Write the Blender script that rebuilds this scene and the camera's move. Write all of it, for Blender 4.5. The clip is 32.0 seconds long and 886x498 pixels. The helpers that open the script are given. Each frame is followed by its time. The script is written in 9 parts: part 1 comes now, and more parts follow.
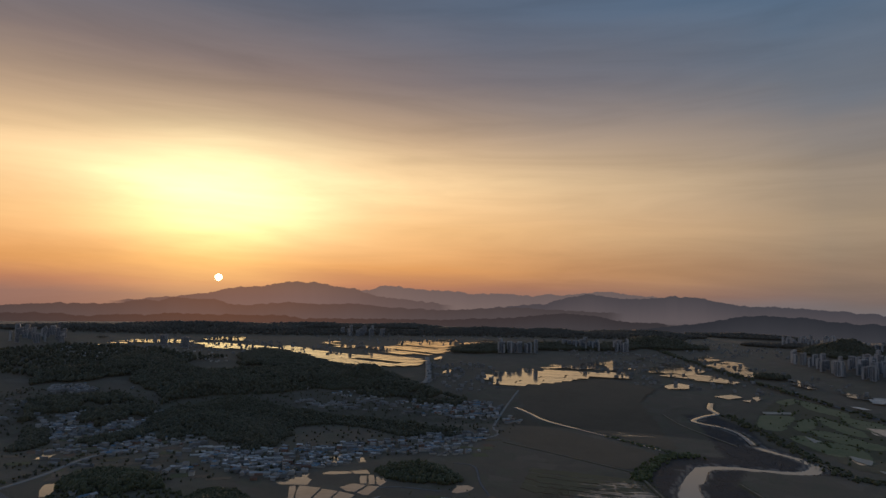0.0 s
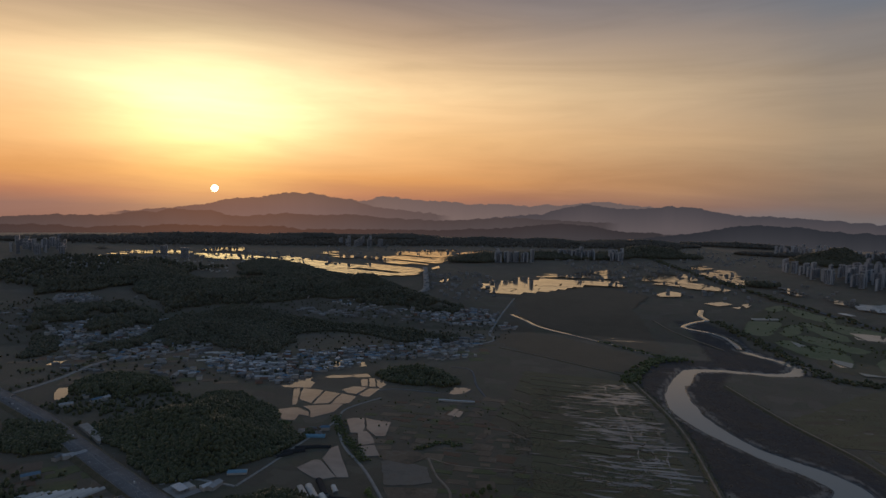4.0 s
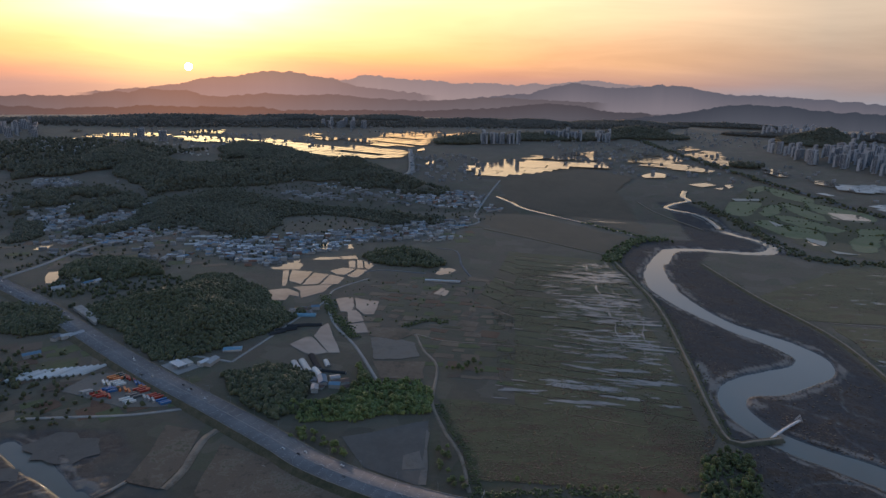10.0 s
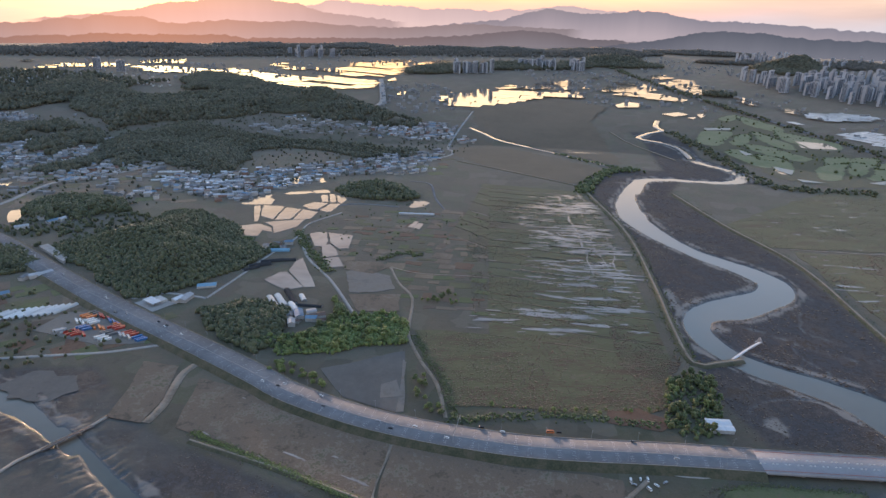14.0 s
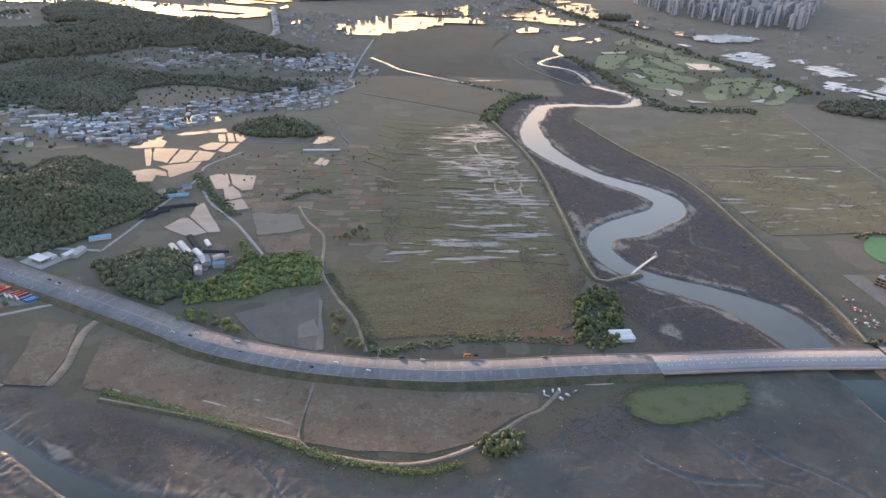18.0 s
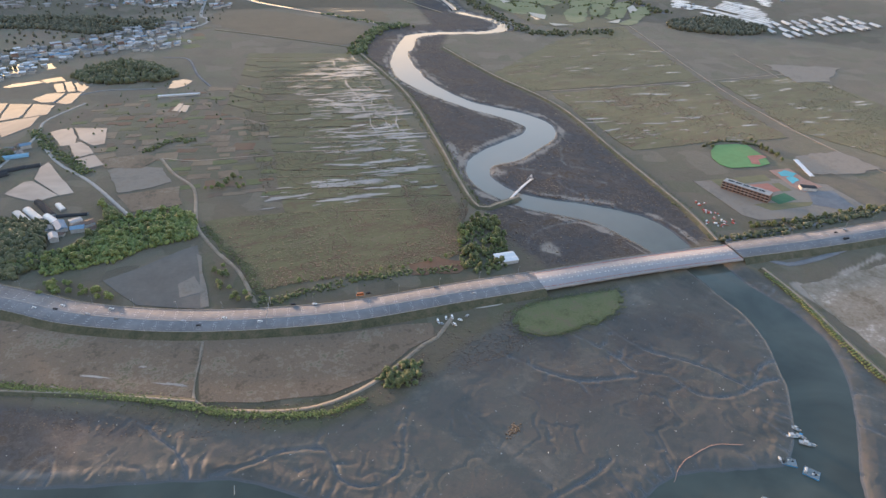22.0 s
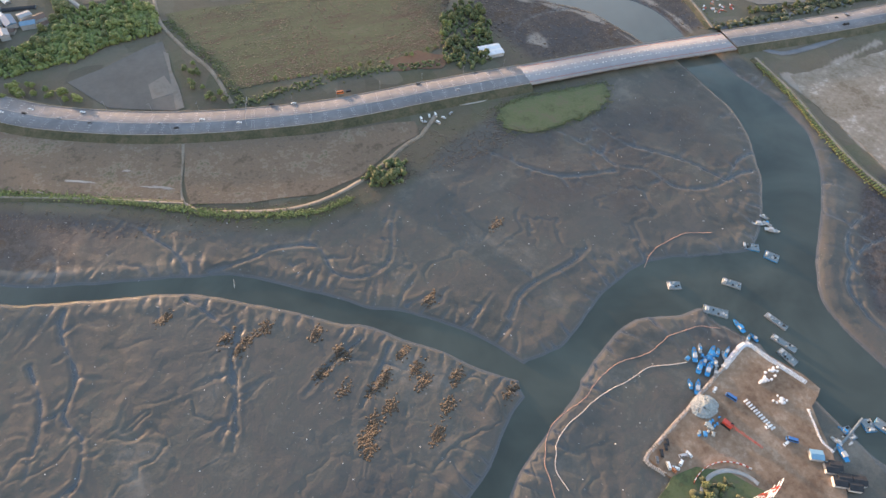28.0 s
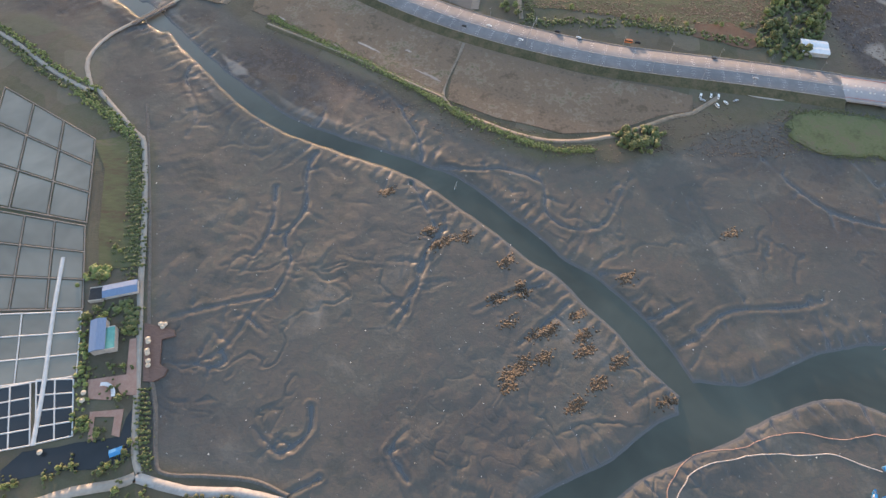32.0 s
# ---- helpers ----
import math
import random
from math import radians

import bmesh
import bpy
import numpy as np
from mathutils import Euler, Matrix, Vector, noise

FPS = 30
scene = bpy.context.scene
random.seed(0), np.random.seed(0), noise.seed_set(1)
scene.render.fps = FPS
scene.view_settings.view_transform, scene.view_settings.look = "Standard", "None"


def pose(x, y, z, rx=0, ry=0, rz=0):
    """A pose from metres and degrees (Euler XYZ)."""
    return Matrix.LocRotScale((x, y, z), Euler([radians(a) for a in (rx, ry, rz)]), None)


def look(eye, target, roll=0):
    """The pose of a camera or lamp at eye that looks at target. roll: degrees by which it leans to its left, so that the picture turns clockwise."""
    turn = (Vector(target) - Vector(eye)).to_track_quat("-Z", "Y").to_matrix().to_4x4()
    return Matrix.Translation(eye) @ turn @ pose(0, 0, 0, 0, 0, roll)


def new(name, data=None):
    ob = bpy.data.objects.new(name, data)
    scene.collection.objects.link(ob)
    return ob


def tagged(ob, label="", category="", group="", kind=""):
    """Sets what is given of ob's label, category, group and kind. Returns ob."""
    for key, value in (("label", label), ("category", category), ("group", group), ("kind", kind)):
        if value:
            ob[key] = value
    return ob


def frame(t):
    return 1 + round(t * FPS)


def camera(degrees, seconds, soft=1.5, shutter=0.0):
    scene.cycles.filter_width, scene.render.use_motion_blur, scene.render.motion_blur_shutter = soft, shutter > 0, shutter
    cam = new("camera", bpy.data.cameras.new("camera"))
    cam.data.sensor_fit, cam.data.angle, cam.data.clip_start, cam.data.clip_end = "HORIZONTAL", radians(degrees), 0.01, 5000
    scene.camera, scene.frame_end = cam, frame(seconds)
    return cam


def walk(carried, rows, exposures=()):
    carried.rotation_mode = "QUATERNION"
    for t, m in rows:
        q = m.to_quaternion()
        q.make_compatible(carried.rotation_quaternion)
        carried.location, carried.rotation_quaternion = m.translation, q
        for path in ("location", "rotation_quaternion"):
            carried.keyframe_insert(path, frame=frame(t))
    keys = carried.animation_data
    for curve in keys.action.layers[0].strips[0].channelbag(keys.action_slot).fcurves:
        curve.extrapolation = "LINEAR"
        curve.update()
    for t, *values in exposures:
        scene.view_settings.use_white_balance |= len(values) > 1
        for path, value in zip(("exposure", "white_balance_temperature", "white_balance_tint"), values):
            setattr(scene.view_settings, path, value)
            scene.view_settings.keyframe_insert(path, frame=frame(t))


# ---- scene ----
import functools

EYE_HEIGHT = 370.0
cam = camera(71.6, 32.0)
walk(cam, [
    (0.0, pose(0, 0, 370, 94.750, -1.450, 0.000)),
    (0.5, pose(0, 0, 370, 93.557, -1.362, -0.032)),
    (1.0, pose(0, 0, 370, 92.354, -1.344, -0.052)),
    (1.5, pose(0, 0, 370, 91.224, -1.357, -0.094)),
    (2.0, pose(0, 0, 370, 90.156, -1.333, -0.122)),
    (2.5, pose(0, 0, 370, 89.180, -1.321, -0.149)),
    (3.0, pose(0, 0, 370, 88.246, -1.281, -0.204)),
    (3.5, pose(0, 0, 370, 87.331, -1.306, -0.228)),
    (5.5, pose(0, 0, 370, 83.664, -1.250, -0.301)),
    (6.0, pose(0, 0, 370, 82.721, -1.283, -0.292)),
    (6.5, pose(0, 0, 370, 81.820, -1.269, -0.332)),
    (7.0, pose(0, 0, 370, 80.904, -1.242, -0.369)),
    (7.5, pose(0, 0, 370, 79.978, -1.222, -0.485)),
    (8.0, pose(0, 0, 370, 79.078, -1.236, -0.695)),
    (8.5, pose(0, 0, 370, 78.193, -1.214, -0.975)),
    (9.0, pose(0, 0, 370, 77.305, -1.186, -1.243)),
    (9.5, pose(0, 0, 370, 76.419, -1.191, -1.403)),
    (10.0, pose(0, 0, 370, 75.523, -1.157, -1.621)),
    (10.5, pose(0, 0, 370, 74.634, -1.169, -1.880)),
    (11.0, pose(0, 0, 370, 73.739, -1.142, -2.182)),
    (11.5, pose(0, 0, 370, 72.858, -1.160, -2.451)),
    (12.0, pose(0, 0, 370, 71.983, -1.126, -2.761)),
    (12.5, pose(0, 0, 370, 71.214, -1.128, -3.078)),
    (13.0, pose(0, 0, 370, 70.564, -1.119, -3.401)),
    (13.5, pose(0, 0, 370, 69.945, -1.113, -3.744)),
    (14.0, pose(0, 0, 370, 69.323, -1.127, -4.173)),
    (14.5, pose(0, 0, 370, 68.624, -1.100, -4.839)),
    (16.5, pose(0, 0, 370, 65.623, -1.159, -9.309)),
    (17.0, pose(0, 0, 370, 64.865, -1.212, -10.481)),
    (17.5, pose(0, 0, 370, 64.079, -1.212, -11.776)),
    (18.0, pose(0, 0, 370, 63.317, -1.216, -13.137)),
    (18.5, pose(0, 0, 370, 62.572, -1.306, -14.534)),
    (19.0, pose(0, 0, 370, 61.869, -1.346, -16.013)),
    (19.5, pose(0, 0, 370, 61.187, -1.387, -17.601)),
    (20.0, pose(0, 0, 370, 60.517, -1.428, -19.201)),
    (20.5, pose(0, 0, 370, 59.840, -1.474, -20.905)),
    (21.0, pose(0, 0, 370, 59.145, -1.522, -22.594)),
    (21.5, pose(0, 0, 370, 58.458, -1.591, -24.125)),
    (22.0, pose(0, 0, 370, 57.673, -1.606, -25.192)),
    (22.5, pose(0, 0, 370, 56.632, -1.642, -25.597)),
    (23.0, pose(0, 0, 370, 55.098, -1.690, -25.908)),
    (23.5, pose(0, 0, 370, 53.477, -1.724, -26.223)),
    (24.0, pose(0, 0, 370, 51.842, -1.737, -26.590)),
    (24.5, pose(0, 0, 370, 50.217, -1.758, -26.941)),
    (25.0, pose(0, 0, 370, 48.597, -1.796, -27.295)),
    (25.5, pose(0, 0, 370, 47.048, -1.810, -27.592)),
    (27.5, pose(0, 0, 370, 40.749, -1.827, -27.603)),
    (28.0, pose(0, 0, 370, 39.081, -1.808, -26.984)),
    (28.5, pose(0, 0, 370, 37.364, -1.645, -23.642)),
    (29.0, pose(0, 0, 370, 35.803, -1.419, -18.672)),
    (29.5, pose(0, 0, 370, 34.437, -1.166, -13.402)),
    (30.0, pose(0, 0, 370, 33.558, -0.916, -9.023)),
    (30.5, pose(0, 0, 370, 33.266, -0.744, -6.247)),
    (31.0, pose(0, 0, 370, 33.134, -0.586, -3.237)),
    (31.5, pose(0, 0, 370, 33.072, -0.414, -0.018)),
    (32.0, pose(0, 0, 370, 33.107, -0.214, 3.320)),
], exposures=[(0.0, 0.0, 5500, 10), (3.0, 0.0, 5550, 10), (6.0, 0.12, 5450, 10), (9.0, 0.75, 5200, 10), (11.0, 1.35, 5100, 10), (13.0, 1.95, 5250, 10.5), (17.0, 2.65, 5750, 12), (20.0, 2.72, 5850, 11), (23.0, 2.82, 5850, 9), (28.0, 2.98, 6050, 9), (32.0, 2.95, 6050, 9.5)])

# ---- world, sun ----
SUN_AZ, SUN_EL = -20.1, 1.5


def direction(az, el):
    a, e = radians(az), radians(el)
    return Vector((math.sin(a) * math.cos(e), math.cos(a) * math.cos(e), math.sin(e)))


def math_node(nt, op, a, b=None, c=None, clamp=False):
    n = nt.nodes.new("ShaderNodeMath")
    n.operation, n.use_clamp = op, clamp
    for i, v in enumerate((a, b, c)):
        if v is None:
            continue
        if isinstance(v, (int, float)):
            n.inputs[i].default_value = v
        else:
            nt.links.new(v, n.inputs[i])
    return n.outputs[0]


def ramp(nt, fac, stops):
    n = nt.nodes.new("ShaderNodeValToRGB")
    while len(n.color_ramp.elements) < len(stops):
        n.color_ramp.elements.new(0.5)
    for el, (p, c) in zip(n.color_ramp.elements, stops):
        el.position, el.color = p, (c, c, c, 1) if isinstance(c, (int, float)) else (*c, 1)
    nt.links.new(fac, n.inputs[0])
    return n.outputs[0]


def mix(nt, fac, a, b, mode="MIX"):
    n = nt.nodes.new("ShaderNodeMix")
    n.data_type, n.blend_type = "RGBA", mode
    for i, v in ((0, fac), (6, a), (7, b)):
        if isinstance(v, (int, float)):
            n.inputs[i].default_value = v
        elif isinstance(v, (tuple, list)):
            n.inputs[i].default_value = (*v[:3], 1)
        else:
            nt.links.new(v, n.inputs[i])
    return n.outputs[2]


def noise_node(nt, vec, scale, detail=4.0, rough=0.55, distort=0.0):
    n = nt.nodes.new("ShaderNodeTexNoise")
    n.inputs["Scale"].default_value, n.inputs["Detail"].default_value = scale, detail
    n.inputs["Roughness"].default_value, n.inputs["Distortion"].default_value = rough, distort
    if vec is not None:
        nt.links.new(vec, n.inputs["Vector"])
    return n.outputs["Fac"]


def mapping(nt, vec, scale=(1, 1, 1), rot=(0, 0, 0)):
    n = nt.nodes.new("ShaderNodeMapping")
    n.inputs["Scale"].default_value, n.inputs["Rotation"].default_value = scale, [radians(a) for a in rot]
    nt.links.new(vec, n.inputs["Vector"])
    return n.outputs[0]


world = bpy.data.worlds.new("dusk_sky")
scene.world = world
world.use_nodes = True
nt = world.node_tree
nt.nodes.clear()
coord = nt.nodes.new("ShaderNodeTexCoord").outputs["Generated"]


def dot_with(v):
    n = nt.nodes.new("ShaderNodeVectorMath")
    n.operation = "DOT_PRODUCT"
    nt.links.new(coord, n.inputs[0])
    n.inputs[1].default_value = v
    return n.outputs["Value"]


elev = math_node(nt, "ARCSINE", dot_with((0, 0, 1)))
elev_n = math_node(nt, "DIVIDE", elev, radians(90))
# thin cloud streaks bend the height at which the colours change
streaks = noise_node(nt, mapping(nt, coord, (2.0, 2.0, 14.0), (0, 6, 0)), 1.6, 5.0, 0.55)
soft = noise_node(nt, mapping(nt, coord, (1.0, 1.0, 3.5), (0, -8, 10)), 1.4, 3.0, 0.5)
bend = math_node(nt, "MULTIPLY_ADD", math_node(nt, "SUBTRACT", streaks, 0.5), 0.035, elev_n)
bend = math_node(nt, "MULTIPLY_ADD", math_node(nt, "SUBTRACT", soft, 0.5), 0.12, bend)
low = math_node(nt, "MULTIPLY_ADD", math_node(nt, "SUBTRACT", streaks, 0.5), 0.02, elev_n)
toward = ramp(nt, low, [(0.0, (0.30, 0.15, 0.10)), (0.012, (0.48, 0.19, 0.09)), (0.03, (0.78, 0.32, 0.085)), (0.07, (0.93, 0.47, 0.155)), (0.12, (0.85, 0.51, 0.225)),
                        (0.17, (0.50, 0.31, 0.17)), (0.22, (0.25, 0.17, 0.13)), (0.29, (0.13, 0.125, 0.135)), (0.4, (0.08, 0.105, 0.14)), (1.0, (0.07, 0.095, 0.13))])
away = ramp(nt, bend, [(0.0, (0.17, 0.145, 0.13)), (0.02, (0.18, 0.13, 0.10)), (0.05, (0.26, 0.175, 0.11)), (0.09, (0.33, 0.235, 0.145)), (0.14, (0.23, 0.18, 0.14)),
                       (0.2, (0.145, 0.155, 0.165)), (0.28, (0.09, 0.135, 0.182)), (0.45, (0.08, 0.112, 0.155)), (1.0, (0.07, 0.095, 0.13))])
sun_dir = direction(SUN_AZ, SUN_EL)
flat_dot = dot_with((math.sin(radians(SUN_AZ - 4)), math.cos(radians(SUN_AZ - 4)), 0.0))
side = ramp(nt, flat_dot, [(0.0, 0.0), (0.55, 0.08), (0.80, 0.56), (0.93, 0.95), (1.0, 1.0)])
sky_col = mix(nt, side, away, toward)
sep = nt.nodes.new("ShaderNodeSeparateXYZ")
nt.links.new(coord, sep.inputs[0])
azim = math_node(nt, "ARCTAN2", sep.outputs[0], sep.outputs[1])


def lobe(az, el, wide, tall):
    """A soft patch of sky round a bearing and a height, in degrees."""
    u = math_node(nt, "DIVIDE", math_node(nt, "SUBTRACT", azim, radians(az)), radians(wide))
    v = math_node(nt, "DIVIDE", math_node(nt, "SUBTRACT", elev, radians(el)), radians(tall))
    q = math_node(nt, "ADD", math_node(nt, "MULTIPLY", u, u), math_node(nt, "MULTIPLY", v, v))
    return math_node(nt, "POWER", 2.718, math_node(nt, "MULTIPLY", q, -1.0))


for az, el, wide, tall, colour in ((-20, 9.0, 11, 4.6, (0.52, 0.50, 0.26)), (-21, 6.0, 7, 5.5, (0.32, 0.22, 0.04)), (-10, 10.5, 36, 3.8, (0.25, 0.165, 0.062)), (-24, 10.5, 26, 7.0, (0.07, 0.04, 0.012))):
    f = math_node(nt, "MULTIPLY", lobe(az, el, wide, tall), math_node(nt, "MULTIPLY_ADD", streaks, 1.0, 0.5))
    sky_col = mix(nt, 1.0, sky_col, mix(nt, f, (0, 0, 0), colour), "ADD")
bands = noise_node(nt, mapping(nt, coord, (1.2, 1.2, 11.0), (4, 5, 0)), 2.2, 5.0, 0.6, 0.6)
sky_col = mix(nt, 1.0, sky_col, ramp(nt, bands, [(0.3, 0.90), (0.5, 1.0), (0.7, 1.08)]), "MULTIPLY")
sun_ang = math_node(nt, "ARCCOSINE", dot_with(sun_dir))
disc = math_node(nt, "LESS_THAN", sun_ang, radians(0.30))
sky_col = mix(nt, disc, sky_col, (6.0, 4.6, 2.4))
below = ramp(nt, math_node(nt, "MULTIPLY_ADD", elev_n, 0.5, 0.5), [(0.0, (0.03, 0.03, 0.03)), (0.45, (0.06, 0.05, 0.045)), (0.475, (0.10, 0.08, 0.07))])
# far mountains, too distant to shift: bearing and height of each skyline, in degrees
RIDGE_HAZE = [(-10.5, 0.45), (-9, 0.6), (-7.2, 0.71), (-5.7, 1.16), (-4.6, 1.24), (-3.6, 1.06), (-1.8, 0.89), (0.6, 0.89), (2.7, 0.63), (4.8, 0.73), (6.6, 0.71), (8.4, 0.55), (9.4, 0.77), (11.4, 0.71), (13.9, 1.11), (15.4, 1.09), (16.8, 0.87), (18.7, 0.76), (25.5, 0.08)]
RIDGE_MOUNT = [(-28.6, -0.75), (-25.7, -0.46), (-20.8, 0.12), (-19.0, 0.66), (-16.6, 0.82), (-14.2, 1.29), (-13.5, 1.41), (-12.7, 1.28), (-11.8, 1.36), (-10.2, 1.04), (-8.7, 0.93),
    (-7.2, 0.56), (-6.2, 0.22), (-3.0, -0.07), (1.1, -0.49)]
RIDGE_RIGHT = [(2.2, -0.88), (6.4, -0.37), (9.4, -0.1), (11.4, 0.51), (13.4, 0.9), (14.4, 0.77), (15.9, 0.5), (18.7, 0.61), (20.6, 0.84), (21.5, 0.71), (22.0, 0.87), (23.3, 0.56),
    (25.5, 0.18), (27.0, 0.07), (27.6, 0.18), (29.7, 0.05), (31.6, -0.04), (33.5, -0.16), (36.0, -0.34), (40.3, -0.49), (44.7, -0.7)]
RIDGE_MID = [(-43.1, -1.25), (-35.3, -1.16), (-31.7, -0.94), (-28.6, -0.98), (-25.7, -0.55), (-24.8, -0.68), (-23.5, -0.27), (-21.3, -0.47), (-20.4, -0.35), (-19.0, -0.81), (-17.6,
    -0.88), (-14.2, -0.52), (-11.3, -0.66), (-8.2, -0.49), (-5.1, -0.79), (0.3, -0.93), (6.4, -0.48), (9.4, -0.61), (16.4, -0.78)]
RIDGE_NEAR = [(-43.1, -1.78), (-35.3, -1.76), (-32.5, -1.74), (-29.8, -1.99), (-27.8, -1.79), (-25.7, -1.86), (-23.6, -1.61), (-21.8, -1.73), (-18.1, -1.73), (-14.2, -1.72),
    (-12.8, -1.96), (-9.2, -1.9), (-4.1, -1.85), (0.3, -1.81), (2.7, -1.65), (6.4, -1.46), (9.5, -1.07), (11.5, -0.92), (14.0, -1.1), (16.5, -1.54), (19.3, -1.54), (21.2, -1.68)]
RIDGE_NEAR_RIGHT = [(15.6, -2.37), (18.9, -1.96), (21.2, -1.63), (23.9, -1.2), (25.6, -0.76), (26.9, -0.63), (28.9, -0.66), (30.5, -0.7), (32.1, -0.91), (33.6, -1.03), (36.0,
    -1.06), (40.4, -1.08), (46.0, -1.19)]


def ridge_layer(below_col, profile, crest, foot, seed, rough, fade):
    """One skyline before the sky, haze put in its colour: paler towards its foot."""
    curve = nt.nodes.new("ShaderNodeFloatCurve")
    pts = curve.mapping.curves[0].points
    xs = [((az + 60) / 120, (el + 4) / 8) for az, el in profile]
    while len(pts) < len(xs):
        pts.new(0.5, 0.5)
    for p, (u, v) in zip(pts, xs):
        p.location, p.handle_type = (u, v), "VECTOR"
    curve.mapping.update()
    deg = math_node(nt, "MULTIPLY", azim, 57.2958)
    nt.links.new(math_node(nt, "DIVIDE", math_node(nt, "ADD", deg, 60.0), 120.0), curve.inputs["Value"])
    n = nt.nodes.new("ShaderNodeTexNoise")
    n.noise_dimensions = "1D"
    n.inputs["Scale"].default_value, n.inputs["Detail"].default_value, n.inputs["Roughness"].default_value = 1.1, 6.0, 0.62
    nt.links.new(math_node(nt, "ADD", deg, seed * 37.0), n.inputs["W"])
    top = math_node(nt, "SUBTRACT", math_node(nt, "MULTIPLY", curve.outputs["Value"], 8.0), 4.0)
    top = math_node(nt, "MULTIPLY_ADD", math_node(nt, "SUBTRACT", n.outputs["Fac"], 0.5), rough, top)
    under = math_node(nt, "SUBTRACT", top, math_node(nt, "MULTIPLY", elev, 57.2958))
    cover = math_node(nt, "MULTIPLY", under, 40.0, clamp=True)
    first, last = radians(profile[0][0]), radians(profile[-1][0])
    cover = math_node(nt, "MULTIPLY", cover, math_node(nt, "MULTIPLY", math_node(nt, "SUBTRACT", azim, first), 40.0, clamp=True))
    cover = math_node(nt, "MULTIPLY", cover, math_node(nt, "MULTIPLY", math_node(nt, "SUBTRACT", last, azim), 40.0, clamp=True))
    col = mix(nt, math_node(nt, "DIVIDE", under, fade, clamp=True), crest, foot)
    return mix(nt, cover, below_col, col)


sky_col = mix(nt, math_node(nt, "GREATER_THAN", elev_n, -0.05), below, sky_col)
# crest and foot colours pale with distance, as haze would make them
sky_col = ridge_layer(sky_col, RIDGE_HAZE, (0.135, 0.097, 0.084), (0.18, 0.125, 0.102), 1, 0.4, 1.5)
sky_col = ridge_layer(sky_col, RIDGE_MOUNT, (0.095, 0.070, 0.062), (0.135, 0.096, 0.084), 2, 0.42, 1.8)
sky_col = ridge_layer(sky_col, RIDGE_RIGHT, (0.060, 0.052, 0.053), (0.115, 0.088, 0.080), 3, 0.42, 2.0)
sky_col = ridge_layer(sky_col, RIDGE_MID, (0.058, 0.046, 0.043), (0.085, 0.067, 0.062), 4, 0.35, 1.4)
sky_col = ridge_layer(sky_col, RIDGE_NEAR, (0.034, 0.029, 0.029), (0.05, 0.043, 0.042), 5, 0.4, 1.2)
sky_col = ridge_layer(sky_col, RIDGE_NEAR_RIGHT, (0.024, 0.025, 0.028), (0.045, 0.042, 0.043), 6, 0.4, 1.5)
bg = nt.nodes.new("ShaderNodeBackground")
nt.links.new(sky_col, bg.inputs[0])
sky = nt.nodes.new("ShaderNodeTexSky")
sky.sky_type, sky.sun_disc, sky.sun_elevation, sky.sun_rotation = "NISHITA", False, radians(SUN_EL), radians(SUN_AZ)
bg2 = nt.nodes.new("ShaderNodeBackground")
bg2.inputs[1].default_value = 0.004
nt.links.new(sky.outputs[0], bg2.inputs[0])
add = nt.nodes.new("ShaderNodeAddShader")
nt.links.new(bg.outputs[0], add.inputs[0])
nt.links.new(bg2.outputs[0], add.inputs[1])
nt.links.new(add.outputs[0], nt.nodes.new("ShaderNodeOutputWorld").inputs[0])

lamp = bpy.data.lights.new("sun", "SUN")
lamp.energy, lamp.angle, lamp.color = 2.1, radians(1.5), (1.0, 0.62, 0.38)
sun = new("sun", lamp)
sun.matrix_world = look(direction(SUN_AZ, 3.2) * 100, (0, 0, 0))


# ---- materials ----
HAZE_SHEEN = 0.2  # sheen on dry grass, leaves and soil; stands in for haze over distance


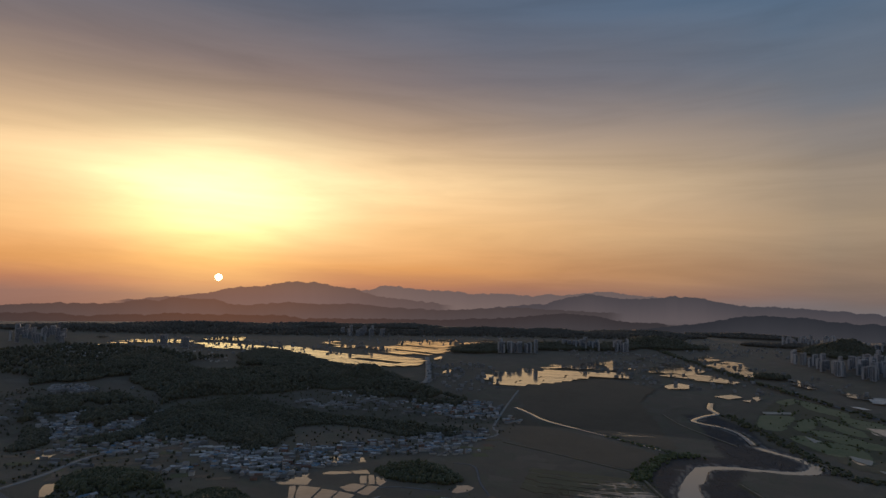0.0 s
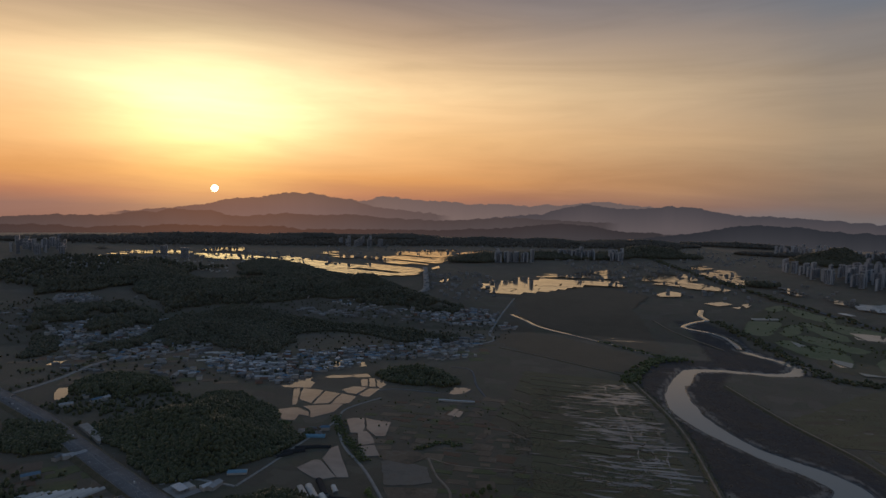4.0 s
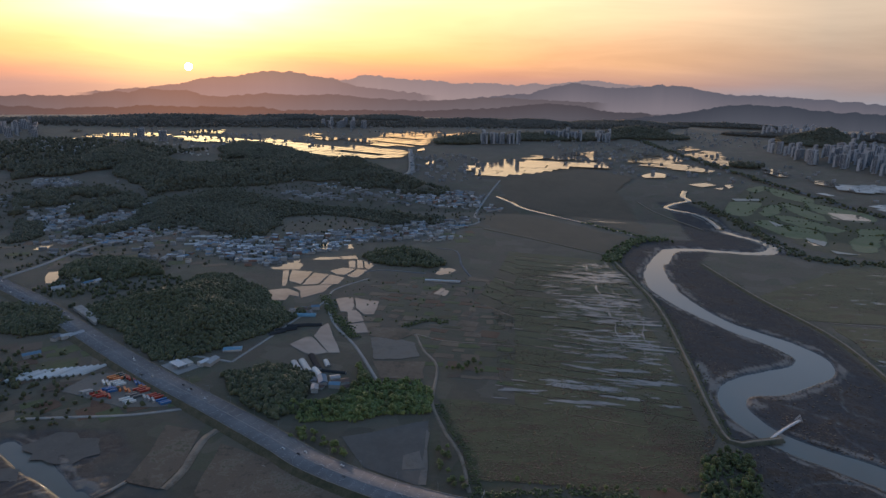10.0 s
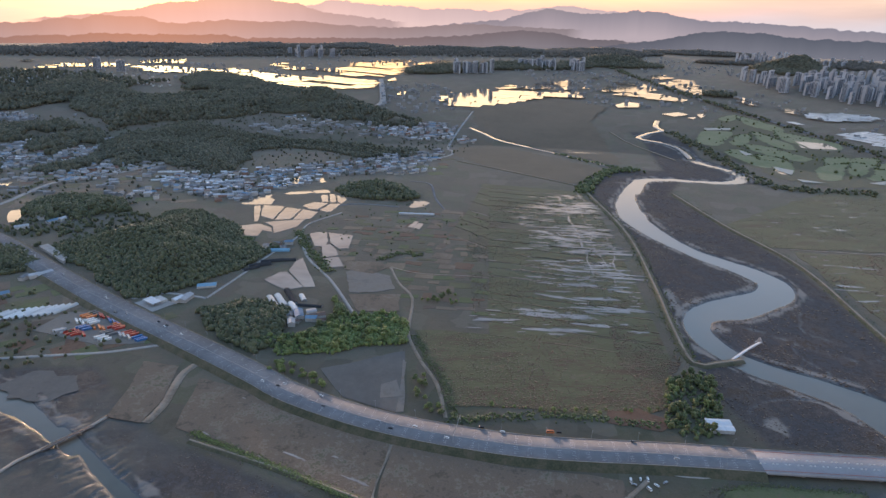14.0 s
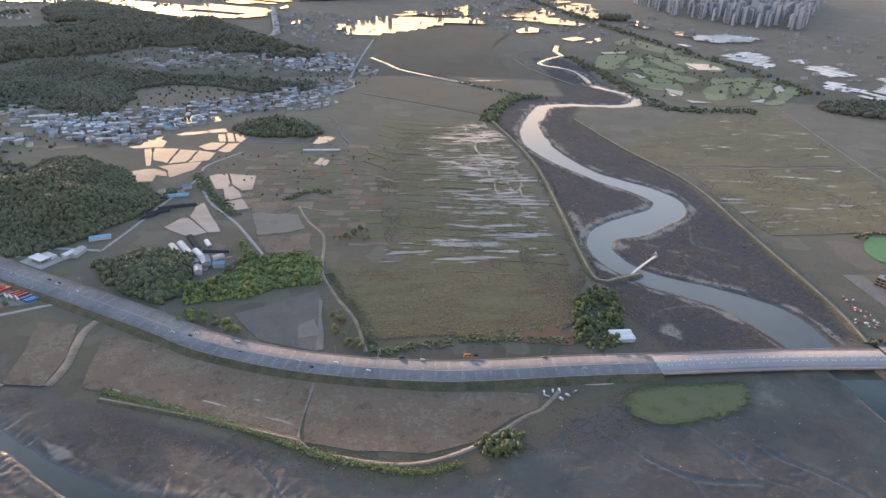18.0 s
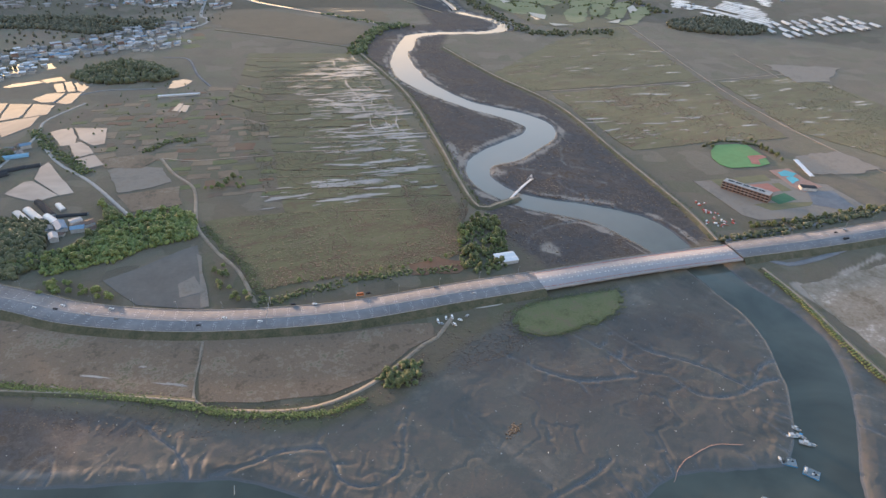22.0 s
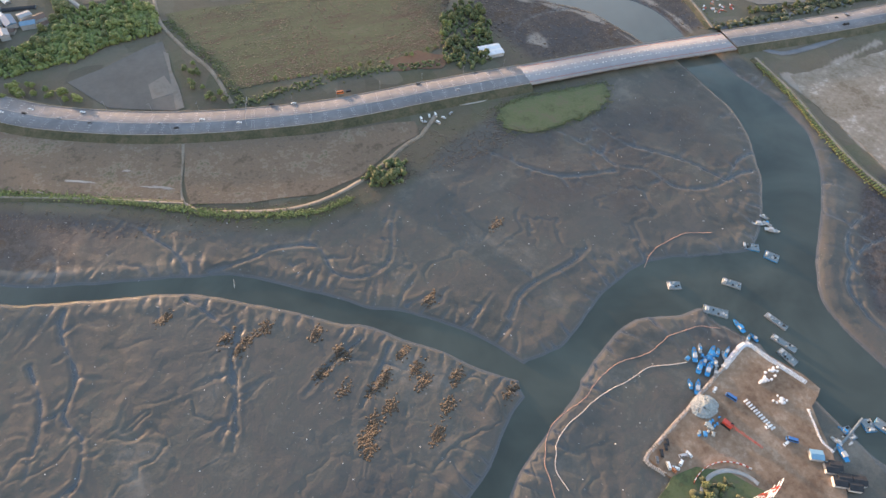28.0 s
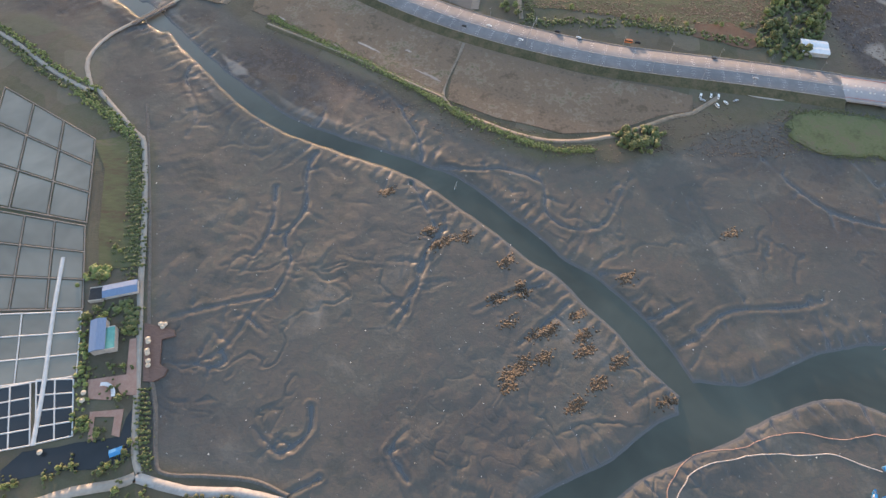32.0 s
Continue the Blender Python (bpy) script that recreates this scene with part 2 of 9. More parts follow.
def material(name, stops, scale=0.05, rough=0.8, bump=0.3, detail_scale=0.6, spec=0.25, metal=0.0, stretch=(1, 1, 1), rot=0.0, random_tint=0.0, space="Object", fine=0.5, rough_var=0.0):
    """A surface whose colour runs through stops over a large and a fine noise, in metres."""
    m = bpy.data.materials.new(name)
    m.use_nodes = True
    nt = m.node_tree
    p = nt.nodes["Principled BSDF"]
    if space == "World":
        vec = nt.nodes.new("ShaderNodeNewGeometry").outputs["Position"]
    else:
        vec = nt.nodes.new("ShaderNodeTexCoord").outputs["Object"]
    vec = mapping(nt, vec, stretch, (0, 0, rot))
    big = noise_node(nt, vec, scale, 5.0, 0.6, 0.3)
    small = noise_node(nt, vec, detail_scale, 4.0, 0.65)
    fac = math_node(nt, "MULTIPLY_ADD", math_node(nt, "SUBTRACT", small, 0.5), fine, big)
    if space == "World":
        mid = noise_node(nt, vec, scale * 5.5, 3.0, 0.6)
        fac = math_node(nt, "MULTIPLY_ADD", math_node(nt, "SUBTRACT", mid, 0.5), 0.55, fac)
    n = len(stops)
    col = ramp(nt, fac, [(0.3 + 0.4 * i / max(1, n - 1), c) for i, c in enumerate(stops)])
    if random_tint:
        info = nt.nodes.new("ShaderNodeObjectInfo").outputs["Random"]
        hsv = nt.nodes.new("ShaderNodeHueSaturation")
        nt.links.new(col, hsv.inputs["Color"])
        nt.links.new(math_node(nt, "MULTIPLY_ADD", info, random_tint * 2, 1 - random_tint), hsv.inputs["Value"])
        col = hsv.outputs[0]
    nt.links.new(col, p.inputs["Base Color"])
    p.inputs["Roughness"].default_value, p.inputs["Metallic"].default_value = rough, metal
    if rough_var:
        nt.links.new(math_node(nt, "MULTIPLY_ADD", big, rough_var, rough - rough_var / 2), p.inputs["Roughness"])
    p.inputs["Specular IOR Level"].default_value = spec
    if space == "World" and rough > 0.85:
        p.inputs["Sheen Weight"].default_value, p.inputs["Sheen Roughness"].default_value = HAZE_SHEEN, 0.5
        p.inputs["Sheen Tint"].default_value = (1.0, 0.92, 0.8, 1)
    if bump:
        b = nt.nodes.new("ShaderNodeBump")
        b.inputs["Strength"].default_value = bump
        b.inputs["Distance"].default_value = 0.3
        nt.links.new(small, b.inputs["Height"])
        nt.links.new(b.outputs[0], p.inputs["Normal"])
    return m


def water_material(name, colour, rough, wave=0.02, wave_scale=0.3, ior=1.33):
    m = bpy.data.materials.new(name)
    m.use_nodes = True
    nt = m.node_tree
    p = nt.nodes["Principled BSDF"]
    vec = nt.nodes.new("ShaderNodeNewGeometry").outputs["Position"]
    silt = noise_node(nt, vec, 0.012, 4.0, 0.6, 0.4)
    c = ramp(nt, silt, [(0.35, [v * 0.75 for v in colour]), (0.65, [v * 1.3 for v in colour])])
    nt.links.new(c, p.inputs["Base Color"])
    p.inputs["Roughness"].default_value, p.inputs["IOR"].default_value = rough, ior
    b = nt.nodes.new("ShaderNodeBump")
    b.inputs["Strength"].default_value, b.inputs["Distance"].default_value = wave, 1.0
    nt.links.new(noise_node(nt, vec, wave_scale, 3.0, 0.5), b.inputs["Height"])
    level = nt.nodes.new("ShaderNodeMix")
    level.data_type = "VECTOR"
    level.inputs[0].default_value = 0.27
    level.inputs[4].default_value = (0, 0, 1)
    nt.links.new(nt.nodes["Geometry"].outputs["Normal"], level.inputs[5])
    unit = nt.nodes.new("ShaderNodeVectorMath")
    unit.operation = "NORMALIZE"
    nt.links.new(level.outputs[1], unit.inputs[0])
    nt.links.new(unit.outputs[0], b.inputs["Normal"])
    nt.links.new(b.outputs[0], p.inputs["Normal"])
    return m


def leaf_material(name, dark, light, scale=0.15):
    m = bpy.data.materials.new(name)
    m.use_nodes = True
    nt = m.node_tree
    p = nt.nodes["Principled BSDF"]
    vec = nt.nodes.new("ShaderNodeNewGeometry").outputs["Position"]
    isl = nt.nodes.new("ShaderNodeNewGeometry").outputs["Random Per Island"]
    big = noise_node(nt, vec, scale * 0.12, 3.0)
    fac = math_node(nt, "MULTIPLY_ADD", big, 0.6, math_node(nt, "MULTIPLY", isl, 0.5))
    nt.links.new(ramp(nt, fac, [(0.2, dark), (0.75, light)]), p.inputs["Base Color"])
    p.inputs["Roughness"].default_value = 0.75
    p.inputs["Specular IOR Level"].default_value = 0.2
    p.inputs["Sheen Weight"].default_value, p.inputs["Sheen Roughness"].default_value = HAZE_SHEEN * 1.2, 0.5
    p.inputs["Sheen Tint"].default_value = (1.0, 0.9, 0.72, 1)
    b = nt.nodes.new("ShaderNodeBump")
    b.inputs["Strength"].default_value, b.inputs["Distance"].default_value = 0.6, 0.4
    nt.links.new(noise_node(nt, vec, 1.6, 3.0), b.inputs["Height"])
    nt.links.new(b.outputs[0], p.inputs["Normal"])
    return m

# ---- the plan, in metres: x to the east, y to the north, flat ---
CHANNEL_MAIN = [(511, 382, 50), (507, 349, 44), (508, 316, 45), (506, 283, 54), (496, 252, 58), (478, 224, 55), (457, 199, 51), (432, 176, 47), (407, 155, 46), (380, 136, 50)]
CHANNEL_UPPER = [(503, 422, 54), (500, 471, 63), (480, 517, 50), (447, 553, 39), (412, 586, 35), (390, 629, 32), (388, 677, 34), (411, 718, 40), (455, 734, 58), (501, 754, 56), (545, 776,
    51), (573, 812, 49), (565, 857, 46), (540, 900, 38), (515, 941, 34), (498, 988, 37), (486, 1036, 39), (479, 1085, 48), (476, 1135, 51), (483, 1184, 53), (493, 1232, 48), (509, 1278, 39),
    (528, 1324, 32), (553, 1367, 33), (579, 1410, 32), (604, 1452, 31)]
CHANNEL_FAR = [(546, 1342, 34), (610, 1448, 32), (684, 1460, 23), (761, 1439, 23), (814, 1429, 26), (867, 1452, 33), (895, 1511, 25), (890, 1574, 22), (866, 1621, 20), (851, 1692, 24), (870,
    1771, 23), (882, 1856, 20), (867, 1928, 17), (829, 1975, 18), (819, 2025, 18), (894, 2114, 19), (955, 2163, 21), (975, 2262, 20), (1038, 2399, 19)]
CHANNEL_EAST = [(380, 136, 50), (361, 115, 53), (346, 93, 64), (342, 67, 62), (343, 40, 61), (345, 13, 68), (356, -12, 69)]
CHANNEL_MOUTH = [(340, 125, 88), (322, 140, 71), (305, 155, 49), (280, 159, 47), (254, 162, 39), (230, 158, 29), (206, 148, 25), (182, 138, 28), (158, 134, 38)]
CHANNEL_WEST = [(146, 147, 16), (127, 173, 21), (108, 198, 21), (85, 221, 19), (60, 241, 18), (35, 262, 18), (11, 283, 19), (-14, 302, 17), (-43, 317, 17), (-134, 350, 15), (-175, 374, 19),
    (-212, 406, 15), (-248, 439, 17), (-282, 474, 13), (-318, 506, 14), (-289, 473, 14), (-336, 513, 17), (-384, 551, 23), (-435, 586, 20)]
CHANNEL_SOUTH = [(167, 129, 29), (144, 118, 24), (122, 106, 22), (101, 92, 19), (79, 79, 22), (58, 64, 24)]
CANAL = [(262, 2197, 7), (298, 2085, 7), (335, 1954, 7), (471, 1758, 7), (592, 1568, 7)]
CREEKS = [[(-40, 177), (-31, 203), (-26, 236), (-11, 261)], [(-182, 143), (-165, 145), (-152, 154), (-144, 167), (-137, 186), (-125, 200), (-120, 225), (-128, 244), (-118, 271), (-123, 309), (-119, 327)], [(-192, 176), (-164, 186), (-143, 192), (-128, 197)], [(-152, 154), (-147, 147), (-156, 142), (-168, 145)], [(-140, 179), (-126, 168)], [(-119, 105), (-106, 95), (-99, 92), (-86, 105), (-87, 120)], [(-94, 67), (-76, 78)], [(-24, 81), (-36, 96), (-27, 110)], [(-228, 339), (-226, 365), (-249, 412), (-232, 443)], [(-144, 291), (-140, 254), (-152, 214)]]
CREEKS += [[(-29, 221), (-15, 246), (-32, 287), (-42, 303)], [(294, 368), (324, 310), (329, 283), (352, 265), (361, 237), (388, 225), (416, 227), (440, 224)], [(343, 346), (353, 306), (376, 278), (394, 253), (407, 224)], [(412, 229), (437, 241), (452, 242)], [(231, 354), (252, 320), (280, 291), (325, 277)], [(-94, 420), (-64, 392), (-51, 370), (-41, 353), (-34, 331), (-36, 321)], [(-20, 319), (9, 317), (28, 320), (60, 308), (63, 279), (80, 265), (105, 271), (121, 301), (131, 317)], [(-25, 237), (-28, 212), (-45, 187)], [(11, 193), (36, 208), (60, 216)]]
CREEKS += [[(41, 169), (60, 187), (75, 203)], [(160, 210), (133, 195), (118, 192)], [(161, 187), (185, 203), (224, 208), (250, 214)], [(100, 228), (119, 229)], [(428, 104), (439, 124), (463, 139), (497, 144)], [(400, 71), (411, 100), (451, 118), (478, 118)]]
MARSH_CREEKS = [[(449, 684), (484, 650), (503, 622), (557, 590), (596, 614)], [(489, 658), (480, 603), (496, 561), (528, 531)], [(346, 476), (363, 509), (399, 522), (440, 520)], [(520,
    1283), (513, 1174), (532, 1106)], [(608, 1182), (644, 1314), (743, 1390)], [(399, 804), (401, 769), (379, 744)], [(551, 720), (523, 664), (565, 626)], [(491, 1246), (492, 1180), (519,
    1153)], [(497, 731), (588, 766), (601, 740)]]
ROAD_LINE = [(-1017, 1291), (-701, 1051), (-611, 974), (-523, 894), (-434, 815), (-343, 738), (-250, 665), (-157, 590), (-117, 555), (-74, 527), (-29, 503), (19, 483), (68, 467), (118, 454),
    (169, 446), (220, 440), (271, 433), (322, 425)]
BRIDGE_LINE = [(321, 424), (439, 407), (557, 385)]
ROAD_EAST = [(560, 388), (681, 365), (802, 347), (923, 329)]
TRACK_EAST_LEVEE = [(632, 1318), (637, 1087), (656, 883), (619, 669), (586, 490), (564, 416)]
TRACK_WEST_LEVEE = [(435, 1337), (426, 1053), (383, 811), (353, 674), (342, 596), (370, 594), (403, 600)]
TRACK_FIELD = [(-10, 898), (2, 838), (21, 785), (16, 714), (14, 672), (27, 614), (42, 566), (47, 506)]
TRACK_CROSS = [(-10, 898), (35, 871), (103, 860), (180, 842), (245, 831), (330, 820)]
TRACK_EAST_A = [(690, 961), (854, 928), (1052, 901), (1272, 874), (1378, 858)]
TRACK_EAST_B = [(1239, 1422), (1040, 897), (977, 682), (953, 534), (947, 449)]
TRACK_EAST_C = [(1267, 1043), (1185, 804), (1141, 648), (1156, 554)]
TRACK_SOUTH = [(-5, 472), (-22, 396), (15, 368), (66, 351), (118, 359), (173, 385), (189, 390), (214, 410)]
TRACK_LEVEE_W = [(-192, 483), (-104, 440), (-22, 395)]
LEVEE_EAST_SOUTH = [(565, 352), (555, 292), (539, 241), (526, 191), (523, 154), (518, 80)]
PATH_SALT = [(-322, 390), (-270, 339), (-258, 325), (-233, 248), (-220, 201), (-207, 159), (-196, 121), (-186, 87), (-179, 75)]
PATH_SALT_N = [(-480, 477), (-423, 447), (-363, 405), (-322, 383)]
PATH_SALT_NE = [(-322, 383), (-339, 414), (-342, 436), (-333, 461), (-313, 483), (-293, 506), (-282, 524)]
PATH_SALT_S = [(-181, 73), (-149, 67), (-120, 68), (-93, 64)]
PATH_SALT_W = [(-181, 73), (-192, 68), (-214, 63), (-236, 54)]
VILLAGE_ROAD = [(-821, 1149), (-794, 1262), (-775, 1425), (-655, 1540), (-570, 1709)]
VILLAGE_ROAD_B = [(-363, 793), (-331, 811), (-289, 801), (-263, 792)]
VILLAGE_ROAD_C = [(-161, 1206), (-90, 1247), (5, 1227)]
VILLAGE_ROAD_D = [(-23, 1554), (68, 1656), (152, 1732), (166, 1796), (159, 1855), (234, 2220), (357, 2751)]
VILLAGE_ROAD_E = [(33, 1439), (79, 1413), (85, 1291), (98, 1207)]
FARM_ROAD_A = [(-263, 792), (-235, 871), (-209, 953), (-173, 1051), (-166, 1115), (-109, 1187)]
FARM_ROAD_B = [(-173, 1051), (-143, 940), (-98, 848), (-57, 736)]
FARM_ROAD_C = [(-415, 2125), (-309, 2189), (-222, 2319)]
DIKE_FIELD = [(170, 1659), (272, 1561), (434, 1392), (447, 1366)]
RAIL_LINE = [(1847, 5534), (1661, 4086), (1574, 3175), (1526, 2552), (1475, 1774), (1435, 1462)]
RIVER_ROAD = [(757, 2130), (753, 1924), (794, 1676)]
FAR_ROAD = [(-92, 4015), (-61, 3012), (-77, 2769)]
GOLF_EDGE = [(978, 2142), (957, 1841), (921, 1543), (925, 1372), (1126, 1324)]
ROAD_WEST_LOCAL = [(-457, 638), (-398, 643), (-337, 648), (-279, 663)]
JUNCTION_WEST = [(-211, 632), (-233, 602), (-235, 539), (-242, 512)]
RAMP_MID = [(223, 429), (236, 418), (264, 412), (276, 414)]
SERVICE_ROAD = [(571, 414), (641, 405), (732, 396), (851, 387)]
FIELD_SOUTH_W = [(-213, 589), (-147, 556), (-104, 526), (-60, 499), (-6, 472), (-24, 396), (-100, 441), (-152, 471), (-212, 503)]
FIELD_SOUTH_E = [(-4, 471), (52, 448), (104, 431), (165, 419), (193, 410), (190, 392), (161, 385), (120, 364), (78, 359), (26, 374), (-19, 393)]
MEADOW = [(273, 396), (313, 398), (361, 390), (391, 384), (383, 365), (361, 352), (319, 348), (283, 351), (263, 369)]
FIELD_NORTH = [(22, 690), (115, 673), (208, 673), (318, 636), (318, 603), (271, 509), (194, 503), (142, 515), (73, 523), (51, 524)]
BASIN_DARK = [(-87, 603), (-53, 613), (-6, 634), (9, 637), (6, 570), (0, 516), (-57, 546)]
FIELD_FAR = [(161, 1732), (259, 2083), (320, 1861), (458, 1704), (566, 1536), (439, 1407), (272, 1561)]
FIELD_FAR_B = [(337, 2749), (806, 3099), (969, 2803), (762, 2382), (638, 1748), (603, 1601), (343, 2003), (288, 2163)]
FIELD_EAST_A = [(646, 1104), (1036, 1353), (1194, 1366), (1029, 909), (695, 969), (640, 972)]
FIELD_EAST_B = [(687, 947), (1023, 896), (928, 618), (785, 650), (651, 668), (651, 716)]
FIELD_EAST_C = [(1057, 891), (1278, 851), (1241, 641), (1008, 489), (968, 629)]
SCHOOL_GROUND = [(657, 549), (756, 524), (828, 469), (816, 393), (774, 395), (653, 433), (643, 450)]
SPORT_OVAL = [(764, 622), (789, 636), (823, 627), (836, 617), (825, 574), (811, 551), (786, 550), (742, 562), (737, 577), (744, 600)]
GRAVEL_LOT = [(871, 555), (955, 545), (957, 476), (900, 477), (836, 503)]
WET_LOT = [(1262, 955), (1322, 915), (1412, 868), (1289, 805), (1212, 825)]
SITE = [(185, 61), (219, 71), (259, 85), (295, 95), (304, 88), (317, 59), (319, 46), (304, 40), (297, 26), (291, 13), (278, -11), (259, -20), (206, 7), (189, 48)]
SITE_PARK = [(176, 39), (191, 45), (208, 43), (222, 34), (231, 19), (238, 8), (233, -10), (159, 27)]
SALT_MARSH = [(-301, 328), (-269, 336), (-253, 301), (-225, 214), (-252, 208), (-282, 299)]
WEST_LOT = [(-285, 627), (-243, 614), (-239, 549), (-247, 512), (-283, 522), (-281, 571)]
YARD_WEST = [(-447, 705), (-432, 751), (-419, 755), (-378, 750), (-301, 687), (-301, 669), (-351, 665), (-409, 690)]
SOLAR_SLOPE = [(-585, 990), (-577, 1001), (-519, 944), (-513, 920)]
PONDBED_A = [(-79, 881), (-51, 888), (-10, 862), (-4, 813), (-28, 805), (-67, 805)]
PONDBED_B = [(-68, 797), (5, 795), (3, 743), (-54, 744)]
DIRTFIELD_A = [(-92, 925), (-27, 920), (-12, 899), (-37, 873), (-82, 891)]
DIRT_NORTH_EAST = [(204, 490), (253, 474), (267, 496), (245, 514), (213, 509)]
HILLS = [(-350, 2662, 161, 175, -9.0, 85), (386, 4777, 379, 200, 48.0, 36), (1003, 5118, 607, 200, 11.0, 42), (1883, 5512, 420, 250, -20, 80), (1754, 3305, 80, 60, -44.0, 16), (3281, 5029, 309, 350, 9.0, 121), (1435, 1264, 121, 75, -31.0, 26)]
FAR_HILLS = [(-3608, 6260, 790, 267, 24, 26), (-3416, 6209, 754, 197, 31, 29), (-2927, 7290, 755, 323, 27, 34), (-1950, 7062, 350, 326, 21, 22), (-1549, 7698, 609, 295, 8, 36), (-957, 7931, 862, 211, 7, 22), (-512, 8083, 470, 304, 6, 35), (522, 7553, 767, 311, 12, 41), (1303, 7551, 430, 284, -2, 41), (1967, 7559, 569, 271, -6, 18), (2568, 7738, 661, 318, -42, 41), (3729, 7677, 693, 271, -51, 39), (3524, 5928, 553, 192, -26, 19), (4230, 5612, 513, 253, -16, 45)]
PADDY_PLAINS = [([(-1198, 4510), (-1152, 4690), (-1024, 4503), (-822, 4303), (-650, 4206), (-490, 4155), (-291, 4032), (-96, 3917), (-92, 3536), (-215, 3421), (-321, 3372), (-397, 3358), (-499, 3426), (-616, 3560), (-756, 3773), (-923, 4053), (-1092, 4283)], 260, 62, -38, 0.93), ([(-970, 4986), (-946, 5339), (-769, 4981), (-517, 4750), (-364, 5035), (-349, 5528), (-49, 5783), (115, 6097), (155, 5688), (57, 4735), (24, 4232), (-108, 4115), (-265, 4208), (-483, 4438), (-709, 4587)], 300, 95, -44, 0.88)]
PADDY_PLAINS += [([(-1953, 4885), (-1896, 4969), (-1577, 4686), (-1295, 4593), (-1178, 4462), (-1123, 4136), (-1260, 4194), (-1415, 4201), (-1621, 4344), (-1785, 4512)], 300, 80, -32, 0.75), ([(-2480, 4371), (-2465, 4604), (-2430, 4869), (-2225, 5003), (-1976, 4944), (-1862, 4604), (-2037, 4671), (-2222, 4616), (-2316, 4473), (-2362, 4298)], 300, 80, 10, 0.7), ([(-2029, 5138), (-2054, 5520), (-1895, 5493), (-1719, 5471), (-1601, 5062), (-1796, 5070), (-1939, 5024)], 330, 110, 7, 0.8), ([(-2928, 5213), (-2866, 5316), (-2714, 5057), (-2769, 4967)], 300, 110, 19, 0.9)]
PADDY_PLAINS += [([(147, 5181), (319, 5740), (445, 6030), (496, 5716), (360, 5177), (255, 4961), (161, 4876)], 240, 90, 64, 0.85), ([(51, 4626), (124, 4809), (130, 4395), (68, 4287)], 120, 60, 14, 0.95), ([(2431, 8236), (2942, 9452), (3038, 8963), (2563, 7871), (2275, 7630)], 500, 150, 23, 1), ([(2009, 7059), (2193, 7238), (2050, 6658), (1884, 6506)], 300, 110, 19, 0.8), ([(549, 3506), (651, 3681), (778, 3808), (935, 3874), (938, 3737), (906, 3512), (780, 3489), (697, 3563)], 150, 70, 33, 0.95), ([(906, 3904), (1021, 4079), (994, 3851), (918, 3801)], 120, 60, 12, 1)]
PADDY_PLAINS += [([(1013, 3926), (1153, 4148), (1092, 3767), (966, 3645)], 120, 50, -27, 0.95), ([(955, 3643), (1056, 3727), (1031, 3506), (934, 3459)], 100, 45, -9, 0.95), ([(1063, 3664), (1128, 3676), (1107, 3519), (1036, 3477)], 80, 40, -14, 0.9), ([(397, 3391), (498, 3557), (538, 3388), (415, 3285)], 90, 40, -3, 0.95), ([(887, 3451), (1002, 3360), (978, 3227), (873, 3285)], 170, 40, -49, 1), ([(1303, 4263), (1440, 4380), (1349, 4110)], 120, 60, 12, 0.9), ([(1145, 3556), (1413, 4008), (1499, 3989), (1559, 3858), (1534, 3567), (1366, 3369), (1252, 3404), (1154, 3442)], 190, 55, -64, 0.9)]
PADDY_PLAINS += [([(1169, 3336), (1303, 3413), (1434, 3381), (1473, 3234), (1466, 3026), (1411, 3018), (1329, 3094), (1238, 3196), (1154, 3256)], 170, 48, -39, 0.97), ([(1797, 4460), (1974, 4689), (1993, 4371), (1836, 4212), (1765, 4279)], 160, 60, -52, 0.9), ([(1681, 3953), (1932, 4233), (2033, 4214), (1890, 3821), (1774, 3580), (1838, 3477), (1739, 3328), (1630, 3361), (1665, 3651), (1649, 3775)], 170, 55, -60, 0.9), ([(1878, 3376), (1867, 3249), (1831, 3017), (1735, 2882), (1718, 2959), (1727, 3066)], 120, 45, -97, 0.85), ([(1805, 2873), (1858, 2787), (1866, 2667), (1766, 2559), (1755, 2686)], 130, 45, -79, 0.85)]
PADDY_PLAINS += [([(1756, 2573), (1838, 2568), (1940, 2580), (1937, 2504), (1856, 2397), (1753, 2412), (1743, 2481)], 120, 36, -41, 0.9)]
EAST_PLOTS = [([(1783, 2629), (1998, 2665), (2113, 2520), (1942, 2416), (1792, 2417), (1725, 2509)], 120, 50, -27, 0.85), ([(1604, 2438), (1625, 2356), (1581, 2301), (1571, 2378)], 90, 40, -86, 1), ([(1606, 2142), (1755, 2178), (1766, 2068), (1646, 1903), (1601, 1944), (1558, 2033)], 110, 40, -69, 0.9), ([(1564, 1949), (1653, 1948), (1665, 1867), (1574, 1848)], 100, 36, -41, 1), ([(1810, 2024), (1850, 1968), (1790, 1905), (1770, 1955)], 90, 34, -81, 1), ([(1746, 1877), (1851, 1862), (1785, 1674), (1675, 1672), (1697, 1767)], 120, 30, -82, 0.9)]
EAST_PLOTS += [([(1637, 1659), (1638, 1596), (1650, 1493), (1611, 1468), (1548, 1479), (1527, 1538)], 80, 24, -62, 0.7), ([(1811, 1650), (1922, 1662), (1930, 1584), (1851, 1552), (1797, 1588)], 90, 28, -44, 0.85), ([(1567, 1484), (1665, 1491), (1791, 1571), (1796, 1501), (1772, 1402), (1691, 1295), (1559, 1183), (1533, 1260), (1531, 1331)], 80, 22, -87, 0.68), ([(1908, 1552), (1977, 1540), (1846, 1428), (1840, 1461)], 80, 24, -89, 0.8)]
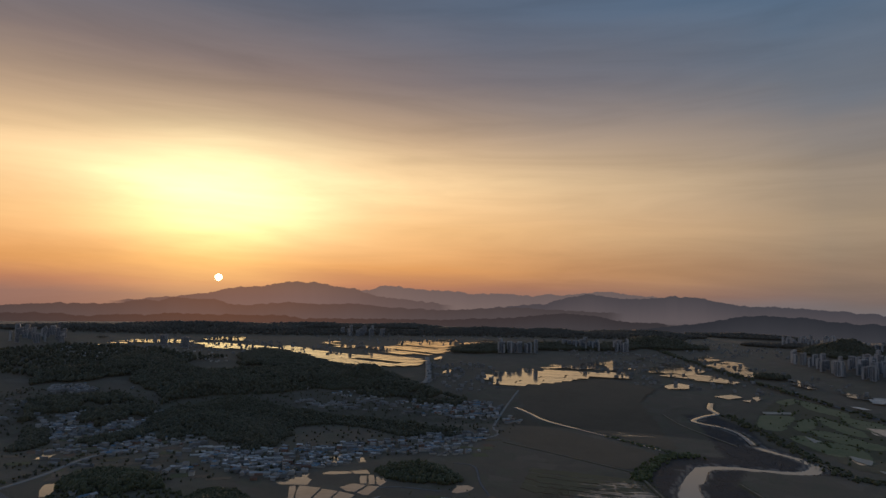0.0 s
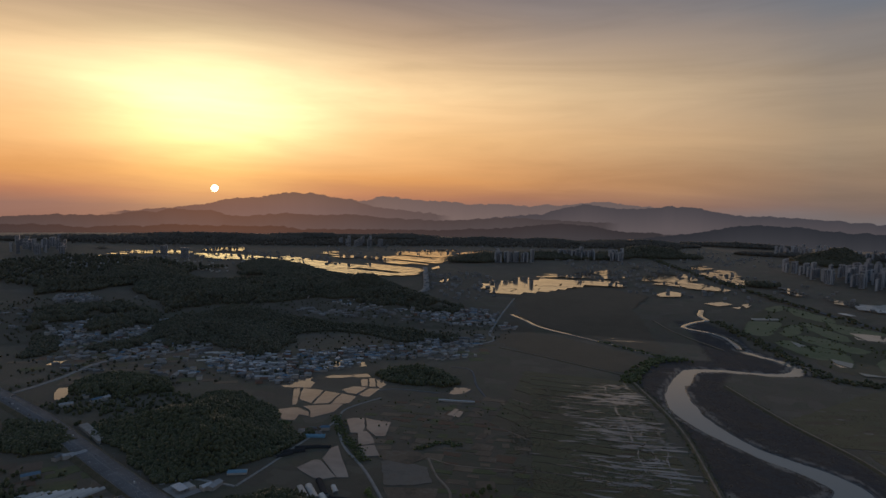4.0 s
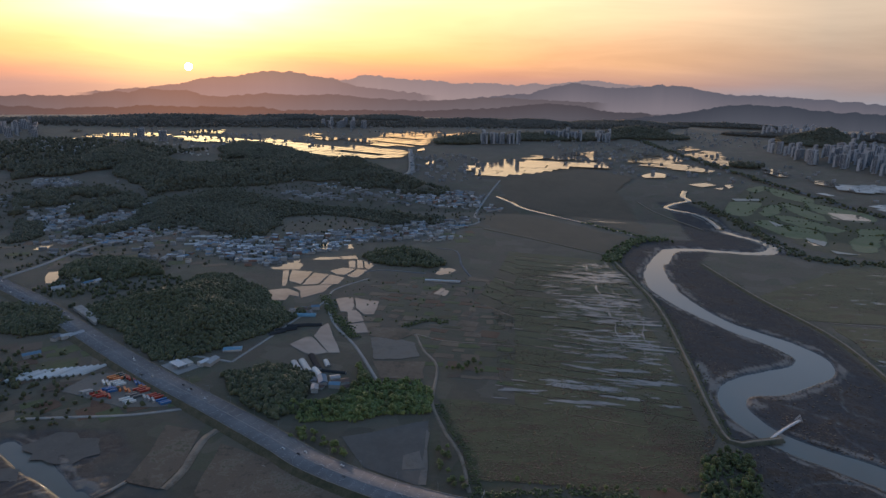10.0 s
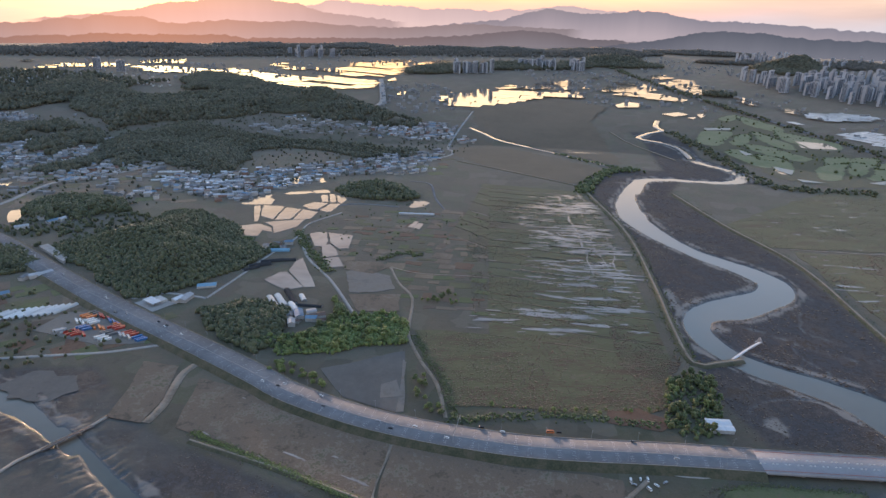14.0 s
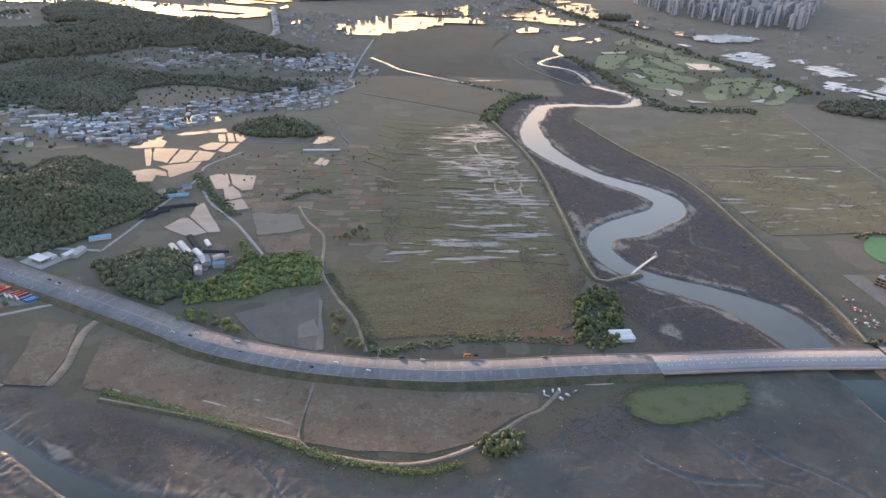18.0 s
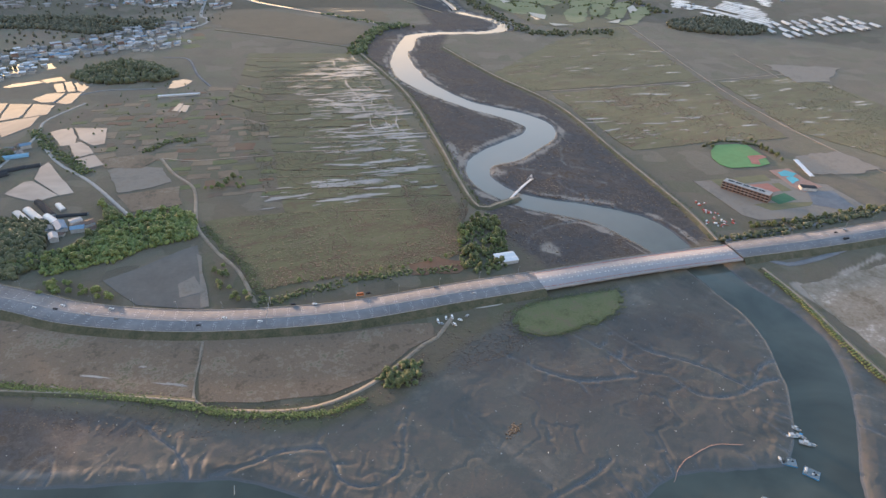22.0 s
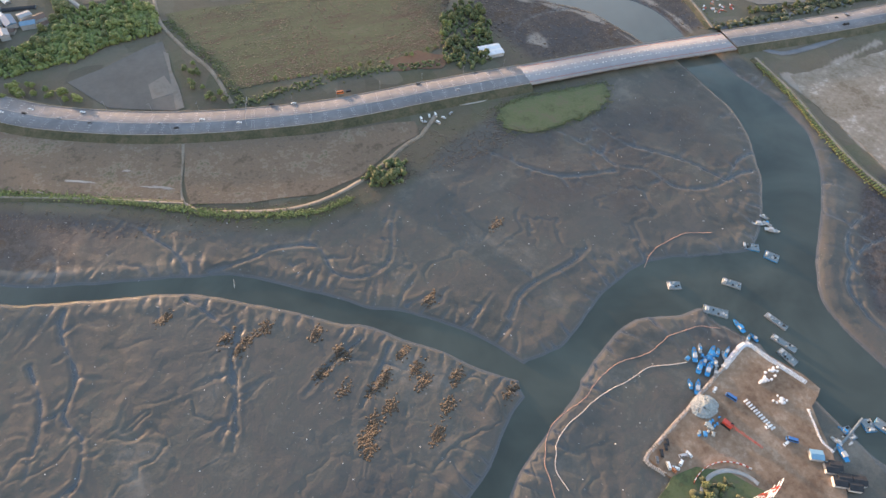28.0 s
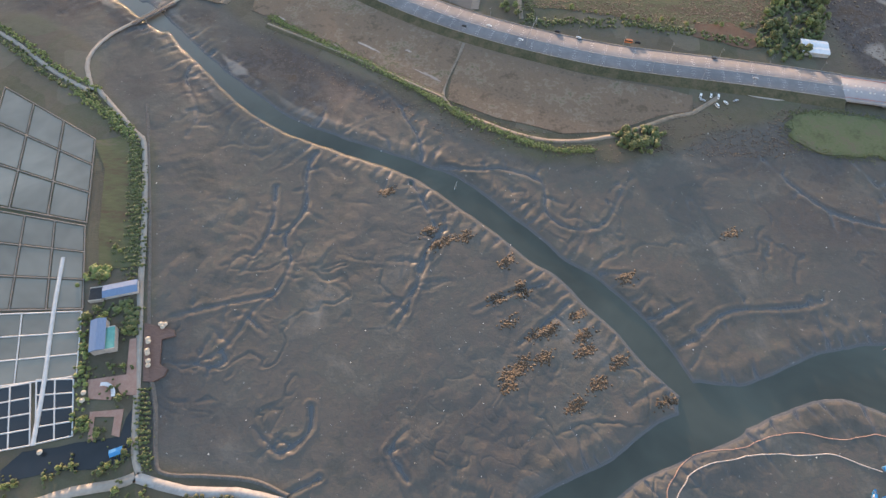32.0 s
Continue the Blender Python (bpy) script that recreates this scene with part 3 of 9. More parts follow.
PONDS = [[(-266, 1459), (-232, 1482), (-214, 1454), (-197, 1395), (-253, 1402)], [(-194, 1455), (-175, 1466), (-164, 1425), (-180, 1419)], [(-247, 1325), (-232, 1343), (-190, 1347), (-180, 1332), (-209, 1322), (-235, 1319)], [(-188, 1350), (-153, 1360), (-144, 1333), (-177, 1327)], [(-164, 1317), (-150, 1318), (-143, 1261), (-157, 1261)], [(-147, 1325), (-135, 1323), (-126, 1258), (-139, 1257)], [(-132, 1322), (-96, 1299), (-115, 1248), (-124, 1261)], [(-194, 1235), (-172, 1260), (-142, 1254), (-159, 1207), (-177, 1211)], [(-156, 1203), (-138, 1249), (-115, 1248), (-131, 1191), (-141, 1189)]]
PONDS += [[(-324, 1255), (-302, 1265), (-298, 1301), (-292, 1323), (-270, 1322), (-269, 1295), (-256, 1281), (-257, 1241), (-279, 1242), (-313, 1242)], [(-291, 1234), (-279, 1239), (-272, 1207), (-262, 1132), (-269, 1128), (-283, 1193)], [(-273, 1241), (-227, 1228), (-236, 1142), (-263, 1163), (-271, 1206)], [(-225, 1224), (-191, 1210), (-204, 1144), (-234, 1138)], [(-189, 1210), (-156, 1189), (-165, 1145), (-200, 1140)], [(-249, 1126), (-225, 1133), (-174, 1144), (-184, 1097), (-199, 1081), (-220, 1060), (-230, 1102)], [(-311, 1065), (-308, 1105), (-299, 1100), (-292, 1055)]]
PONDS += [[(-298, 1102), (-267, 1116), (-254, 1116), (-229, 1093), (-224, 1069), (-244, 1079), (-245, 1047), (-285, 1051)], [(-157, 1060), (-142, 1068), (-126, 1068), (-119, 1025), (-121, 992), (-140, 993)], [(-124, 1067), (-77, 1048), (-81, 980), (-97, 979), (-116, 1014)], [(-130, 999), (-114, 1003), (-101, 975), (-95, 949), (-120, 939)], [(-120, 936), (-95, 945), (-83, 901), (-109, 896)], [(-197, 853), (-178, 883), (-168, 883), (-135, 824), (-151, 817), (-166, 820)], [(-167, 887), (-162, 926), (-152, 941), (-137, 888), (-117, 823), (-134, 822)], [(24, 1219), (38, 1268), (60, 1267), (72, 1253), (57, 1224), (35, 1214)]]
PONDS += [[(20, 1093), (35, 1128), (43, 1123), (30, 1087)], [(30, 1084), (42, 1117), (52, 1112), (42, 1079)], [(1016, 2857), (1135, 2998), (1172, 2920), (1113, 2794), (1011, 2779)], [(1130, 2588), (1245, 2652), (1247, 2571), (1158, 2513)], [(1283, 2576), (1339, 2615), (1313, 2548), (1256, 2480)], [(-449, 2427), (-414, 2447), (-393, 2390), (-431, 2355)], [(11, 3266), (55, 3328), (47, 3194), (5, 3162)], [(1198, 2488), (1251, 2510), (1211, 2446)], [(-1871, 3636), (-1866, 3712), (-1776, 3517)], [(-49, 3927), (-3, 4097), (5, 3939), (-41, 3853)]]
PONDS += [[(1327, 1947), (1391, 1857), (1379, 1813), (1316, 1828), (1298, 1871)], [(1023, 1571), (1039, 1533), (1031, 1508), (1008, 1508)], [(-737, 1167), (-750, 1203), (-733, 1211), (-712, 1177), (-700, 1132), (-713, 1128)], [(-884, 1373), (-892, 1434), (-868, 1424), (-858, 1374)]]
BIG_PADDY = [(183, 3047), (224, 3149), (297, 3317), (470, 3348), (608, 3429), (673, 3357), (793, 3406), (878, 3366), (993, 3204), (941, 3101), (815, 3175), (648, 3009), (510, 2861), (378, 2764), (288, 2770), (215, 2817), (203, 2961)]
FAIRWAYS = [[(1332, 2485), (1452, 2573), (1360, 2418), (1311, 2409)], [(1442, 2539), (1463, 2422), (1450, 2217), (1384, 2158), (1366, 2298)], [(1109, 1960), (1221, 2104), (1245, 2077), (1169, 1951), (1097, 1899)], [(1294, 2157), (1307, 2032), (1273, 1862), (1232, 1838), (1222, 1965)], [(1394, 2183), (1429, 2076), (1469, 1952), (1406, 1831), (1315, 1866), (1335, 2040)], [(1133, 1914), (1195, 1884), (1209, 1737), (1228, 1698), (1162, 1665), (1125, 1732), (1105, 1818)], [(1012, 1805), (1076, 1823), (1046, 1627), (1000, 1588), (994, 1710)], [(1085, 1757), (1128, 1705), (1092, 1580), (1029, 1510), (1038, 1621)]]
FAIRWAYS += [[(1215, 1640), (1278, 1717), (1347, 1706), (1245, 1594), (1137, 1456), (1077, 1453), (1139, 1549)], [(1353, 1705), (1423, 1693), (1316, 1582), (1220, 1498), (1199, 1517)], [(1395, 1636), (1442, 1637), (1323, 1503), (1257, 1449), (1214, 1456), (1319, 1565)], [(1390, 1553), (1453, 1551), (1364, 1458), (1240, 1371), (1206, 1390), (1295, 1449)], [(1030, 2026), (1106, 2157), (1208, 2143), (1109, 1992), (1034, 1898), (986, 1926)]]
BUNKERS = [[(1039, 1597), (1067, 1547), (1031, 1502), (1021, 1547)], [(1338, 1970), (1429, 1935), (1396, 1833), (1312, 1846)], [(1018, 1457), (1068, 1415), (1014, 1424)], [(1180, 1414), (1247, 1436), (1206, 1396)], [(1380, 1571), (1419, 1589), (1381, 1523), (1328, 1494)], [(1061, 1825), (1070, 1759), (1038, 1737)], [(1146, 2229), (1253, 2229), (1233, 2191), (1128, 2179)]]
WOODS = [([(-1052, 3291), (-728, 3187), (-477, 3079), (-372, 3147), (-370, 3179), (-476, 3269), (-588, 3395), (-721, 3597), (-879, 3861), (-1087, 3978), (-1186, 3829)], 12), ([(-600, 1009), (-504, 915), (-424, 848), (-365, 801), (-310, 819), (-272, 838), (-255, 882), (-235, 928), (-212, 987), (-218, 966), (-278, 1024), (-306, 1118), (-379, 1211), (-431, 1202), (-454, 1143), (-487, 1072), (-551, 1025), (-589, 967)], 38), ([(-254, 748), (-233, 700), (-207, 664), (-168, 639), (-144, 669), (-130, 705), (-143, 746), (-175, 783), (-215, 787), (-237, 757)], 10)]
WOODS += [([(-725, 1177), (-665, 1142), (-580, 1160), (-520, 1197), (-560, 1274), (-684, 1317), (-732, 1255)], 12), ([(-976, 1448), (-945, 1492), (-973, 1575), (-1019, 1636), (-1092, 1641)], 12)]
WOODS += [([(-864, 1529), (-797, 1525), (-771, 1593), (-774, 1667), (-818, 1662), (-856, 1592)], 8), ([(-1027, 1801), (-936, 1719), (-910, 1798), (-960, 1944), (-1030, 1978), (-1047, 1881)], 16), ([(-796, 1695), (-699, 1582), (-663, 1636), (-620, 1679), (-534, 1593), (-465, 1502), (-388, 1534), (-415, 1760), (-295, 1829), (-190, 1784), (-88, 1709), (42, 1713), (71, 1809), (7, 1789), (-130, 1873), (-272, 1914), (-441, 1985), (-614, 2167), (-752, 2183), (-821, 2017), (-861, 1885)], 26)]
WOODS += [([(-1603, 2431), (-1603, 2569), (-1471, 2564), (-1473, 2736), (-1405, 2837), (-1269, 2597), (-1076, 2356), (-937, 2075), (-891, 2190), (-837, 2254), (-700, 2328), (-594, 2404), (-490, 2530), (-348, 2480), (-246, 2344), (-164, 2391), (-52, 2227), (52, 2173), (84, 2339), (-36, 2528), (-140, 2795), (-262, 3072), (-343, 3062), (-399, 2873), (-525, 3017), (-710, 3143), (-868, 2931), (-1087, 2906), (-1452, 3437), (-1833, 3752), (-1832, 3474), (-1619, 2846), (-1828, 2801)], 34), ([(-1171, 1764), (-1194, 1879), (-1151, 1917), (-1096, 1938), (-1094, 2067), (-995, 1971), (-833, 1801), (-921, 2004), (-1111, 2223), (-1190, 2156), (-1265, 2127), (-1359, 2075)], 18)]
WOODS += [([(-1249, 3801), (-1089, 3387), (-890, 3412), (-727, 3520), (-957, 3959), (-1186, 4170)], 20), ([(-112, 1327), (-45, 1272), (15, 1248), (42, 1267), (50, 1311), (16, 1393), (-43, 1419), (-101, 1396), (-141, 1353)], 22), ([(-661, 898), (-596, 872), (-562, 897), (-559, 932), (-609, 988), (-674, 1007), (-734, 1016)], 6)]
ROOFTOPS = [[(-1058, 1694), (-1139, 1955), (-1096, 1938), (-1036, 1809), (-895, 1759), (-854, 1841), (-826, 1777), (-852, 1700), (-918, 1628), (-949, 1533)], [(-1431, 2305), (-1490, 2484), (-1416, 2521), (-1297, 2355), (-1318, 2249)], [(-787, 1425), (-803, 1536), (-778, 1667), (-658, 1583), (-609, 1604), (-671, 1481), (-732, 1415)], [(-1155, 2465), (-1158, 2623), (-973, 2405), (-962, 2324), (-1082, 2370)], [(-547, 1429), (-519, 1501), (-419, 1431), (-322, 1406), (-286, 1580), (-233, 1614), (-108, 1522), (-205, 1408), (-307, 1333), (-334, 1245), (-380, 1287), (-477, 1331)], [(-426, 2415), (-354, 2525), (-164, 2391), (-253, 2216)]]
ROOFTOPS += [[(-2095, 3707), (-1929, 4328), (-1291, 3830), (-1172, 3377), (-1557, 3469), (-1867, 3288)], [(-2576, 4206), (-2184, 3870), (-1963, 3414), (-2176, 3533)], [(-116, 1651), (-25, 1726), (68, 1656), (107, 1526), (6, 1494), (-81, 1553)], [(-115, 2261), (52, 2337), (207, 2159), (197, 1948), (79, 1943), (-49, 2068)]]
GOLF = [(996, 1982), (1388, 2574), (1472, 2502), (1496, 2228), (1372, 1856), (1383, 1656), (1212, 1376), (1046, 1384), (975, 1454), (987, 1759)]
TOWNS = [[(-2957, 4236), (-2632, 4328), (-3114, 5227), (-3766, 5410)], [(-1056, 6464), (-951, 5950), (-441, 6100), (-484, 6686)], [(2381, 4868), (2408, 4399), (2237, 3505), (2215, 3122), (2362, 2920), (2594, 2748), (4119, 4439), (3655, 4590), (3214, 4522), (2486, 3909), (2637, 4662), (2642, 5311)], [(3160,
    5813), (3411, 5866), (3975, 6138), (4337, 6916), (3561, 6453)], [(3651, 5382), (4374, 5518), (4612, 4986), (6579, 7169), (5926, 7523), (4380, 6389)], [(422, 4523), (699, 4572), (738, 4832),
    (445, 4777)], [(980, 5045), (1241, 4927), (1300, 5167), (1040, 5362)], [(1360, 4949), (1471, 4862), (1602, 5228), (1435, 5194)]]
VILLAGES = [[(-538, 1403), (-374, 1266), (-285, 1288), (-275, 1433), (-224, 1550), (-344, 1578), (-433, 1486), (-536, 1513)], [(-227, 1519), (-78, 1493), (6, 1555), (133, 1694), (141, 1795), (7, 1743), (-116, 1651), (-233, 1614)], [(-122, 2033), (79, 1943), (220, 2081), (226, 2244), (95, 2339), (-109, 2142)], [(-1006, 1562), (-925, 1564), (-793, 1702), (-859, 1816), (-1104, 1892), (-1127, 1766)], [(-849, 1424), (-737, 1426), (-600, 1541), (-637, 1603), (-804, 1567), (-893, 1505)], [(-1410, 2243), (-1263, 2253), (-1367, 2449), (-1525, 2437)], [(-1277, 2613), (-918, 2213), (-923, 2274), (-1288, 2790)]]
VILLAGES += [[(188, 1948), (232, 1858), (271, 1951), (232, 2019)], [(-587, 1307), (-497, 1286), (-530, 1378), (-618, 1353)], [(-154, 706), (-90, 705), (-94, 736), (-153, 738)], [(-221, 966), (-160, 966), (-173, 1021), (-212, 1021)], [(-121, 2394), (-74, 2264), (-132, 2199), (-160, 2323)], [(1574, 4271), (1744, 4297), (1939, 4790), (1795, 4765)], [(-1070, 3865), (-623, 3595), (-660, 3820), (-1139, 4122)], [(-3556, 5858), (-3110, 5566), (-3691, 6631), (-4195, 6934)]]
SITE_WALL = [(188, 48), (183, 60), (196, 65), (224, 73), (254, 82), (272, 87), (298, 94), (304, 81), (308, 70), (314, 54)]
SANDBAG_LINE = [(300, 39), (295, 29), (291, 20), (292, 12)]
SITE_STONES = [(230, 74), (244, 79), (252, 76), (248, 68), (236, 62), (229, 67)]
SITE_TARPS = [(300, 70), (289, 68), (289, 52)]
BAG_ROW = [(267, 62), (269, 40)]
CRANE_LINE = [(244, 55), (250, 35)]
SITE_BOATS = [(261, 104), (268, 106), (264, 97), (273, 100), (270, 93), (277, 98), (262, 91), (279, 94), (284, 96), (258, 95), (265, 87), (243, 88), (246, 84), (305, 97), (310, 96), (307,
    108), (300, 16), (311, 19), (297, 9)]
SITE_BARGES = [(289, 157), (330, 139), (301, 125), (335, 99), (326, 83), (320, 74), (370, 160), (378, 145)]
CHANNEL_BOATS = [(404, 179), (395, 175), (401, 172), (399, 165)]
SITE_SHEDS = [(279, 15), (281, 5), (283, -3), (285, -9), (279, -3), (284, 5), (290, -8)]
SITE_CARS = [(194, 59), (199, 61), (202, 63), (189, 57), (193, 51), (194, 48), (196, 48), (209, 51), (205, 52), (201, 49), (274, 29), (269, 29), (260, 68), (254, 77), (267, 42)]
PYLON_AT = [(217, 10)]
PIER_LINE = [(292, 12), (306, 14), (320, 17), (329, 19)]
FLOAT_DOCK = [(329, 14)]
MUD_MATS = [(-58, 291), (-23, 257), (-10, 249), (-17, 245), (3, 253), (33, 233), (42, 212), (27, 203), (45, 208), (62, 181), (44, 159), (57, 161), (81, 193), (84, 168), (106, 162), (92,
    146), (76, 131), (85, 179), (35, 141), (52, 177), (34, 148), (41, 152), (35, 185), (198, 267), (133, 137), (117, 225)]
BOOM_A = [(279, 181), (298, 191), (329, 193), (351, 184)]
BOOM_B = [(293, 112), (277, 121), (253, 123), (234, 119), (212, 122), (190, 118), (174, 111), (151, 107), (138, 100), (127, 86), (124, 76), (121, 66)]
BOOM_C = [(253, 102), (242, 105), (227, 110), (206, 108), (192, 108), (172, 105), (153, 100), (139, 92), (131, 80), (130, 66)]
DECK_POLY = [(-207, 170), (-186, 166), (-184, 162), (-192, 159), (-188, 142), (-182, 139), (-183, 134), (-189, 130), (-195, 130)]
PLAZA_POLY = [(-213, 158), (-209, 159), (-196, 121), (-206, 121), (-211, 127), (-211, 117), (-225, 117), (-230, 129), (-207, 134)]
PLAZA_LOOP = [(-216, 92), (-221, 109), (-201, 112), (-198, 95), (-203, 96), (-205, 107), (-217, 106), (-213, 92)]
SALT_POND = [(-252, 83), (-223, 90), (-213, 92), (-198, 95), (-198, 107), (-196, 113), (-190, 97), (-189, 83), (-199, 77), (-225, 74), (-257, 65), (-260, 72)]
SALT_HOUSES = [(-230, 193), (-245, 188), (-231, 157), (-223, 156)]
SALT_PARASOLS = [(-195, 169), (-192, 169), (-193, 167), (-200, 158), (-199, 156), (-198, 150), (-197, 148), (-195, 143), (-194, 140), (-228, 120), (-227, 115), (-240, 83)]
SALT_TREES = [(-250, 206), (-247, 228), (-242, 224), (-248, 202), (-234, 174), (-241, 177), (-226, 178), (-222, 182), (-217, 162), (-214, 164), (-236, 170), (-218, 137), (-210, 139), (-231,
    136), (-212, 98), (-211, 95), (-212, 124), (-205, 118), (-236, 150), (-246, 171), (-221, 98), (-223, 104), (-226, 75), (-219, 77), (-232, 69), (-248, 64), (-253, 63), (-193, 80), (-198, 78),
    (-201, 74), (-189, 65), (-174, 64), (-191, 86), (-190, 92)]
SALT_WALLWAY = [(-247, 87), (-256, 124), (-270, 173), (-281, 217)]
SEAWALL = [(-272, 372), (-255, 325), (-229, 248), (-206, 175), (-196, 144), (-183, 115), (-173, 85), (-165, 76), (-139, 76), (-112, 75), (-91, 68)]
SALT_FOOTBRIDGE = [(-318, 474), (-288, 508)]
RED_COURT = [(716, 512), (751, 504), (750, 481), (709, 482)]
GREEN_COURT = [(714, 472), (748, 474), (747, 454), (713, 453)]
POOL_DECK = [(790, 535), (824, 528), (814, 494), (816, 467), (778, 465), (775, 484)]
POOL_A = [(795, 524), (813, 526), (818, 510), (804, 507), (790, 513)]
POOL_B = [(791, 507), (805, 508), (803, 494), (784, 490)]
INFIELD = [(801, 585), (825, 580), (827, 570), (806, 568), (794, 553), (785, 561)]
LAWN_A = [(719, 536), (770, 527), (765, 509), (717, 516)]
LAWN_B = [(683, 543), (715, 537), (714, 518), (678, 511)]
LAWN_C = [(755, 501), (768, 499), (765, 475), (748, 478)]
LAWN_D = [(681, 466), (700, 462), (762, 440), (749, 434), (689, 444)]
SCHOOL_ROOF_CANOPY = [(848, 541), (855, 538), (823, 490), (815, 490)]
POOL_HALL = [(780, 477), (804, 476), (797, 462), (772, 464)]
PARK_LOT = [(782, 464), (819, 453), (800, 405), (778, 411), (755, 435)]
SCHOOL_TREES = [(856, 627), (855, 617), (850, 602), (845, 588), (844, 578), (840, 564), (835, 551), (632, 429), (635, 421), (653, 420), (676, 417), (697, 416), (715, 411), (740, 408), (765,
    405), (781, 402), (773, 628), (624, 419), (653, 413), (683, 408), (800, 401), (806, 395)]
JUNK_ROW = [(615, 494), (611, 481), (610, 467), (606, 454), (597, 437), (609, 474), (598, 451), (617, 446)]
GROVE_A = [(295, 566), (343, 576), (342, 532), (311, 467), (272, 458), (261, 483)]
GROVE_B = [(-87, 696), (-29, 707), (14, 716), (12, 652), (-43, 651), (-98, 635), (-143, 633), (-142, 663)]
GROVE_C = [(-144, 626), (-97, 597), (-69, 556), (-145, 596)]
GROVE_D = [(18, 585), (38, 582), (39, 543), (43, 504), (14, 514)]
GROVE_E = [(119, 360), (150, 371), (163, 365), (149, 341), (123, 346)]
GROVE_F = [(24, 784), (83, 795), (81, 760), (55, 754)]
GROVE_G = [(-87, 788), (-64, 740), (-71, 708), (-100, 668), (-141, 651), (-172, 653), (-173, 670), (-121, 678), (-82, 727)]
GROVE_H = [(-64, 733), (-1, 737), (16, 692), (12, 659), (-45, 651), (-73, 633), (-110, 638), (-105, 671)]
GROVE_SITE = [(206, 39), (221, 28), (220, 17), (211, 4), (180, 20), (196, 33)]
SHRUB_ROAD = [(51, 503), (78, 503), (142, 506), (205, 496), (257, 483)]
SHRUB_LEVEE = [(-192, 494), (-152, 469), (-100, 439), (-60, 414), (-21, 387), (6, 368), (34, 355), (72, 341), (102, 343)]
SHRUB_EAST = [(560, 343), (550, 287), (534, 237), (522, 188), (519, 151)]
WHITE_SHED = [(312, 477)]
FIELD_W_EDGE = [(22, 690), (25, 758), (32, 845), (60, 940), (94, 1055), (145, 1194), (207, 1417)]
FIELD_MID = [(115, 673), (121, 735), (139, 842), (156, 976), (182, 1146), (219, 1413)]
FIELD_E_EDGE = [(318, 603), (340, 719), (358, 820), (382, 973), (413, 1169), (423, 1341)]
FARM_AREA = [(-129, 1076), (-90, 1155), (0, 1198), (77, 1202), (180, 1163), (143, 931), (128, 846), (118, 719), (21, 759), (12, 797), (3, 877), (-18, 938), (-106, 931), (-136, 1042)]
# place, length, width, turn, cover
GREENHOUSES = [(-168, 771, 46, 9.5, 115, 0), (-159, 779, 40, 9.5, 115, 0), (-138, 756, 33, 9, 115, 0), (-148, 792, 50, 9, 112, 1), (-131, 788, 20, 7, 110, 0), (-118, 762, 34, 6, -12, 1), (-195, 974, 34, 10, 2, 2), (-197, 927, 38, 9, 12, 1), (-214, 910, 34, 10, 20, 1), (-176, 930, 30, 8, 5, 1), (-225, 896, 26, 8, 35, 1)]
YARD_BOXES = [(-392, 697), (-392, 711), (-392, 727), (-375, 711), (-358, 696), (-354, 710), (-335, 688), (-331, 695), (-315, 681), (-406, 727), (-403, 743), (-396, 751), (-382, 742), (-416,
    704), (-402, 697), (-364, 726), (-359, 682), (-350, 718)]
HIGH_CARS_A = [(-143, 572), (-125, 562), (-119, 565), (-98, 542), (-78, 542), (-74, 524), (-19, 497), (-7, 485), (16, 487), (45, 469), (79, 482), (98, 475), (143, 472), (151, 471), (217,
    455), (248, 430)]
GANTRY_AT = [(55, 478)]
PARKED = [(199, 410), (208, 411), (200, 405), (211, 399), (219, 403), (228, 406), (214, 410)]


# ---- helpers for building ----
FAR = 1900.0


def draw_in(p):
    """Points of the true plan; past 3 km the land is drawn in towards the eye's foot, keeping its bearing and rise."""
    p = np.asarray(p, float)
    r = np.hypot(p[..., 0], p[..., 1])
    r2 = np.where(r > FAR, FAR * (np.maximum(r, FAR) / FAR) ** 0.53, r)
    k = (r2 / np.maximum(r, 1e-6))[..., None]
    eye = np.array([0, 0, EYE_HEIGHT])
    return eye + (p - eye) * k


def shrink(x, y):
    """The scale and place of a thing that stands at x, y."""
    q = draw_in([x, y, 0.0])
    return float(np.hypot(q[0], q[1]) / max(1e-6, math.hypot(x, y))), q


def smooth_line(points, step):
    """A smooth line through the points, about one vertex every step metres."""
    p = np.array(points, float)
    p = np.vstack([2 * p[0] - p[1], p, 2 * p[-1] - p[-2]])
    out = []
    for i in range(1, len(p) - 2):
        a, b, c, d = p[i - 1:i + 3]
        n = max(2, int(np.linalg.norm((c - b)[:2]) / step))
        t = (np.arange(n) / n)[:, None]
        out.append(0.5 * (2 * b + (c - a) * t + (2 * a - 5 * b + 4 * c - d) * t ** 2 + (3 * b - a - 3 * c + d) * t ** 3))
    out.append(p[-2][None])
    return np.vstack(out)


def arrays_mesh(name, v, f):
    """A mesh from arrays of vertices and faces with equal numbers of corners."""
    v, f = np.asarray(v, np.float32), np.asarray(f, np.int32)
    me = bpy.data.meshes.new(name)
    n = f.shape[1]
    me.vertices.add(len(v))
    me.vertices.foreach_set("co", v.ravel())
    me.loops.add(f.size)
    me.loops.foreach_set("vertex_index", f.ravel())
    me.polygons.add(len(f))
    me.polygons.foreach_set("loop_start", np.arange(len(f), dtype=np.int32) * n)
    me.polygons.foreach_set("loop_total", np.full(len(f), n, np.int32))
    me.update(calc_edges=True)
    me.validate()
    return me


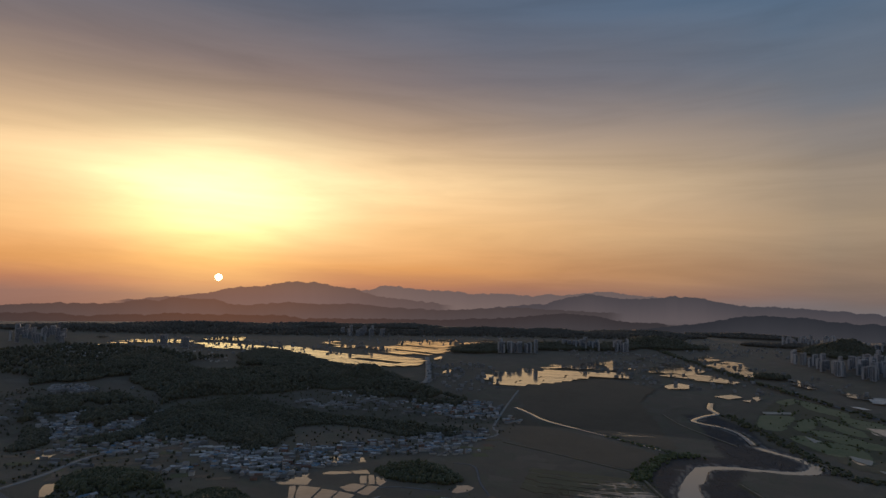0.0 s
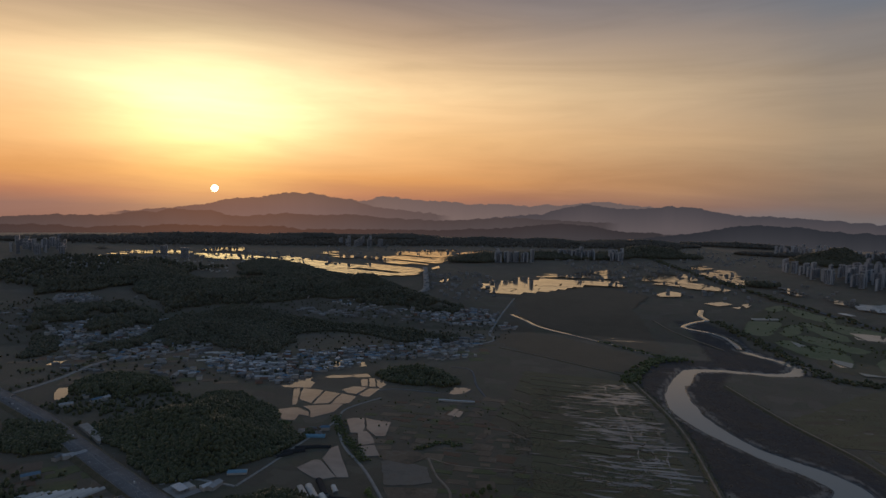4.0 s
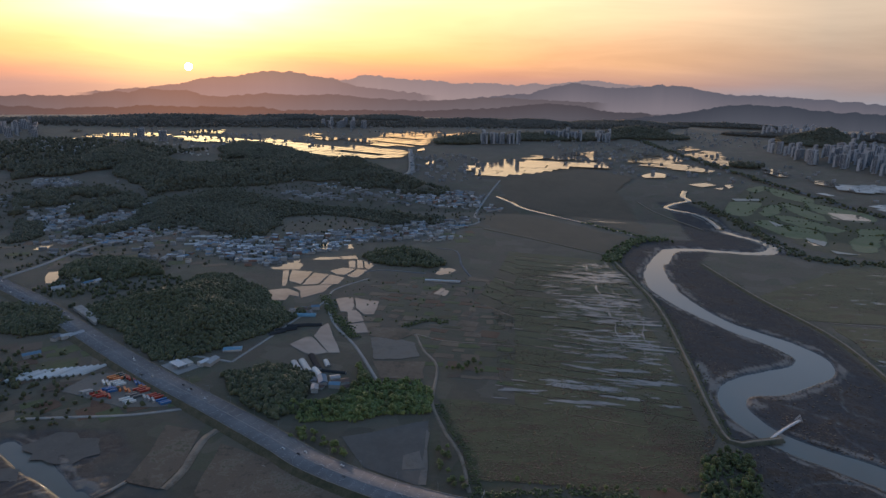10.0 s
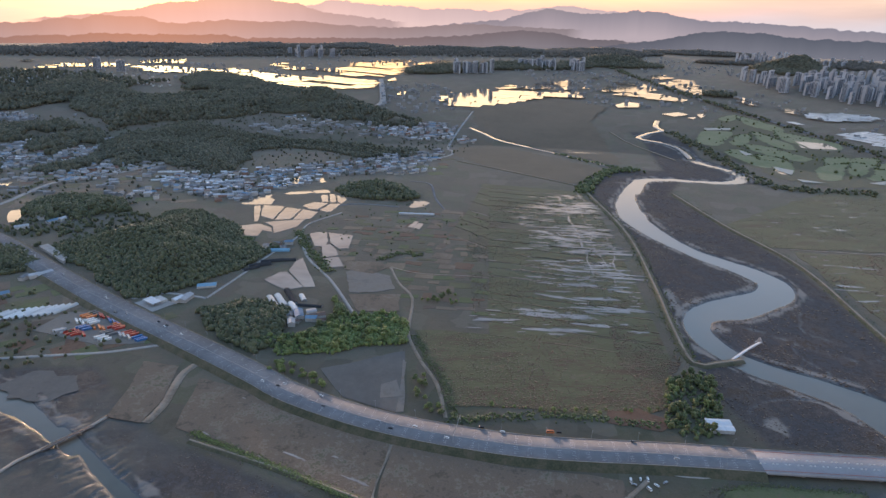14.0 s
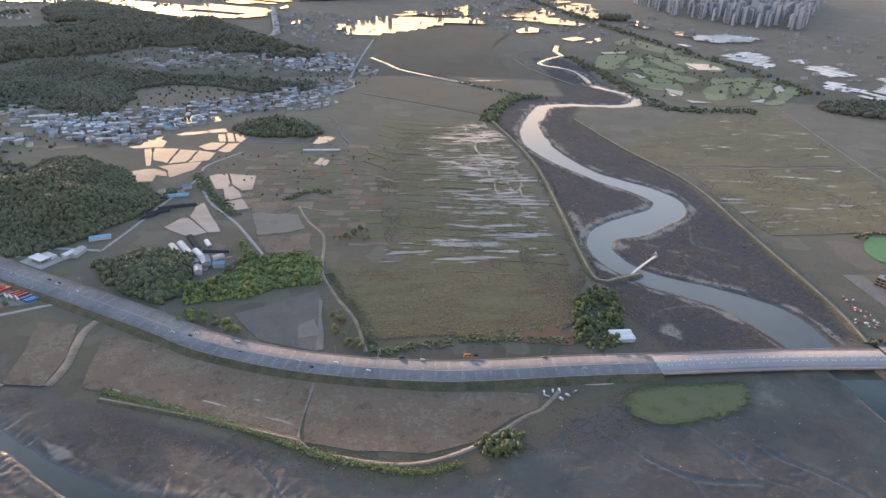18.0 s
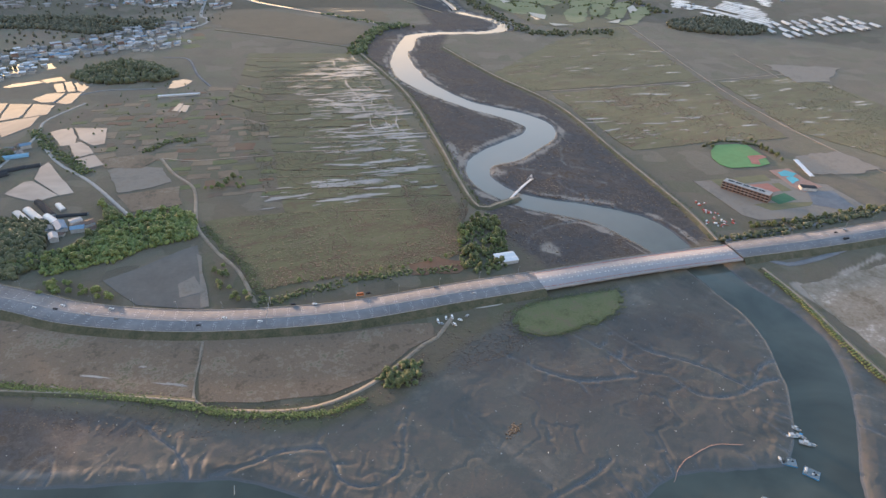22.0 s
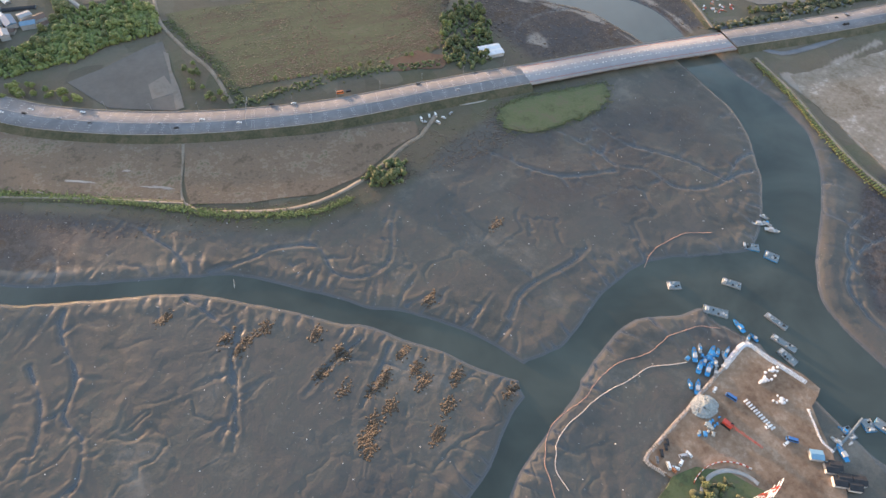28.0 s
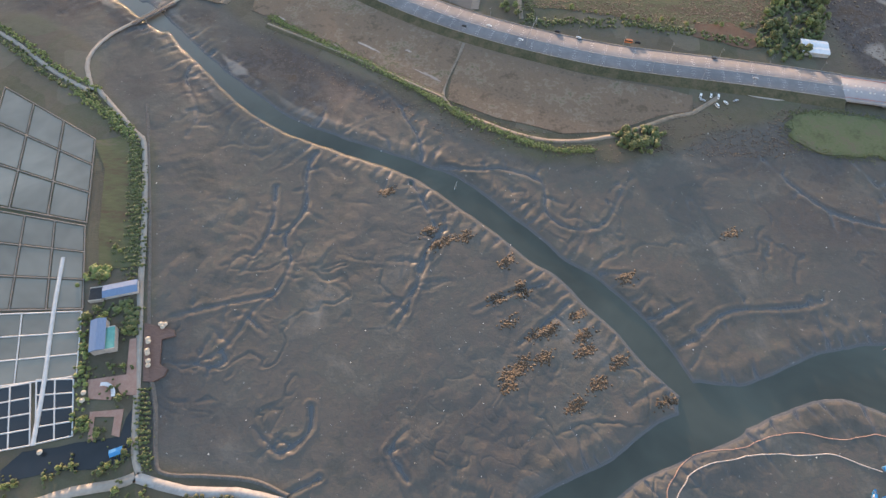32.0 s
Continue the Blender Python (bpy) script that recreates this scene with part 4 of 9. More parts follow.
def put(name, me, mat, parent=None, label="", category="", group="", kind=""):
    if mat is not None and not me.materials:
        me.materials.append(mat)
    ob = new(name, me)
    if parent is not None:
        ob.parent = parent
    return tagged(ob, label, category, group, kind)


def soft_shade(me):
    me.polygons.foreach_set("use_smooth", np.ones(len(me.polygons), bool))
    return me


class Shape:
    """Collects boxes, prisms and the like into one mesh."""

    def __init__(self):
        self.v, self.f = [], []

    def add(self, v, f):
        n = len(self.v)
        self.v += [tuple(p) for p in v]
        self.f += [tuple(i + n for i in q) for q in f]
        return self

    def box(self, x, y, z, sx, sy, sz, turn=0.0, taper=1.0):
        """A box whose foot's middle is x, y, z."""
        c, s = math.cos(radians(turn)), math.sin(radians(turn))
        v = []
        for h, q in ((0, 1.0), (sz, taper)):
            for a, b in ((-1, -1), (1, -1), (1, 1), (-1, 1)):
                u, w = a * sx / 2 * q, b * sy / 2 * q
                v.append((x + u * c - w * s, y + u * s + w * c, z + h))
        return self.add(v, [(3, 2, 1, 0), (4, 5, 6, 7), (0, 1, 5, 4), (1, 2, 6, 5), (2, 3, 7, 6), (3, 0, 4, 7)])

    def prism(self, pts, z0, z1):
        n = len(pts)
        area = sum(pts[i][0] * pts[(i + 1) % n][1] - pts[(i + 1) % n][0] * pts[i][1] for i in range(n))
        if area < 0:
            pts = pts[::-1]
        v = [(p[0], p[1], z0) for p in pts] + [(p[0], p[1], z1) for p in pts]
        return self.add(v, [tuple(range(n))[::-1], tuple(range(n, 2 * n))] + [(i, (i + 1) % n, n + (i + 1) % n, n + i) for i in range(n)])

    def tube(self, a, b, r, n=6, r2=None):
        a, b = Vector(a), Vector(b)
        r2 = r if r2 is None else r2
        q = (b - a).to_track_quat("Z", "Y").to_matrix()
        v = [a + q @ Vector((r * math.cos(6.2832 * i / n), r * math.sin(6.2832 * i / n), 0)) for i in range(n)]
        v += [b + q @ Vector((r2 * math.cos(6.2832 * i / n), r2 * math.sin(6.2832 * i / n), 0)) for i in range(n)]
        return self.add(v, [tuple(range(n))[::-1], tuple(range(n, 2 * n))] + [(i, (i + 1) % n, n + (i + 1) % n, n + i) for i in range(n)])

    def gable(self, x, y, z, sx, sy, h, turn=0.0, over=0.3):
        """A pitched roof with its ridge along x."""
        c, s = math.cos(radians(turn)), math.sin(radians(turn))
        sx, sy = sx + 2 * over, sy + 2 * over
        v = []
        for u, w, k in ((-1, -1, 0), (1, -1, 0), (1, 1, 0), (-1, 1, 0), (-1, 0, 1), (1, 0, 1)):
            u, w = u * sx / 2, w * sy / 2
            v.append((x + u * c - w * s, y + u * s + w * c, z + k * h))
        return self.add(v, [(3, 2, 1, 0), (0, 1, 5, 4), (2, 3, 4, 5), (1, 2, 5), (3, 0, 4)])

    def arch(self, x, y, z, length, width, height, turn=0.0, n=8):
        """A tunnel of half-round section along x."""
        c, s = math.cos(radians(turn)), math.sin(radians(turn))
        v = []
        for e in (-1, 1):
            for i in range(n + 1):
                a = math.pi * i / n
                u, w = e * length / 2, width / 2 * math.cos(a)
                v.append((x + u * c - w * s, y + u * s + w * c, z + height * math.sin(a)))
        m = n + 1
        return self.add(v, [(i, i + 1, m + i + 1, m + i) for i in range(n)] + [tuple(range(m))[::-1], tuple(range(m, 2 * m))])

    def mesh(self, name="mesh"):
        me = bpy.data.meshes.new(name)
        me.from_pydata(self.v, [], self.f)
        me.update()
        return me


def thing(name, x, y, z=0.0, turn=0.0, scale=1.0, label="", category="", group=""):
    ob = new(name)
    ob.empty_display_size = 0.5
    ob.matrix_basis = Matrix.Translation((x, y, z)) @ pose(0, 0, 0, 0, 0, turn) @ Matrix.Scale(scale, 4)
    return tagged(ob, label, category, group)


def part(name, shape, mat, parent, label=""):
    me = shape.mesh(name) if isinstance(shape, Shape) else shape
    return put(name, me, mat, parent, label)


def ribbon(line, width, z, thick=0.0, skirt=0.0, drop=0.0, left=None):
    """A strip along a line; with a skirt its sides slope down by drop. width may be a list."""
    p = np.array(line, float)
    t = np.gradient(p[:, :2], axis=0)
    t /= np.maximum(np.linalg.norm(t, axis=1), 1e-6)[:, None]
    n = np.c_[-t[:, 1], t[:, 0]]
    w = np.broadcast_to(np.asarray(width, float), len(p)) / 2
    zz = np.broadcast_to(np.asarray(z, float), len(p))
    cols = [(w, zz), (-w, zz)] if not skirt else [(w + skirt, zz - drop), (w, zz), (-w, zz), (-w - skirt, zz - drop)]
    if thick:
        cols = [(w, zz - thick), (w, zz), (-w, zz), (-w, zz - thick)]
    v = np.stack([np.c_[p[:, :2] + n * o[:, None], h] for o, h in cols], 1)
    k = len(cols)
    idx = np.arange(len(p) * k).reshape(len(p), k)
    f = np.stack([idx[:-1, :-1], idx[:-1, 1:], idx[1:, 1:], idx[1:, :-1]], -1).reshape(-1, 4)[:, ::-1]
    if thick:
        f = np.vstack([f, np.stack([idx[:-1, -1], idx[:-1, 0], idx[1:, 0], idx[1:, -1]], -1)[:, ::-1]])
    return v.reshape(-1, 3), f


def offset_line(line, d):
    p = np.array(line, float)
    t = np.gradient(p[:, :2], axis=0)
    t /= np.maximum(np.linalg.norm(t, axis=1), 1e-6)[:, None]
    return p[:, :2] + np.c_[-t[:, 1], t[:, 0]] * d


def inside(poly, x, y):
    px, py = np.array(poly, float).T[:2]
    r = np.zeros(np.shape(x), bool)
    j = len(px) - 1
    for i in range(len(px)):
        hit = ((py[i] > y) != (py[j] > y)) & (x < (px[j] - px[i]) * (y - py[i]) / (py[j] - py[i] + 1e-9) + px[i])
        r ^= hit
        j = i
    return r


def edge_distance(line, x, y, closed=False, values=None):
    """The distance to a polyline, and the value along it at the nearest point."""
    p = np.array(line, float)[:, :2]
    best = np.full(np.shape(x), 1e9)
    val = np.zeros(np.shape(x), np.asarray(values).dtype if values is not None else float)
    pairs = list(zip(range(len(p) - 1), range(1, len(p)))) + ([(len(p) - 1, 0)] if closed else [])
    for i, j in pairs:
        d = p[j] - p[i]
        t = np.clip(((x - p[i, 0]) * d[0] + (y - p[i, 1]) * d[1]) / (d @ d + 1e-9), 0, 1)
        q = np.hypot(x - p[i, 0] - t * d[0], y - p[i, 1] - t * d[1])
        m = q < best
        best = np.where(m, q, best)
        if values is not None:
            val = np.where(m, values[i] * (1 - t) + values[j] * t, val)
    return (best, val) if values is not None else best


def rough_outline(poly, step, jitter, rng):
    """A closed outline with rounded corners and an uneven edge."""
    p = np.array(poly, float)
    out = []
    n = len(p)
    for i in range(n):
        a, b = p[i], p[(i + 1) % n]
        m = max(1, int(np.linalg.norm(b - a) / step))
        for k in range(m):
            out.append(a + (b - a) * (k / m) + rng.normal(0, jitter, 2) * (0.4 if k == 0 else 1.0))
    return np.array(out)


def round_outline(poly, step):
    """A closed smooth curve through the corners."""
    p = np.array(poly, float)
    q = smooth_line(np.vstack([p[-2:], p, p[:2]]), step)
    a, b = np.argmin(np.hypot(*(q - p[0]).T)), None
    tail = np.hypot(*(q - p[0]).T)
    tail[:a + 4] = 1e9
    return q[a:int(np.argmin(tail))]


@functools.lru_cache(None)
def noise_tables(seed, octaves):
    rng = np.random.default_rng(seed)
    return [rng.random((256, 256)) for _ in range(octaves)]


def fractal(x, y, scale, octaves=4, seed=0):
    """Smooth value noise over arrays, about -1 to 1."""
    tables = noise_tables(seed, octaves)
    total, amp, norm = 0.0, 1.0, 0.0
    for o in range(octaves):
        table = tables[o]
        u, v = x / scale * 2 ** o + 17.3 * o, y / scale * 2 ** o + 9.1 * o
        i, j = np.floor(u).astype(int), np.floor(v).astype(int)
        a, b = u - i, v - j
        a, b = a * a * (3 - 2 * a), b * b * (3 - 2 * b)
        i0, j0, i1, j1 = i % 256, j % 256, (i + 1) % 256, (j + 1) % 256
        val = (table[i0, j0] * (1 - a) + table[i1, j0] * a) * (1 - b) + (table[i0, j1] * (1 - a) + table[i1, j1] * a) * b
        total, norm, amp = total + amp * (val * 2 - 1), norm + amp, amp * 0.5
    return total / norm * 1.6


def step01(a, b, x):
    t = np.clip((x - a) / (b - a), 0, 1)
    return t * t * (3 - 2 * t)


# ---- height of the land ----
WATER_Z = -2.0
CHANNELS = [smooth_line(c, 14) for c in (CHANNEL_MAIN, CHANNEL_UPPER, CHANNEL_FAR, CHANNEL_EAST, CHANNEL_MOUTH, CHANNEL_WEST, CHANNEL_SOUTH)]
MUD_AREA = [(-258, 325), (-233, 248), (-207, 159), (-186, 87), (-181, 75), (-100, 66), (-60, 30), (0, -200), (700, -200), (600, 60), (530, 154), (545, 241), (563, 330),
            (560, 372), (330, 408), (272, 396), (200, 375), (170, 355), (120, 335), (60, 335), (20, 352), (-24, 380), (-104, 428), (-212, 490), (-280, 560), (-330, 625), (-520, 620),
            (-520, 480), (-420, 480), (-345, 436), (-322, 385)]
MARSH_AREA = [(340, 440), (520, 410), (566, 420), (588, 490), (620, 669), (656, 883), (638, 1087), (632, 1318), (700, 1420), (925, 1400), (925, 1560), (890, 1700), (950, 1900), (940, 2150), (820, 2150), (800, 1950),
              (700, 1560), (560, 1560), (450, 1420), (430, 1330), (420, 1053), (378, 811), (350, 674), (340, 600), (330, 520)]


def creek_lines():
    """Creeks, their side branches, and short gullies down the banks of the channels."""
    rng = np.random.default_rng(12)
    out = []
    for group, deepness in ((CREEKS, 1.7), (MARSH_CREEKS, 1.1)):
        for line in group:
            s = smooth_line(line, 6)
            ends = [min(np.hypot(c[:, 0] - e[0], c[:, 1] - e[1]).min() for c in CHANNELS) for e in (s[0], s[-1])]
            s = s[::-1] if ends[0] < ends[1] else s
            out.append((s, deepness))
            for i in range(2, len(s) - 2, 3):
                d = s[i + 1] - s[i - 1]
                d = d / (np.linalg.norm(d) + 1e-6)
                n = np.array([-d[1], d[0]]) * rng.choice([-1, 1])
                q, b = s[i].copy(), [s[i].copy()]
                for _ in range(int(rng.integers(2, 5))):
                    n = n + rng.normal(0, 0.35, 2)
                    q = q + n / np.linalg.norm(n) * rng.uniform(4, 8)
                    b.append(q.copy())
                out.append((smooth_line(b[::-1], 3), deepness * 0.45))
                if len(b) > 2:
                    k = rng.normal(0, 1, 2) * 5
                    out.append((smooth_line([b[1] + k + rng.normal(0, 2, 2), b[1] + k * 0.5, b[1]], 3), deepness * 0.28))
    for c in (CHANNEL_MAIN, CHANNEL_WEST, CHANNEL_MOUTH, CHANNEL_SOUTH, CHANNEL_UPPER):
        s = smooth_line(c, 8 if c is not CHANNEL_UPPER else 18)
        for i in range(1, len(s) - 1):
            d = s[i + 1, :2] - s[i - 1, :2]
            d = d / (np.linalg.norm(d) + 1e-6)
            for side in (-1, 1):
                if rng.random() < 0.3:
                    continue
                n = np.array([-d[1], d[0]]) * side
                start = s[i, :2] + n * (s[i, 2] / 2 - 2)
                q, b = start, [start]
                for _ in range(int(rng.integers(2, 6))):
                    n = n + rng.normal(0, 0.22, 2)
                    q = q + n / np.linalg.norm(n) * rng.uniform(5, 9)
                    b.append(q)
                out.append((smooth_line(b[::-1], 3), rng.uniform(0.6, 1.2)))
    return out


CREEK_LINES = creek_lines()


# pale bare silt: place, half-widths, how bare
SILT_FLATS = ((372, 478, 26, 34, 0.7), (412, 684, 20, 26, 0.7), (430, 760, 14, 30, 0.5), (520, 330, 14, 80, 0.5), (-330, 545, 60, 40, 0.2))


DARK_FLATS = ((-150, 420, 150, 60, 0.85), (-400, 560, 190, 120, 0.85), (330, 300, 150, 80, 0.45), (-190, 120, 60, 60, 0.4), (395, 318, 75, 40, 0.5), (-70, 395, 70, 26, 0.5), (-185, 455, 70, 45, 0.5), (215, 335, 60, 30, 0.4), (60, 330, 60, 22, 0.35), (-20, 110, 70, 40, 0.3), (290, 90, 60, 40, 0.35))
MARSH_EAST = [(420, 40), (530, 110), (548, 175), (505, 172), (465, 140), (425, 105), (398, 66)]
SILT_LINES = (([(575, 314), (569, 275), (566, 238), (548, 173)], 7.0), ([(600, 300), (640, 310), (720, 318)], 6.0), ([(400, 700), (386, 745), (400, 800)], 8.0))


def land(x, y):
    """Height, and how far each place is mud, salt marsh and wet."""
    mud_d = edge_distance(MUD_AREA, x, y, True)
    mud = np.where(inside(MUD_AREA, x, y), step01(0, 14, mud_d), 0.0)
    marsh_d = edge_distance(MARSH_AREA, x, y, True)
    marsh = np.where(inside(MARSH_AREA, x, y), step01(0, 16, marsh_d), 0.0)
    for cx, cy, rx, ry, amount in DARK_FLATS:
        marsh = np.maximum(marsh, amount * mud * step01(0.0, 0.8, 1 - np.hypot((x - cx) / rx, (y - cy) / ry) + 0.5 * fractal(x, y, 35, 3, 71)))
    marsh = np.maximum(marsh, np.where(inside(MARSH_EAST, x, y), step01(0, 10, edge_distance(MARSH_EAST, x, y, True)), 0.0))
    wob = fractal(x, y, 40, 3, 5) * 5
    damp = np.zeros(np.shape(x))
    h = 0.05 * fractal(x, y, 60, 3, 1)
    lively = step01(-0.25, 0.45, fractal(x, y, 120, 2, 41))
    relief = 0.22 * fractal(x, y, 95, 3, 2) + 0.07 * fractal(x, y, 8, 3, 31) + lively * (0.75 * np.abs(fractal(x + 9 * fractal(x, y, 30, 2, 8), y, 24, 3, 3)) + 0.10 * fractal(x, y, 9, 3, 33) - 0.12)
    h = h - mud * (0.55 - relief * 0.9) - marsh * (0.45 - 0.3 * fractal(x, y, 30, 4, 6))
    web = fractal(x + 7 * fractal(x, y, 26, 2, 61), y + 7 * fractal(x, y, 26, 2, 62), 34, 4, 63)
    shown = np.clip(fractal(x, y, 70, 2, 64) * 1.5 + 0.55, 0, 1) * mud
    h = h - 0.7 * shown * np.exp(-np.abs(web) / 0.035) + 0.13 * shown * np.exp(-((np.abs(web) - 0.16) / 0.07) ** 2)
    fine = fractal(x + 4 * fractal(x, y, 14, 2, 65), y + 4 * fractal(x, y, 14, 2, 66), 17, 3, 67)
    h = h - 0.22 * lively * mud * np.exp(-np.abs(fine) / 0.06)
    for line, deepness in CREEK_LINES:
        s = line
        near = (x > s[:, 0].min() - 30) & (x < s[:, 0].max() + 30) & (y > s[:, 1].min() - 30) & (y < s[:, 1].max() + 30)
        if not near.any():
            continue
        xx, yy = x[near], y[near]
        d, v = edge_distance(s, xx, yy, False, np.linspace(0.22, 1.0, len(s)) ** 0.8)
        d = np.abs(d + 1.1 * fractal(xx, yy, 9, 3, 4))
        h[near] -= 1.0 * deepness * v * np.exp(-d / (0.4 * v * deepness + 0.25))
        h[near] -= 0.18 * deepness * v * np.exp(-(d / (3.2 * v + 0.6)) ** 2)
        h[near] += 0.26 * deepness * v * np.exp(-((d - 3.6) / 1.5) ** 2)
        damp[near] = np.maximum(damp[near], np.clip(v * deepness * 1.2 - 0.2, 0, 1) * np.exp(-(d / (0.5 + 0.8 * v * deepness)) ** 2))
    h = np.maximum(h, -1.72 + 0.1 * fractal(x, y, 14, 2, 13))
    deep, reach = np.full(np.shape(x), 1e9), np.zeros(np.shape(x))
    for c in CHANNELS:
        near = (x > c[:, 0].min() - 160) & (x < c[:, 0].max() + 160) & (y > c[:, 1].min() - 160) & (y < c[:, 1].max() + 160)
        if not near.any():
            continue
        run = np.r_[0, np.cumsum(np.hypot(np.diff(c[:, 0]), np.diff(c[:, 1])))]
        d, w = edge_distance(c, x[near], y[near], False, c[:, 2] + 1j * run)
        d = d - w.real / 2
        first = d < deep[near]
        deep[near] = np.where(first, d, deep[near])
        reach[near] = np.where(first, w.imag, reach[near])
    ribs = 0.16 * np.sin((x * 0.8 + y * 0.6) / 3.1 + 2.0 * fractal(x, y, 35, 2, 9)) * step01(26, 6, np.abs(deep - 10))
    bank = deep + wob * 0.45
    h = h + 1.4 * ribs * mud
    notch = np.abs(np.sin(reach / 5.2 + 1.6 * fractal(x, y, 30, 2, 81))) ** 0.5
    h = h - 0.42 * mud * (1 - notch) * np.exp(-((bank - 10) / 7.5) ** 2) * np.clip(0.9 + 0.8 * fractal(x, y, 60, 2, 82), 0, 1.5)
    h = h + 0.5 * mud * np.exp(-((bank - 11) / 4.5) ** 2)
    h = np.minimum(h, -3.6 + 4.2 * step01(-8, 10, bank) + np.maximum(bank - 10, 0) * 0.2)
    for (cx, cy, rx, ry, turn, top) in HILLS + FAR_HILLS:
        c, s = math.cos(radians(turn)), math.sin(radians(turn))
        u, v = (x - cx) * c + (y - cy) * s, -(x - cx) * s + (y - cy) * c
        near = (np.abs(u) < rx * 1.6) & (np.abs(v) < ry * 1.6)
        if not near.any():
            continue
        q = np.sqrt((u[near] / rx) ** 2 + (v[near] / ry) ** 2) + 0.22 * fractal(x[near], y[near], max(rx, ry) * 0.7, 3, 7)
        lift = np.where(q < 1.25, 0.5 + 0.5 * np.cos(np.pi * np.clip(q / 1.25, 0, 1)), 0.0)
        h[near] = np.maximum(h[near], max(1.0, top - 7) * lift * (1 + 0.18 * fractal(x[near], y[near], 90, 3, 11)))
    for poly, top in WOODS:
        p = np.array(poly, float)
        near = (x > p[:, 0].min() - 20) & (x < p[:, 0].max() + 20) & (y > p[:, 1].min() - 20) & (y < p[:, 1].max() + 20)
        if not near.any():
            continue
        d = np.where(inside(p, x[near], y[near]), edge_distance(p, x[near], y[near], True), 0.0)
        h[near] = np.maximum(h[near], top * step01(0, top * 3.2, d) * (0.85 + 0.3 * fractal(x[near], y[near], 110, 3, 11)))
    wet = np.maximum(step01(-0.9, -1.7, h), damp) * np.maximum(mud, marsh)
    grit = fractal(x, y, 26, 4, 51)
    silt = np.zeros(np.shape(x))
    for cx, cy, rx, ry, bare in SILT_FLATS:
        silt = np.maximum(silt, step01(0.05, 0.35, bare - np.hypot((x - cx) / rx, (y - cy) / ry) + 0.55 * grit))
    for line, wide in SILT_LINES:
        silt = np.maximum(silt, step01(0.2, 0.6, 1 - edge_distance(line, x, y) / wide + 0.7 * grit))
    silt = np.maximum(silt, marsh * step01(0.15, 0.5, 1 - np.abs(bank - 9) / 8 + 0.7 * grit - 0.35))
    return h, mud, marsh, wet, silt


def land_height(x, y):
    return land(np.array([float(x)]), np.array([float(y)]))[0][0]


